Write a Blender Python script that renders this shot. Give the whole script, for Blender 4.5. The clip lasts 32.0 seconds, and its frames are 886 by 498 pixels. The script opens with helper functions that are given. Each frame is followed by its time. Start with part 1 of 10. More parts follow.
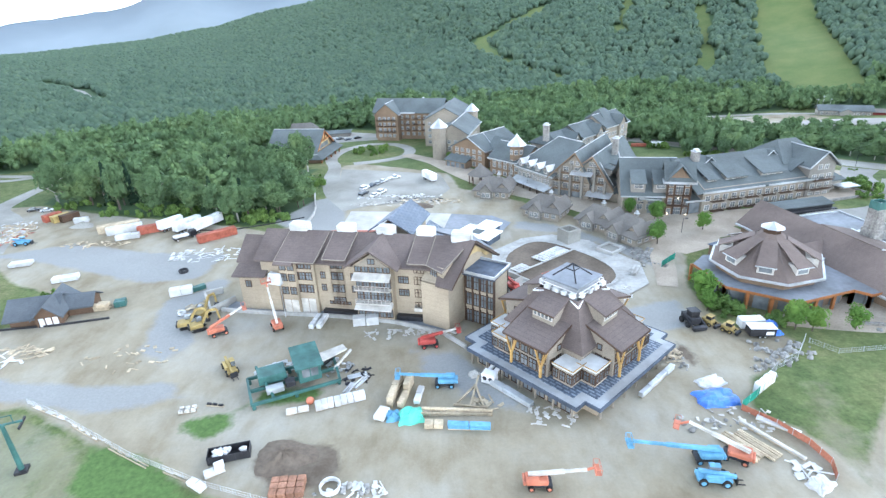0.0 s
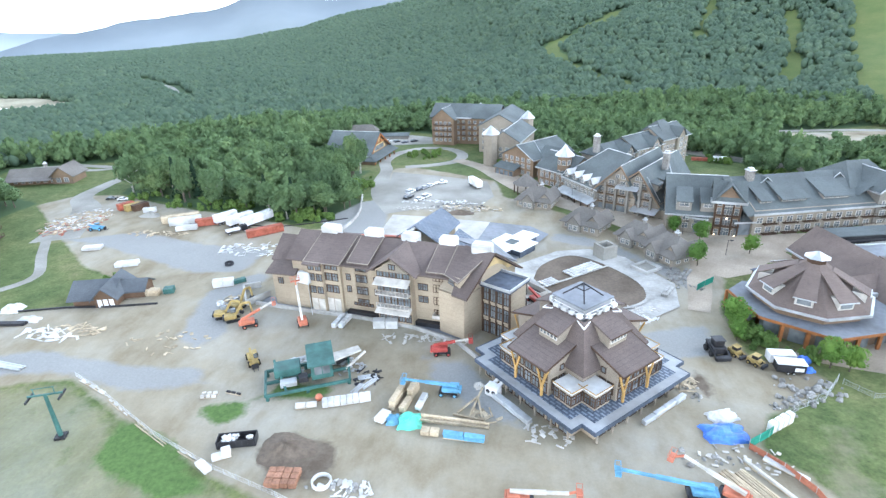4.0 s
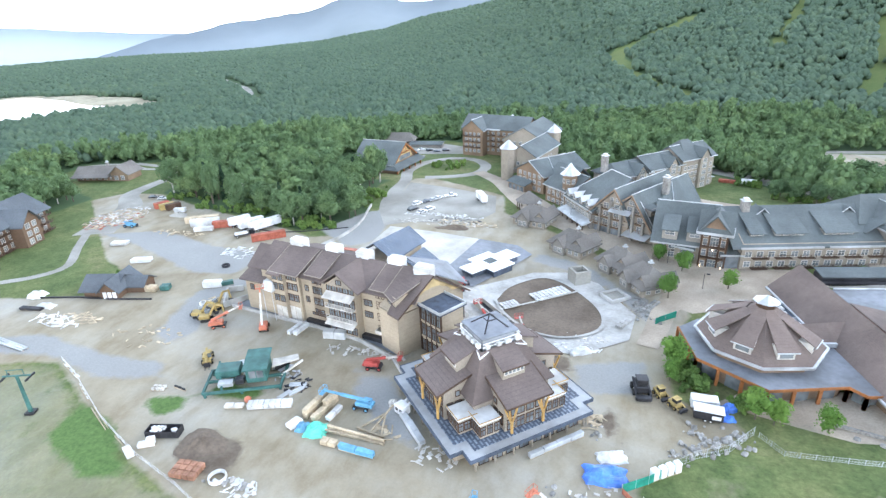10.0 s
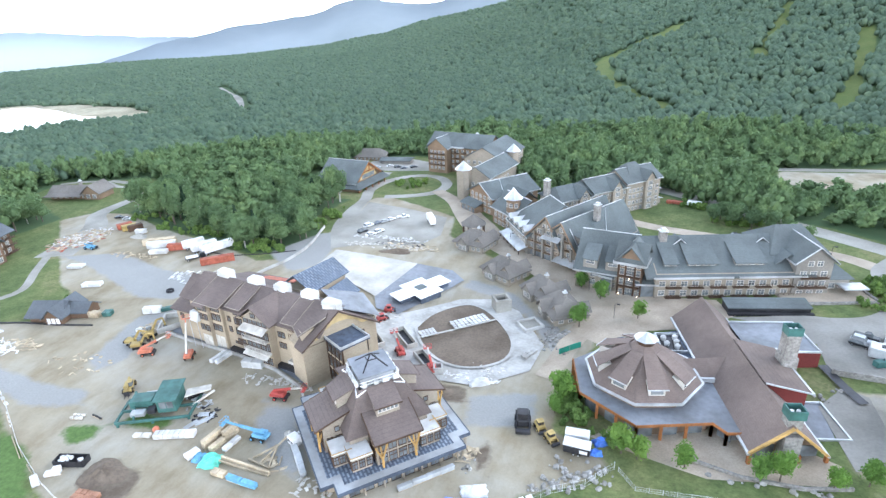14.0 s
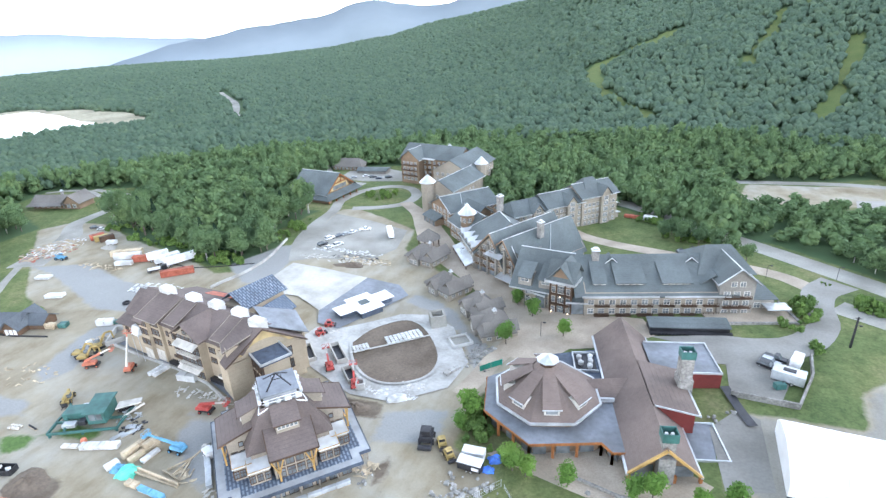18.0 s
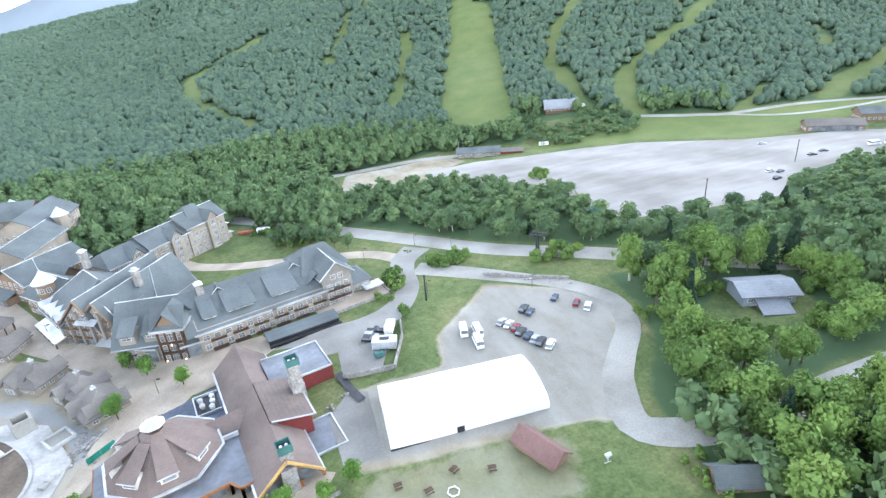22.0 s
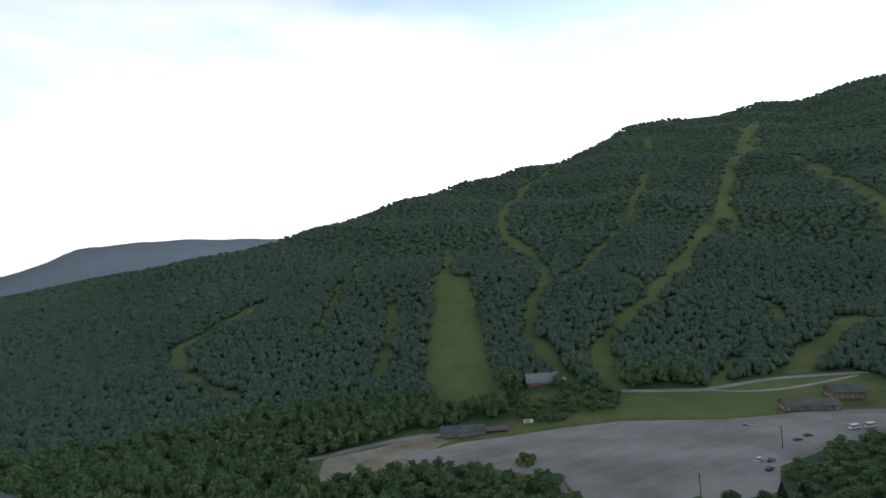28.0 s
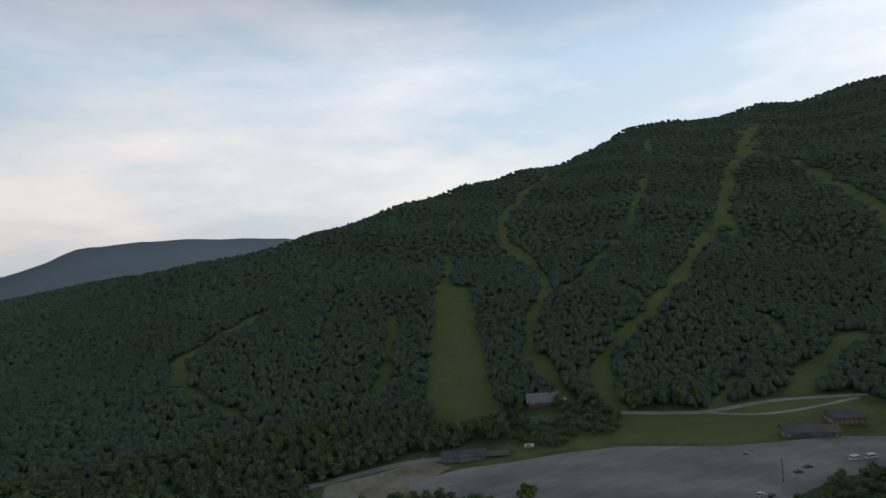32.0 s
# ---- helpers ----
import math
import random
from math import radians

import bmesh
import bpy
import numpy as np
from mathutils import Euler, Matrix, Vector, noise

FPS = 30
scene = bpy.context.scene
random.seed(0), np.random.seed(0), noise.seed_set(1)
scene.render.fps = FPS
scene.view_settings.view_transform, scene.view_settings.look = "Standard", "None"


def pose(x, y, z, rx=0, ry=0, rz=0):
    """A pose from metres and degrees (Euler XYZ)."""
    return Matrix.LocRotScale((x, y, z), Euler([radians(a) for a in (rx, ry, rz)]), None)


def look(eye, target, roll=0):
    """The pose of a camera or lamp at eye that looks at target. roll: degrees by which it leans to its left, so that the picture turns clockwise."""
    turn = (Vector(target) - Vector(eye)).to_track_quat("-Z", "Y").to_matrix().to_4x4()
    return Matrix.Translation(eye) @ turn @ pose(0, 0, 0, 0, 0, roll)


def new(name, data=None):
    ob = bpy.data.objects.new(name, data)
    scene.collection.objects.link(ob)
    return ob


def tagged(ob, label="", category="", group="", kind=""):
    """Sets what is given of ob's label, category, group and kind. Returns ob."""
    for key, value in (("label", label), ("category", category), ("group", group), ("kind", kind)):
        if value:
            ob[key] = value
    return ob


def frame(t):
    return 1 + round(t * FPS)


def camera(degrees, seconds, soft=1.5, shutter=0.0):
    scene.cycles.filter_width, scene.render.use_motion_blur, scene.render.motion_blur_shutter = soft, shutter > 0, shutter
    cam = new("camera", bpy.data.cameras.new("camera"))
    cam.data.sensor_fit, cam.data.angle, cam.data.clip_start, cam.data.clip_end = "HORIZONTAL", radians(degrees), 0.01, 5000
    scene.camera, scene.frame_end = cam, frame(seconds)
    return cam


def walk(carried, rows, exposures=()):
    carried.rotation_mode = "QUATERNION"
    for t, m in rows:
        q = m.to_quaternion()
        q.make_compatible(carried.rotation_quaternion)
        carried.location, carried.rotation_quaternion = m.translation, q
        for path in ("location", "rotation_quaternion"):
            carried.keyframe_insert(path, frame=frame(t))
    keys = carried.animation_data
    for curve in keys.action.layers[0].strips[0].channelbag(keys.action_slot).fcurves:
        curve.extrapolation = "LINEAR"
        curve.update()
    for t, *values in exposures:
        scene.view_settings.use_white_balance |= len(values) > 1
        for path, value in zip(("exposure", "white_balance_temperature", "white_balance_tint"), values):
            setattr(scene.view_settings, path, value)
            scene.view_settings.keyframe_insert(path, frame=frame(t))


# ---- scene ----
cam = camera(78.5, 32.0, soft=1.4)
METRES, START, TILT, LEAN, TURN = 155.0, (3.638, -3.638, 64.505), -23.8544, 2.1449, 0.0314
ROWS = [
    (0.0, 0.0, 0.0, 0.0, 0.0, 0.0, -0.0),
    (0.5, 0.007, -0.0002, 0.0005, 0.05, 0.02, 0.01),
    (1.0, 0.0144, -0.0006, 0.0015, -0.0, 0.04, 0.04),
    (1.5, 0.0222, -0.0016, 0.0033, -0.1, 0.05, 0.1),
    (2.0, 0.0302, -0.0032, 0.0062, -0.18, 0.07, 0.16),
    (2.5, 0.0381, -0.0046, 0.0088, 0.33, 0.08, -0.08),
    (3.0, 0.0468, -0.0061, 0.0106, 2.26, 0.07, -1.04),
    (3.5, 0.0561, -0.0075, 0.0122, 4.39, 0.02, -2.12),
    (4.0, 0.0668, -0.0088, 0.0144, 7.02, -0.09, -3.36),
    (4.5, 0.0788, -0.0095, 0.0171, 9.69, -0.28, -4.6),
    (6.5, 0.1334, -0.0107, 0.0282, 12.42, -0.5, -5.69),
    (7.0, 0.1499, -0.0098, 0.0316, 13.57, -0.62, -6.19),
    (7.5, 0.167, -0.0092, 0.0353, 13.83, -0.65, -6.25),
    (8.0, 0.1852, -0.0083, 0.0391, 14.26, -0.68, -6.39),
    (8.5, 0.2041, -0.0074, 0.0434, 14.72, -0.73, -6.57),
    (9.0, 0.2238, -0.0065, 0.0493, 14.92, -0.75, -6.61),
    (9.5, 0.2441, -0.0058, 0.0566, 15.0, -0.79, -6.58),
    (10.0, 0.2647, -0.0053, 0.0643, 15.09, -0.81, -6.56),
    (10.5, 0.2856, -0.0044, 0.0726, 15.19, -0.81, -6.56),
    (11.0, 0.3063, -0.0036, 0.0814, 15.25, -0.82, -6.55),
    (11.5, 0.3268, -0.0033, 0.0903, 15.31, -0.82, -6.56),
    (12.0, 0.3473, -0.0038, 0.1005, 15.34, -0.8, -6.53),
    (12.5, 0.3672, -0.0052, 0.1118, 15.37, -0.82, -6.52),
    (13.0, 0.3866, -0.0065, 0.1222, 15.39, -0.8, -6.51),
    (13.5, 0.406, -0.0071, 0.1314, 15.42, -0.8, -6.47),
    (15.5, 0.4808, -0.0082, 0.1626, 18.93, -1.21, -8.04),
    (16.0, 0.4995, -0.0077, 0.1693, 19.6, -1.32, -8.31),
    (16.5, 0.5182, -0.0069, 0.1758, 19.8, -1.36, -8.39),
    (17.0, 0.5371, -0.0059, 0.1822, 19.75, -1.34, -8.33),
    (17.5, 0.5565, -0.0048, 0.1887, 18.96, -1.23, -7.92),
    (18.0, 0.5755, -0.0041, 0.1945, 16.97, -0.95, -6.96),
    (18.5, 0.5946, -0.003, 0.1995, 13.93, -0.58, -5.45),
    (19.0, 0.6139, -0.0024, 0.204, 9.72, -0.22, -3.35),
    (19.5, 0.6328, -0.0022, 0.2086, 5.28, -0.02, -1.09),
    (20.0, 0.6523, -0.003, 0.2132, -0.74, -0.05, 1.99),
    (20.5, 0.6714, -0.0033, 0.215, -8.6, -0.47, 5.94),
    (21.0, 0.6871, -0.0069, 0.2189, -13.18, -0.97, 8.11),
    (21.5, 0.7036, -0.0123, 0.2225, -15.48, -1.26, 9.16),
    (22.0, 0.7174, -0.0171, 0.2263, -16.85, -1.48, 9.77),
    (22.5, 0.7254, -0.0208, 0.2304, -17.68, -1.62, 10.07),
    (23.0, 0.7286, -0.0232, 0.2359, -17.98, 0.38, 10.13),
    (23.5, 0.7293, -0.0253, 0.2411, -18.16, 4.31, 10.19),
    (24.0, 0.7295, -0.0282, 0.247, -18.18, 8.27, 10.17),
    (24.5, 0.7291, -0.0319, 0.2546, -18.17, 12.16, 10.15),
    (25.0, 0.7283, -0.0358, 0.2631, -18.26, 15.74, 10.18),
    (25.5, 0.7288, -0.0402, 0.2718, -18.28, 19.17, 10.19),
    (26.0, 0.728, -0.044, 0.2808, -18.31, 21.28, 10.19),
    (26.5, 0.7278, -0.0471, 0.2912, -18.36, 23.71, 10.2),
    (28.5, 0.7182, -0.0761, 0.3435, -18.49, 24.3, 10.22),
    (29.0, 0.7182, -0.0827, 0.3585, -18.46, 24.22, 10.2),
    (29.5, 0.7184, -0.0894, 0.3734, -18.45, 24.14, 10.21),
    (30.0, 0.7181, -0.0956, 0.3875, -18.47, 24.07, 10.24),
    (30.5, 0.7185, -0.1011, 0.4003, -18.48, 24.02, 10.25),
    (31.0, 0.7186, -0.1069, 0.4127, -18.5, 23.99, 10.28),
    (31.5, 0.7185, -0.1127, 0.4247, -18.52, 23.96, 10.26),
    (32.0, 0.7182, -0.1184, 0.4374, -18.52, 23.95, 10.31),
]
EXPOSURES = [(0, 0.2, 6250, 14), (4, 0.2, 6380, 15), (8, 0.2, 6500, 16), (18, 0.18, 6500, 17), (20, 0.12, 6500, 17), (21, 0.38, 6500, 18), (22, 0.48, 6500, 18), (23, 0.56, 6450, 18), (24, 0.36, 6200, 18), (25, -0.06, 6050, 17), (26, -0.6, 6000, 15), (26.5, -0.9, 6100, 15), (28.5, -2.4, 6800, 15), (29, -2.6, 6800, 15), (30, -2.9, 6800, 15), (32, -2.95, 6800, 15)]
walk(cam, [(t, pose(*START, TILT, LEAN, TURN) @ pose(METRES * x, METRES * y, METRES * z, 90 + pitch, roll, yaw)) for t, x, y, z, yaw, pitch, roll in ROWS],
     EXPOSURES)

# ---- world and sun ----
SUN_AZ, SUN_EL = radians(70), radians(16)
world = bpy.data.worlds.new("evening_sky")
scene.world = world
world.use_nodes = True
wn, wl = world.node_tree.nodes, world.node_tree.links
wn.clear()
w_out = wn.new("ShaderNodeOutputWorld")
w_bg = wn.new("ShaderNodeBackground")
w_sky = wn.new("ShaderNodeTexSky")
w_sky.sky_type, w_sky.sun_disc = "NISHITA", False
w_sky.sun_elevation, w_sky.sun_rotation = SUN_EL, SUN_AZ
w_sky.air_density, w_sky.dust_density, w_sky.ozone_density = 1.0, 1.5, 2.0
w_tc = wn.new("ShaderNodeTexCoord")
w_map = wn.new("ShaderNodeMapping")
w_map.inputs["Scale"].default_value = (1.0, 1.0, 3.2)
w_noise = wn.new("ShaderNodeTexNoise")
w_noise.inputs["Scale"].default_value, w_noise.inputs["Detail"].default_value, w_noise.inputs["Roughness"].default_value = 2.1, 6.0, 0.55
w_ramp = wn.new("ShaderNodeValToRGB")
w_ramp.color_ramp.elements[0].position, w_ramp.color_ramp.elements[1].position = 0.38, 0.66
# pale clouds over a sky that is brightest low down towards the sunset side and dims overhead
w_sep = wn.new("ShaderNodeSeparateXYZ")
w_height = wn.new("ShaderNodeValToRGB")
w_stops = w_height.color_ramp.elements
for k, (p, c) in enumerate(((0.47, (0.62, 0.72, 0.78)), (0.505, (1.0, 0.92, 0.85)), (0.56, (0.98, 1.0, 0.97)), (0.66, (0.80, 0.92, 1.0)), (0.74, (0.38, 0.46, 0.54)), (0.84, (0.16, 0.20, 0.25)), (1.0, (0.09, 0.115, 0.14)))):
    e = w_stops[k] if k < 2 else w_stops.new(p)
    e.position, e.color = p, (*c, 1)
w_h = wn.new("ShaderNodeMath")
w_h.operation = "MULTIPLY_ADD"
w_h.inputs[1].default_value, w_h.inputs[2].default_value = 0.5, 0.5
w_dot = wn.new("ShaderNodeVectorMath")
w_dot.operation = "DOT_PRODUCT"
w_dot.inputs[1].default_value = (math.sin(SUN_AZ) * 0.9, math.cos(SUN_AZ) * 0.9, 0.2)
w_side = wn.new("ShaderNodeMapRange")
w_side.inputs["From Min"].default_value, w_side.inputs["From Max"].default_value = -1.0, 1.0
w_side.inputs["To Min"].default_value, w_side.inputs["To Max"].default_value = 33.0, 70.0
w_mul = wn.new("ShaderNodeVectorMath")
w_mul.operation = "SCALE"
w_cloud = wn.new("ShaderNodeMix")
w_cloud.data_type, w_cloud.blend_type = "RGBA", "MULTIPLY"
w_cloud.inputs["Factor"].default_value = 1.0
w_tint = wn.new("ShaderNodeMix")
w_tint.data_type = "RGBA"
w_tint.inputs["A"].default_value, w_tint.inputs["B"].default_value = (0.76, 0.91, 1.04, 1), (1.26, 1.2, 1.19, 1)
w_mix = wn.new("ShaderNodeMix")
w_mix.data_type = "RGBA"
w_mix.inputs["Factor"].default_value = 0.18
w_bg.inputs["Strength"].default_value = 0.12
for a, b in ((w_tc.outputs["Generated"], w_map.inputs["Vector"]), (w_map.outputs["Vector"], w_noise.inputs["Vector"]), (w_noise.outputs["Fac"], w_ramp.inputs["Fac"]),
             (w_tc.outputs["Generated"], w_sep.inputs["Vector"]), (w_sep.outputs["Z"], w_h.inputs[0]), (w_h.outputs[0], w_height.inputs["Fac"]),
             (w_tc.outputs["Generated"], w_dot.inputs[0]), (w_dot.outputs["Value"], w_side.inputs["Value"]), (w_height.outputs["Color"], w_mul.inputs[0]), (w_side.outputs["Result"], w_mul.inputs["Scale"]),
             (w_ramp.outputs["Color"], w_tint.inputs["Factor"]), (w_mul.outputs["Vector"], w_cloud.inputs["A"]), (w_tint.outputs["Result"], w_cloud.inputs["B"]),
             (w_cloud.outputs["Result"], w_mix.inputs["A"]), (w_sky.outputs["Color"], w_mix.inputs["B"]), (w_mix.outputs["Result"], w_bg.inputs["Color"]),
             (w_bg.outputs["Background"], w_out.inputs["Surface"])):
    wl.new(a, b)

sun = new("sun", bpy.data.lights.new("sun", "SUN"))
sun.data.energy, sun.data.angle, sun.data.color = 0.9, radians(25), (1.0, 0.95, 0.88)
sun.matrix_world = look((0, 0, 300), (-math.sin(SUN_AZ) * 100, -math.cos(SUN_AZ) * 100, 300 - 100 * math.tan(radians(38))))

# ---- the lie of the land ----
CX, CY = 112.0, 14.0
FALL, POND_LEVEL = 0.055, -7.5
# azimuth from the centre (degrees, right of +y), foot radius, ridge radius, ridge height
RIDGE = np.array([
    (-180, 900, 2400, -60), (-75, 800, 2200, -200), (-53.96, 800, 2209, -178), (-38.03, 800, 2209, -176), (-30.04, 720, 2206, -152), (-24, 640, 2170, -112), (-20.01, 600, 2151, -66), (-14.98, 540, 1999, -22), (-9.93, 500, 1747, 28),
    (-4.83, 480, 1395, 66), (4.90, 460, 1302, 124), (10.49, 440, 1342, 156), (16.64, 410, 1401, 209), (22.78, 385, 1501, 269), (27.86, 360, 1632, 317), (34.95, 355, 1844, 395), (40.11, 365, 2000, 502),
    (44.66, 375, 2139, 565), (46.63, 382, 2212, 571), (52.15, 395, 2396, 639), (55.62, 400, 2519, 668), (61.16, 415, 2629, 742), (75.99, 450, 2728, 762), (110, 600, 2600, 400), (180, 900, 2400, -60)])


def smooth_clip(v, lo, hi, s):
    return lo + s * np.logaddexp(0, (v - lo) / s) - s * np.logaddexp(0, (v - hi) / s)


def base_height(x, y):
    """The gentle slope that the village stands on."""
    u = smooth_clip(np.asarray(x, float), -260.0, 430.0, 14.0) / 100
    v = (smooth_clip(np.asarray(y, float), -40.0, 380.0, 14.0) - 100) / 100
    z = -2.4 + 7.1 * u - 5.3 * v + 0.3 * u * u - 0.9 * u * v - 0.95 * v * v
    z = z - 3.3 * np.exp(-((x - 34.0) ** 2 + (y - 143.0) ** 2) / 1500) - 2.4 * np.exp(-((x - 84.0) ** 2 + (y - 107.0) ** 2) / 950)
    far = np.maximum(0.0, -260 - x) + 0.7 * np.maximum(0.0, np.where(np.asarray(x) < 60, np.asarray(y) - 380.0, 0.0)) * np.clip((60 - np.asarray(x)) / 250, 0, 1)
    return z - 38 * np.tanh(far / 420)


def land(x, y):
    """Height of the ground at x, y (arrays or numbers)."""
    x, y = np.asarray(x, float), np.asarray(y, float)
    r, a = np.hypot(x - CX, y - CY), np.degrees(np.arctan2(x - CX, y - CY))
    foot, top, crest = (np.interp(a, RIDGE[:, 0], RIDGE[:, k]) for k in (1, 2, 3))
    u = np.maximum(0.0, (r - foot) / (top - foot))
    low = base_height(x, y)
    rise = np.where(u < 1, u ** 1.22, np.where(crest < low, np.minimum(6.0, 1 + 2.6 * (u - 1)), np.maximum(-0.4, 1 - 0.9 * (u - 1))))
    bumps = 9 * np.sin(x / 97 + 1.3 * np.sin(y / 143)) * np.sin(y / 121 + 0.8) + 4 * np.sin(x / 41 + y / 67)
    pond = np.clip(1.7 - ((x + 640) / 230) ** 2 - ((y - 455) / 120) ** 2, 0, 1)
    z = low + (crest - low) * rise - 0.25 * np.maximum(0.0, r - top) + bumps * np.clip(u * 5, 0, 1) * np.clip((crest + 60) / 250, 0.15, 1)
    return (z + FALL * (60 - x + y - 120)) * (1 - pond) + (POND_LEVEL - 1.5) * pond



# ---- materials ----
def node_mat(name):
    m = bpy.data.materials.new(name)
    m.use_nodes = True
    return m, m.node_tree.nodes, m.node_tree.links, m.node_tree.nodes["Principled BSDF"]


def noise_node(n, l, scale, detail=4.0, rough=0.55, coords="Object", stretch=None):
    tc = n.new("ShaderNodeTexCoord") if coords == "Object" else n.new("ShaderNodeNewGeometry")
    out = tc.outputs["Object"] if coords == "Object" else tc.outputs["Position"]
    if stretch:
        mp = n.new("ShaderNodeMapping")
        mp.inputs["Scale"].default_value = stretch
        l.new(out, mp.inputs["Vector"])
        out = mp.outputs["Vector"]
    t = n.new("ShaderNodeTexNoise")
    t.inputs["Scale"].default_value, t.inputs["Detail"].default_value, t.inputs["Roughness"].default_value = scale, detail, rough
    l.new(out, t.inputs["Vector"])
    return t.outputs["Fac"]


def ramp(n, l, fac, stops):
    r = n.new("ShaderNodeValToRGB")
    e = r.color_ramp.elements
    while len(e) < len(stops):
        e.new(0.5)
    for i, (p, c) in enumerate(stops):
        e[i].position, e[i].color = p, (*c, 1)
    l.new(fac, r.inputs["Fac"])
    return r.outputs["Color"]


def mixc(n, l, fac, a, b, mode="MIX"):
    m = n.new("ShaderNodeMix")
    m.data_type, m.blend_type = "RGBA", mode
    for key, v in (("Factor", fac), ("A", a), ("B", b)):
        if isinstance(v, (int, float)):
            m.inputs[key].default_value = v
        elif isinstance(v, tuple):
            m.inputs[key].default_value = (*v, 1)
        else:
            l.new(v, m.inputs[key])
    return m.outputs["Result"]


def bump(n, l, b, height, strength, distance):
    k = n.new("ShaderNodeBump")
    k.inputs["Strength"].default_value, k.inputs["Distance"].default_value = strength, distance
    l.new(height, k.inputs["Height"])
    l.new(k.outputs["Normal"], b.inputs["Normal"])


def scaled(c, f):
    return tuple(min(0.95, v * f) for v in c)


def surface(name, c, rough=0.8, grain=1.5, stain=0.12, vary=0.25, metal=0.0, relief=0.02, coords="World", stretch=None, per_object=0.0):
    """A plain surface with grain, broad stains and a little relief."""
    m, n, l, b = node_mat(name)
    fine = noise_node(n, l, grain, 5, 0.6, coords, stretch)
    broad = noise_node(n, l, stain, 3, 0.5, coords)
    col = ramp(n, l, fine, [(0.3, scaled(c, 1 - vary)), (0.7, scaled(c, 1 + vary))])
    dirt = ramp(n, l, broad, [(0.35, (0.72, 0.71, 0.69)), (0.62, (1.08, 1.08, 1.08))])
    col = mixc(n, l, 1.0, col, dirt, "MULTIPLY")
    if per_object:
        info = n.new("ShaderNodeObjectInfo")
        tone = ramp(n, l, info.outputs["Random"], [(0.0, (1 - per_object,) * 3), (1.0, (1 + per_object,) * 3)])
        col = mixc(n, l, 1.0, col, tone, "MULTIPLY")
    l.new(col, b.inputs["Base Color"])
    b.inputs["Roughness"].default_value, b.inputs["Metallic"].default_value = rough, metal
    b.inputs["Specular IOR Level"].default_value = 0.3
    if relief:
        bump(n, l, b, fine, 0.5, relief)
    return m


def banded(name, c, step, axis="Z", rough=0.85, vary=0.22, gap=0.75, relief=0.03):
    """Courses of shingles or boards: dark joints every step metres, with grain and weathering."""
    m, n, l, b = node_mat(name)
    tc = n.new("ShaderNodeTexCoord")
    sep = n.new("ShaderNodeSeparateXYZ")
    l.new(tc.outputs["Object"], sep.inputs["Vector"])
    mul = n.new("ShaderNodeMath")
    mul.operation = "MULTIPLY"
    mul.inputs[1].default_value = 1 / step
    l.new(sep.outputs[axis], mul.inputs[0])
    fr = n.new("ShaderNodeMath")
    fr.operation = "FRACT"
    l.new(mul.outputs[0], fr.inputs[0])
    joint = ramp(n, l, fr.outputs[0], [(0.0, (gap,) * 3), (0.14, (1, 1, 1))])
    fine = noise_node(n, l, 1.1, 6, 0.7, "World")
    spot = noise_node(n, l, 5.0, 3, 0.7, "World")
    broad = noise_node(n, l, 0.1, 3, 0.5, "World")
    col = ramp(n, l, fine, [(0.3, scaled(c, 1 - vary)), (0.72, scaled(c, 1 + vary))])
    col = mixc(n, l, 0.5, col, ramp(n, l, spot, [(0.35, scaled(c, 0.75)), (0.65, scaled(c, 1.25))]))
    col = mixc(n, l, 1.0, col, joint, "MULTIPLY")
    col = mixc(n, l, 1.0, col, ramp(n, l, broad, [(0.35, (0.8, 0.8, 0.8)), (0.65, (1.1, 1.1, 1.1))]), "MULTIPLY")
    l.new(col, b.inputs["Base Color"])
    b.inputs["Roughness"].default_value = rough
    b.inputs["Specular IOR Level"].default_value = 0.25
    bump(n, l, b, fr.outputs[0], 0.5, relief)
    return m


def foliage(name, dark, light, tip, vary=0.14):
    m, n, l, b = node_mat(name)
    geo = n.new("ShaderNodeNewGeometry")
    clump = noise_node(n, l, 0.07, 4, 0.6, "World")
    col = ramp(n, l, clump, [(0.32, dark), (0.55, light), (0.75, tip)])
    leaf = ramp(n, l, geo.outputs["Random Per Island"], [(0.0, (1 - vary, 1 - vary * 0.93, 1 - vary * 0.93)), (1.0, (1 + vary, 1 + vary * 0.93, 1 + vary * 0.7))])
    col = mixc(n, l, 1.0, col, leaf, "MULTIPLY")
    info = n.new("ShaderNodeObjectInfo")
    col = mixc(n, l, 1.0, col, ramp(n, l, info.outputs["Random"], [(0.0, (0.82, 0.85, 0.85)), (1.0, (1.2, 1.15, 1.05))]), "MULTIPLY")
    l.new(col, b.inputs["Base Color"])
    b.inputs["Roughness"].default_value = 0.75
    b.inputs["Specular IOR Level"].default_value = 0.2
    tr, mx = n.new("ShaderNodeBsdfTranslucent"), n.new("ShaderNodeMixShader")
    mx.inputs["Fac"].default_value = 0.3
    l.new(col, tr.inputs["Color"])
    l.new(b.outputs["BSDF"], mx.inputs[1])
    l.new(tr.outputs["BSDF"], mx.inputs[2])
    l.new(mx.outputs["Shader"], n["Material Output"].inputs["Surface"])
    return m


def glass_pane(name, c=(0.095, 0.105, 0.11)):
    m, n, l, b = node_mat(name)
    fine = noise_node(n, l, 0.35, 2, 0.5, "World")
    # mottled base colour, lightened to stand for the sky reflected in the panes
    l.new(ramp(n, l, fine, [(0.3, c), (0.7, scaled(c, 2.4))]), b.inputs["Base Color"])
    b.inputs["Roughness"].default_value, b.inputs["Specular IOR Level"].default_value = 0.08, 0.8
    return m


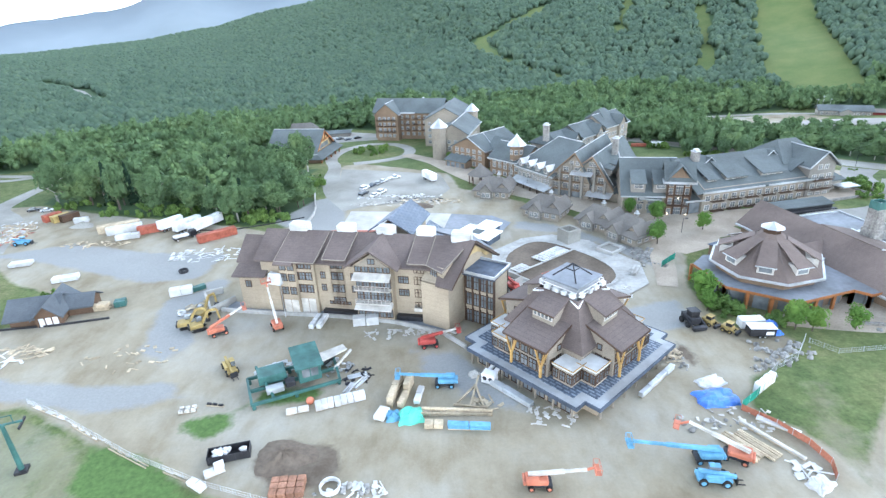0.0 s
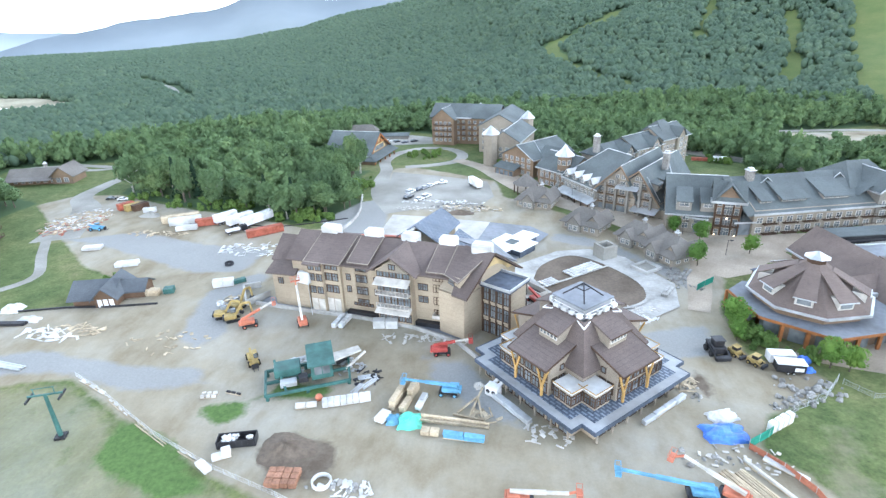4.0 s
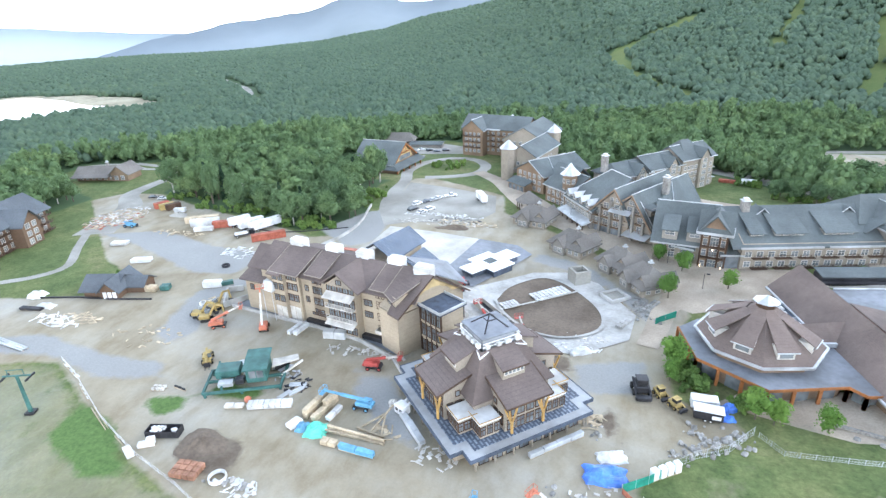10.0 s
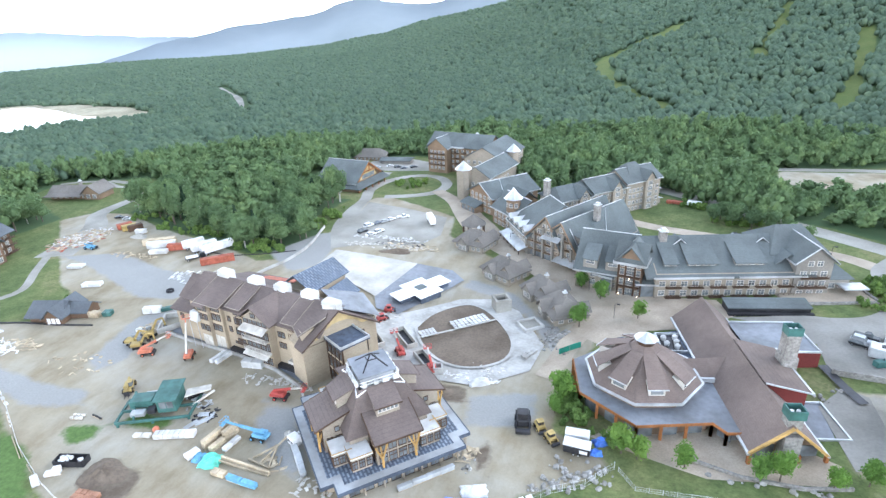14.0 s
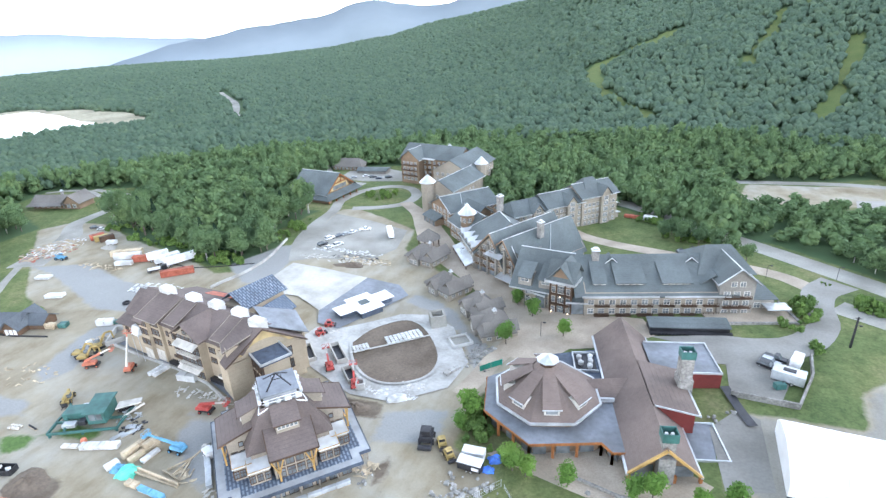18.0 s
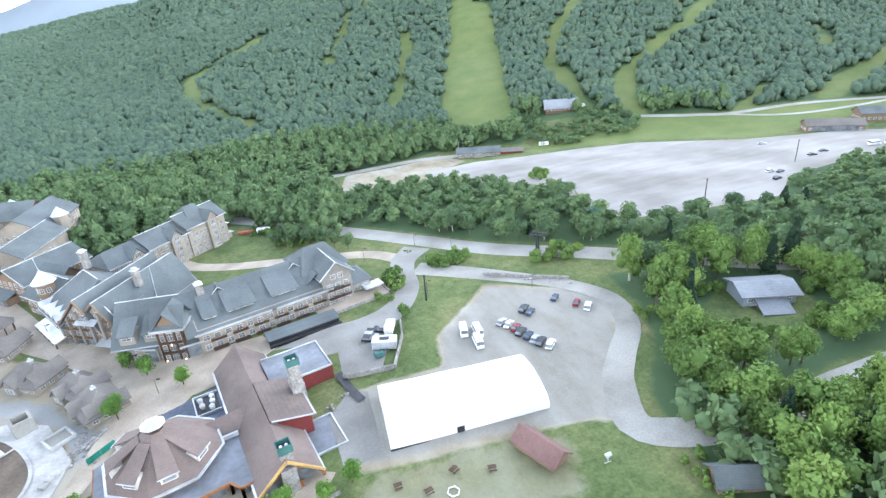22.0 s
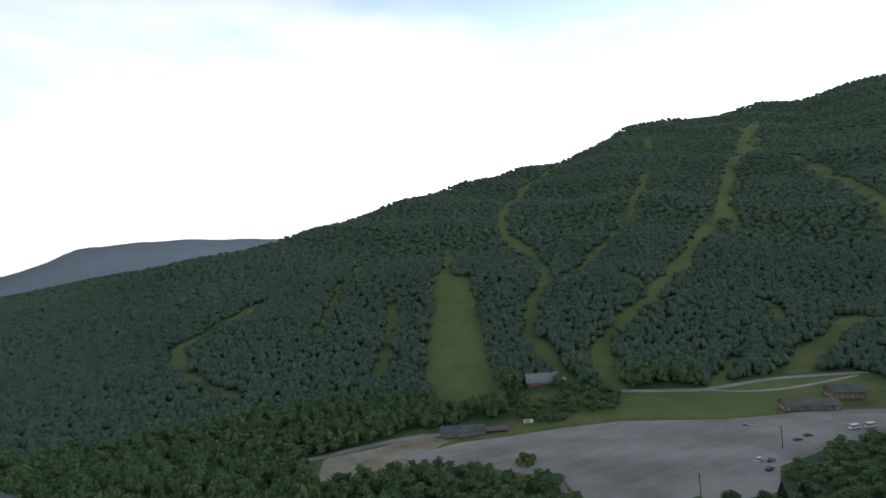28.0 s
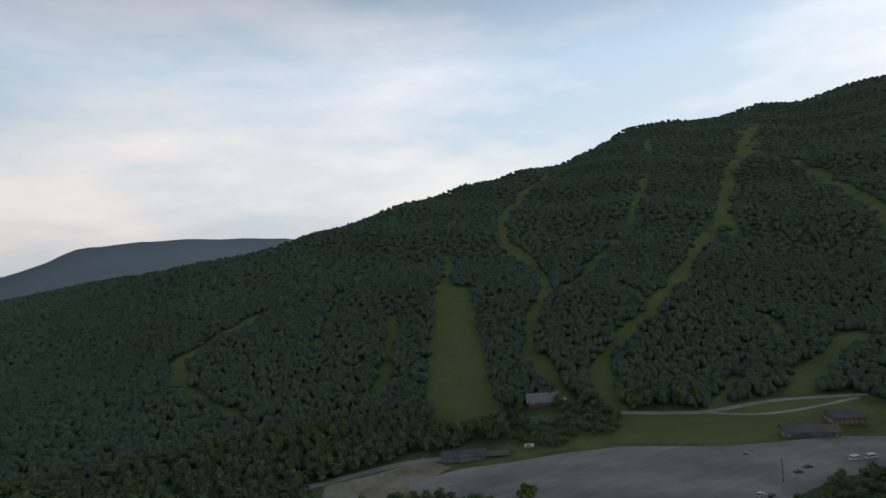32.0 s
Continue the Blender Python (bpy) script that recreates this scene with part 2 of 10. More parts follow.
def ground_mat():
    """Grass, gravel and mown ski runs, told apart by the sheet's own masks with ragged edges."""
    m, n, l, b = node_mat("ground_grass_and_gravel")
    def mask(key, ragged):
        at = n.new("ShaderNodeAttribute")
        at.attribute_name = key
        nz = noise_node(n, l, 0.22, 6, 0.65, "World")
        ad = n.new("ShaderNodeMath")
        ad.operation = "MULTIPLY_ADD"
        ad.inputs[1].default_value, ad.inputs[2].default_value = ragged, -ragged / 2
        l.new(nz, ad.inputs[0])
        sm = n.new("ShaderNodeMath")
        sm.operation = "ADD"
        l.new(at.outputs["Fac"], sm.inputs[0])
        l.new(ad.outputs[0], sm.inputs[1])
        return ramp(n, l, sm.outputs[0], [(0.38, (0, 0, 0)), (0.62, (1, 1, 1))])
    patch = noise_node(n, l, 0.045, 5, 0.6, "World")
    blade = noise_node(n, l, 1.3, 5, 0.7, "World")
    grass = ramp(n, l, patch, [(0.30, (0.085, 0.122, 0.048)), (0.46, (0.115, 0.15, 0.06)), (0.58, (0.15, 0.172, 0.072)), (0.72, (0.21, 0.195, 0.105))])
    grass = mixc(n, l, 1.0, grass, ramp(n, l, blade, [(0.3, (0.7, 0.7, 0.7)), (0.7, (1.25, 1.25, 1.2))]), "MULTIPLY")
    weed = noise_node(n, l, 0.3, 4, 0.7, "World")
    grass = mixc(n, l, 1.0, grass, ramp(n, l, weed, [(0.35, (0.72, 0.78, 0.72)), (0.6, (1.08, 1.06, 1.05))]), "MULTIPLY")
    run = ramp(n, l, patch, [(0.3, (0.105, 0.15, 0.052)), (0.7, (0.165, 0.19, 0.07))])
    run = mixc(n, l, 1.0, run, ramp(n, l, blade, [(0.3, (0.85, 0.85, 0.85)), (0.7, (1.15, 1.15, 1.1))]), "MULTIPLY")
    big = noise_node(n, l, 0.035, 6, 0.6, "World")
    pebble = noise_node(n, l, 2.2, 6, 0.75, "World")
    dirt = ramp(n, l, big, [(0.33, (0.225, 0.185, 0.125)), (0.46, (0.31, 0.268, 0.194)), (0.56, (0.345, 0.312, 0.246)), (0.7, (0.365, 0.346, 0.3))])
    dirt = mixc(n, l, 1.0, dirt, ramp(n, l, pebble, [(0.3, (0.92, 0.92, 0.92)), (0.7, (1.06, 1.06, 1.06))]), "MULTIPLY")
    blotch = noise_node(n, l, 0.16, 5, 0.65, "World", (1.0, 0.45, 1.0))
    dirt = mixc(n, l, 1.0, dirt, ramp(n, l, blotch, [(0.34, (0.84, 0.81, 0.76)), (0.5, (1.0, 1.0, 1.0)), (0.68, (1.12, 1.12, 1.13))]), "MULTIPLY")
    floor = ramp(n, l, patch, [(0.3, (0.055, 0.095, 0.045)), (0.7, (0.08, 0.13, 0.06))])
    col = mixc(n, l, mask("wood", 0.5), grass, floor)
    col = mixc(n, l, mask("run", 0.35), col, run)
    col = mixc(n, l, mask("dry", 0.9), col, mixc(n, l, 0.5, dirt, grass))
    col = mixc(n, l, mask("dirt", 0.55), col, dirt)
    park = ramp(n, l, big, [(0.3, (0.262, 0.247, 0.212)), (0.7, (0.318, 0.304, 0.27))])
    park = mixc(n, l, 1.0, park, ramp(n, l, pebble, [(0.3, (0.85, 0.85, 0.85)), (0.7, (1.12, 1.12, 1.12))]), "MULTIPLY")
    park = mixc(n, l, 1.0, park, ramp(n, l, blotch, [(0.34, (0.86, 0.84, 0.8)), (0.6, (1.03, 1.03, 1.03))]), "MULTIPLY")
    col = mixc(n, l, mask("park", 0.7), col, park)
    stone = ramp(n, l, big, [(0.3, (0.266, 0.264, 0.25)), (0.7, (0.322, 0.322, 0.31))])
    stone = mixc(n, l, 1.0, stone, ramp(n, l, pebble, [(0.3, (0.85, 0.85, 0.85)), (0.7, (1.12, 1.12, 1.12))]), "MULTIPLY")
    col = mixc(n, l, mask("stone", 0.7), col, stone)
    lush = mixc(n, l, 1.0, (0.095, 0.16, 0.052), ramp(n, l, blade, [(0.3, (0.7, 0.7, 0.7)), (0.7, (1.25, 1.25, 1.2))]), "MULTIPLY")
    col = mixc(n, l, mask("turf", 0.9), col, lush)
    earth = ramp(n, l, weed, [(0.35, (0.12, 0.092, 0.068)), (0.65, (0.19, 0.155, 0.118))])
    col = mixc(n, l, mask("soil", 0.9), col, earth)
    l.new(col, b.inputs["Base Color"])
    b.inputs["Roughness"].default_value, b.inputs["Specular IOR Level"].default_value = 0.95, 0.15
    bump(n, l, b, pebble, 0.4, 0.08)
    return m


M_GROUND = ground_mat()
M_ASPHALT = surface("asphalt_grey", (0.275, 0.264, 0.24), 0.9, 1.5, 0.05, 0.1)
M_LOT = surface("lot_gravel_with_wheel_marks", (0.31, 0.29, 0.265), 0.95, 0.12, 0.03, 0.12, stretch=(0.35, 1.6, 1.0))
M_BANK = surface("dry_sandy_bank", (0.34, 0.31, 0.22), 0.95, 0.2, 0.02, 0.2)
M_GRAVEL = surface("gravel_grey", (0.325, 0.312, 0.278), 0.95, 2.0, 0.06, 0.14)
M_DUST = surface("dry_dust", (0.36, 0.345, 0.308), 0.95, 1.2, 0.05, 0.1)
M_PAVER = surface("sand_coloured_pavers", (0.42, 0.352, 0.278), 0.85, 2.4, 0.09, 0.15)
M_CONCRETE = surface("pale_concrete", (0.45, 0.44, 0.415), 0.9, 1.2, 0.15, 0.1)
M_SOIL = surface("brown_soil", (0.16, 0.125, 0.095), 0.95, 1.4, 0.1, 0.2, relief=0.06)
M_SLAB = surface("pale_fresh_slab", (0.5, 0.478, 0.435), 0.85, 0.9, 0.08, 0.07)
M_ROOF_BROWN = banded("brown_asphalt_shingles", (0.158, 0.124, 0.112), 0.3)
M_ROOF_TAN = banded("tan_brown_shingles", (0.182, 0.14, 0.122), 0.3)
M_ROOF_RED = banded("reddish_brown_shingles", (0.19, 0.112, 0.098), 0.3)
M_ROOF_DARK = banded("dark_slate_shingles", (0.115, 0.128, 0.14), 0.3)
M_ROOF_PALE = banded("pale_grey_shingles", (0.25, 0.265, 0.28), 0.3)
M_ROOF_SLATE = banded("slate_grey_shingles", (0.124, 0.142, 0.142), 0.3)
M_ROOF_CEDAR = banded("weathered_cedar_shingles", (0.175, 0.16, 0.143), 0.25)
M_MEMBRANE = surface("blue_black_roof_membrane", (0.075, 0.095, 0.13), 0.55, 0.8, 0.12, 0.3)
M_MEMBRANE_LIGHT = surface("grey_blue_roof_membrane", (0.205, 0.22, 0.245), 0.6, 0.7, 0.12, 0.15)
M_FLASH = surface("pale_grey_flashing_sheet", (0.36, 0.375, 0.39), 0.6, 0.7, 0.12, 0.1)
M_METAL = surface("pale_flashing_metal", (0.55, 0.57, 0.58), 0.45, 1.0, 0.2, 0.08, 0.5, 0.0)
M_METAL_DARK = surface("dark_metal", (0.05, 0.05, 0.055), 0.5, 1.0, 0.2, 0.2, 0.4, 0.0)
M_SHEATH = banded("tan_sheathing", (0.41, 0.338, 0.248), 1.2, "Z", 0.8, 0.12, 0.85, 0.01)
M_SHEATH_YELLOW = surface("yellow_plywood", (0.52, 0.39, 0.20), 0.8, 0.8, 0.3, 0.15)
M_SIDING_BROWN = banded("brown_wood_siding", (0.24, 0.165, 0.11), 0.3, "Z")
M_SIDING_DARK = banded("dark_brown_siding", (0.15, 0.095, 0.062), 0.3, "Z")
M_SIDING_GREY = banded("grey_shingle_siding", (0.26, 0.24, 0.21), 0.3, "Z")
M_SIDING_TAUPE = banded("taupe_shingle_siding", (0.32, 0.275, 0.22), 0.3, "Z")
M_SIDING_RED = banded("barn_red_boards", (0.17, 0.035, 0.03), 0.35, "X")
M_SIDING_BLUE = banded("pale_blue_clapboard", (0.33, 0.37, 0.42), 0.2, "Z")
M_TIMBER = surface("orange_stained_timber", (0.34, 0.13, 0.045), 0.6, 2.0, 0.3, 0.2)
M_TIMBER_RAW = surface("raw_yellow_timber", (0.50, 0.31, 0.11), 0.7, 2.0, 0.3, 0.15)
M_TIMBER_DARK = surface("dark_brown_timber", (0.085, 0.05, 0.032), 0.7, 2.0, 0.3, 0.2)
M_LUMBER = surface("pale_lumber", (0.50, 0.41, 0.29), 0.8, 2.5, 0.3, 0.18, per_object=0.2)
M_STONE = surface("grey_fieldstone", (0.27, 0.255, 0.235), 0.9, 1.8, 0.4, 0.35, relief=0.08)
M_ROCK = surface("rough_grey_boulder", (0.33, 0.32, 0.30), 0.95, 1.5, 0.5, 0.25, relief=0.1, per_object=0.25)
M_WHITE = surface("white_wrap", (0.64, 0.64, 0.63), 0.55, 0.8, 0.25, 0.05, relief=0.02)
M_TENT = surface("white_tent_fabric", (0.93, 0.93, 0.93), 0.6, 0.5, 0.04, 0.015, relief=0.01)
M_PAINT_WHITE = surface("white_vehicle_paint", (0.80, 0.80, 0.80), 0.3, 1.0, 0.3, 0.03, relief=0)
M_PAINT_BLACK = surface("black_vehicle_paint", (0.02, 0.022, 0.026), 0.3, 1.0, 0.3, 0.1, relief=0)
M_PAINT_RED = surface("dark_red_vehicle_paint", (0.20, 0.02, 0.025), 0.35, 1.0, 0.3, 0.1, relief=0)
M_PAINT_SILVER = surface("silver_vehicle_paint", (0.42, 0.44, 0.46), 0.35, 1.0, 0.3, 0.06, 0.4, relief=0)
M_PAINT_NAVY = surface("navy_vehicle_paint", (0.03, 0.045, 0.08), 0.3, 1.0, 0.3, 0.1, relief=0)
M_ORANGE = surface("orange_machine_paint", (0.60, 0.20, 0.12), 0.5, 1.5, 0.4, 0.12, relief=0)
M_RED = surface("red_machine_paint", (0.50, 0.09, 0.075), 0.5, 1.5, 0.4, 0.12, relief=0)
M_BLUE = surface("light_blue_machine_paint", (0.14, 0.37, 0.55), 0.5, 1.5, 0.4, 0.12, relief=0)
M_YELLOW = surface("dusty_yellow_machine_paint", (0.42, 0.31, 0.12), 0.6, 1.5, 0.4, 0.15, relief=0)
M_GREEN_STEEL = surface("dark_green_steel", (0.05, 0.14, 0.125), 0.5, 1.0, 0.4, 0.15, relief=0)
M_GREEN_CLOTH = surface("green_fence_cloth", (0.02, 0.28, 0.20), 0.7, 1.5, 0.4, 0.15)
M_TARP_BLUE = surface("blue_tarpaulin", (0.08, 0.22, 0.70), 0.4, 1.2, 0.5, 0.25, relief=0.06)
M_TARP_GREEN = surface("sea_green_tarpaulin", (0.12, 0.62, 0.47), 0.4, 1.2, 0.5, 0.12, relief=0.05)
M_RUST = surface("rust_red_container", (0.42, 0.12, 0.075), 0.7, 1.2, 0.5, 0.2)
M_RUBBER = surface("black_rubber", (0.025, 0.025, 0.025), 0.85, 2.0, 0.5, 0.2, relief=0)
M_PIPE_DARK = surface("black_plastic_pipe", (0.03, 0.03, 0.035), 0.5, 2.0, 0.5, 0.2, relief=0)
M_BRICK = surface("red_brown_brick_pallet", (0.33, 0.17, 0.11), 0.85, 2.5, 0.4, 0.25, per_object=0.15)
M_GLASS = glass_pane("dark_window_glass")
M_TRIM = surface("off_white_trim", (0.58, 0.55, 0.50), 0.7, 1.5, 0.4, 0.06, relief=0)
M_BARK = surface("grey_brown_bark", (0.14, 0.115, 0.09), 0.9, 3.0, 0.4, 0.3, relief=0.03)
M_BIRCH = surface("pale_birch_bark", (0.42, 0.40, 0.36), 0.85, 3.0, 0.4, 0.3, relief=0.02)
M_LEAF = foliage("summer_leaves", (0.09, 0.152, 0.08), (0.122, 0.195, 0.094), (0.166, 0.238, 0.106))
# brighter, yellower copy of M_LEAF; the sunny look is only base colour
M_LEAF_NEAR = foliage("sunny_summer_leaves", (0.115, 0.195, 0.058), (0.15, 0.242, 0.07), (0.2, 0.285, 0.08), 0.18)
M_LEAF_BRIGHT = foliage("bright_young_leaves", (0.10, 0.20, 0.045), (0.14, 0.26, 0.06), (0.2, 0.3, 0.07))
# bluer than the village leaves: distance haze mixed into the leaf colour
M_LEAF_FAR = foliage("mountain_woods_haze_tint", (0.078, 0.13, 0.098), (0.103, 0.162, 0.112), (0.14, 0.2, 0.122), 0.08)
M_NEEDLE = foliage("dark_spruce_needles", (0.022, 0.05, 0.03), (0.035, 0.07, 0.04), (0.05, 0.085, 0.045))
M_LAMP = bpy.data.materials.new("warm_lamp_glass")
M_LAMP.use_nodes = True
M_LAMP.node_tree.nodes["Principled BSDF"].inputs["Emission Color"].default_value = (1.0, 0.78, 0.5, 1)
M_LAMP.node_tree.nodes["Principled BSDF"].inputs["Emission Strength"].default_value = 4.0
M_WATER = surface("still_pond_water", (0.35, 0.38, 0.40), 0.04, 0.05, 0.01, 0.05, relief=0)
# pale blue base colours carry the painted haze of distance
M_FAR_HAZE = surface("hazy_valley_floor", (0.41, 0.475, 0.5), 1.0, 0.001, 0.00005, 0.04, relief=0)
M_FAR_HILL = surface("haze_blue_hills", (0.29, 0.345, 0.385), 1.0, 0.003, 0.00005, 0.05, relief=0)


# ---- building blocks ----
class Mesh:
    """Gathers boxes, slabs and tubes into one mesh."""
    def __init__(self):
        self.v, self.f = [], []

    def add(self, verts, faces):
        k = len(self.v)
        self.v += [tuple(p) for p in verts]
        self.f += [tuple(i + k for i in f) for f in faces]
        return self

    def box(self, x0, y0, z0, x1, y1, z1, m=None):
        p = [(x, y, z) for z in (z0, z1) for x, y in ((x0, y0), (x1, y0), (x1, y1), (x0, y1))]
        if m is not None:
            p = [m @ Vector(q) for q in p]
        return self.add(p, [(3, 2, 1, 0), (4, 5, 6, 7), (0, 1, 5, 4), (1, 2, 6, 5), (2, 3, 7, 6), (3, 0, 4, 7)])

    def prism(self, ring, z0, z1):
        """An upright prism over a counter-clockwise ring of x, y."""
        n = len(ring)
        p = [(x, y, z0) for x, y in ring] + [(x, y, z1) for x, y in ring]
        return self.add(p, [tuple(range(n))[::-1], tuple(range(n, 2 * n))] + [(i, (i + 1) % n, n + (i + 1) % n, n + i) for i in range(n)])

    def slab(self, quad, t):
        """A sheet over a polygon of points in space, thickened downward by t."""
        n = len(quad)
        a = [Vector(q) for q in quad]
        nor = (a[1] - a[0]).cross(a[2] - a[0])
        if nor.z < 0:
            a.reverse()
        b = [q - Vector((0, 0, t)) for q in a]
        return self.add(a + b, [tuple(range(n)), tuple(range(n, 2 * n))[::-1]] + [(i, n + i, n + (i + 1) % n, (i + 1) % n) for i in range(n)])

    def tube(self, a, b, r0, r1=None, n=8):
        a, b = Vector(a), Vector(b)
        r1 = r0 if r1 is None else r1
        d = (b - a).normalized()
        u = d.orthogonal().normalized()
        w = d.cross(u)
        ring = [(math.cos(2 * math.pi * i / n), math.sin(2 * math.pi * i / n)) for i in range(n)]
        p = [a + (u * c + w * s) * r0 for c, s in ring] + [b + (u * c + w * s) * r1 for c, s in ring]
        return self.add(p, [tuple(range(n))[::-1], tuple(range(n, 2 * n))] + [(i, (i + 1) % n, n + (i + 1) % n, n + i) for i in range(n)])

    def beam(self, a, b, w, h=None):
        """A square timber from a to b."""
        a, b = Vector(a), Vector(b)
        h = w if h is None else h
        d = (b - a)
        m = Matrix.Translation(a) @ d.to_track_quat("X", "Z").to_matrix().to_4x4()
        return self.box(0, -w / 2, -h / 2, d.length, w / 2, h / 2, m)

    def data(self, name, material, smooth=False):
        me = bpy.data.meshes.new(name)
        me.from_pydata(self.v, [], self.f)
        me.materials.append(material)
        if smooth:
            me.polygons.foreach_set("use_smooth", [True] * len(me.polygons))
        return me


def part(name, mesh, material, parent=None, label="", smooth=False, at=None):
    """Links a gathered mesh as one object under a thing or a part."""
    ob = new(name, mesh if isinstance(mesh, bpy.types.Mesh) else mesh.data(name, material, smooth))
    ob.parent = parent
    if at is not None:
        ob.matrix_basis = at
    if label:
        ob["label"] = label
    return ob


def thing(name, label, category, x, y, z=None, yaw=0.0, group="", kind=""):
    ob = new(name)
    ob.empty_display_size = 0.5
    ob.matrix_basis = pose(x, y, float(land(x, y)) if z is None else z, 0, 0, yaw)
    return tagged(ob, label, category, group, kind)


def bevelled(mesh, width, segments=1):
    """The same mesh with its edges rounded off."""
    bm = bmesh.new()
    bm.from_mesh(mesh)
    bmesh.ops.bevel(bm, geom=bm.edges[:], offset=width, segments=segments, affect="EDGES", clamp_overlap=True)
    bm.to_mesh(mesh)
    bm.free()
    return mesh


def inside(poly, x, y):
    """Which of the points x, y lie within a polygon."""
    x, y = np.asarray(x, float), np.asarray(y, float)
    res = np.zeros(x.shape, bool)
    for (x0, y0), (x1, y1) in zip(poly, poly[1:] + poly[:1]):
        if y0 != y1:
            res ^= ((y0 > y) != (y1 > y)) & (x < (x1 - x0) * (y - y0) / (y1 - y0) + x0)
    return res


def gap_to(line, x, y, closed=False):
    """Distance from points to a polyline."""
    x, y = np.asarray(x, float), np.asarray(y, float)
    best = np.full(x.shape, 1e9)
    for (x0, y0), (x1, y1) in zip(line, line[1:] + (line[:1] if closed else [])):
        dx, dy = x1 - x0, y1 - y0
        k = np.clip(((x - x0) * dx + (y - y0) * dy) / max(1e-9, dx * dx + dy * dy), 0, 1)
        best = np.minimum(best, np.hypot(x - x0 - k * dx, y - y0 - k * dy))
    return best


def signed(poly, x, y):
    """Distance into a polygon, negative outside."""
    d = gap_to(poly, x, y, True)
    return np.where(inside(poly, x, y), d, -d)


def curve_line(pts, step=3.0):
    """A smooth line through the given corners (Catmull-Rom)."""
    p = [Vector(q) for q in pts]
    p = [2 * p[0] - p[1]] + p + [2 * p[-1] - p[-2]]
    out = []
    for i in range(1, len(p) - 2):
        n = max(1, int((p[i + 1] - p[i]).length / step))
        for k in range(n):
            t = k / n
            out.append(0.5 * (2 * p[i] + (p[i + 1] - p[i - 1]) * t + (2 * p[i - 1] - 5 * p[i] + 4 * p[i + 1] - p[i + 2]) * t * t
                              + (3 * p[i] - p[i - 1] - 3 * p[i + 1] + p[i + 2]) * t ** 3))
    out.append(p[-2])
    return [tuple(q) for q in out]


def draped(name, poly, lift, material, label, category, step=3.0):
    """A sheet laid over the land within a polygon, lifted a little off it."""
    bm = bmesh.new()
    vs = [bm.verts.new((x, y, 0)) for x, y in poly]
    face = bm.faces.new(vs)
    bmesh.ops.triangulate(bm, faces=[face])
    xs = [p[0] for p in poly]
    ys = [p[1] for p in poly]
    for axis, lo, hi in ((0, min(xs), max(xs)), (1, min(ys), max(ys))):
        k = math.ceil(lo / step) * step
        while k < hi:
            co, no = ((k, 0, 0), (1, 0, 0)) if axis == 0 else ((0, k, 0), (0, 1, 0))
            bmesh.ops.bisect_plane(bm, geom=bm.verts[:] + bm.edges[:] + bm.faces[:], plane_co=co, plane_no=no, dist=1e-4)
            k += step
    co = np.array([v.co[:] for v in bm.verts])
    zz = land(co[:, 0], co[:, 1]) + lift
    for v, z in zip(bm.verts, zz):
        v.co.z = z
    bmesh.ops.recalc_face_normals(bm, faces=bm.faces[:])
    if sum(f.normal.z for f in bm.faces) < 0:
        bmesh.ops.reverse_faces(bm, faces=bm.faces[:])
    me = bpy.data.meshes.new(name)
    bm.to_mesh(me)
    bm.free()
    me.materials.append(material)
    return tagged(new(name, me), label, category, kind="structure")


def ribbon(name, pts, width, lift, material, label, category, widths=None, cross=4, smooth_line=True):
    """A road or path that follows the land."""
    line = curve_line(pts) if smooth_line else [tuple(p) for p in pts]
    mb = Mesh()
    n = len(line)
    rows = []
    for i, (x, y) in enumerate(line):
        a, b = line[max(0, i - 1)], line[min(n - 1, i + 1)]
        d = Vector((b[0] - a[0], b[1] - a[1])).normalized()
        w = (np.interp(i / (n - 1), np.linspace(0, 1, len(widths)), widths) if widths else width) / 2
        rows.append([(x + d.y * w * (2 * k / cross - 1), y - d.x * w * (2 * k / cross - 1)) for k in range(cross + 1)])
    flat = np.array([q for r in rows for q in r])
    zz = land(flat[:, 0], flat[:, 1]) + lift
    c = cross + 1
    mb.add([(x, y, z) for (x, y), z in zip(flat, zz)], [(i * c + k, i * c + k + 1, (i + 1) * c + k + 1, (i + 1) * c + k) for i in range(n - 1) for k in range(cross)])
    return tagged(part(name, mb, material), label, category, kind="structure")


WINDOW_MESHES = {}


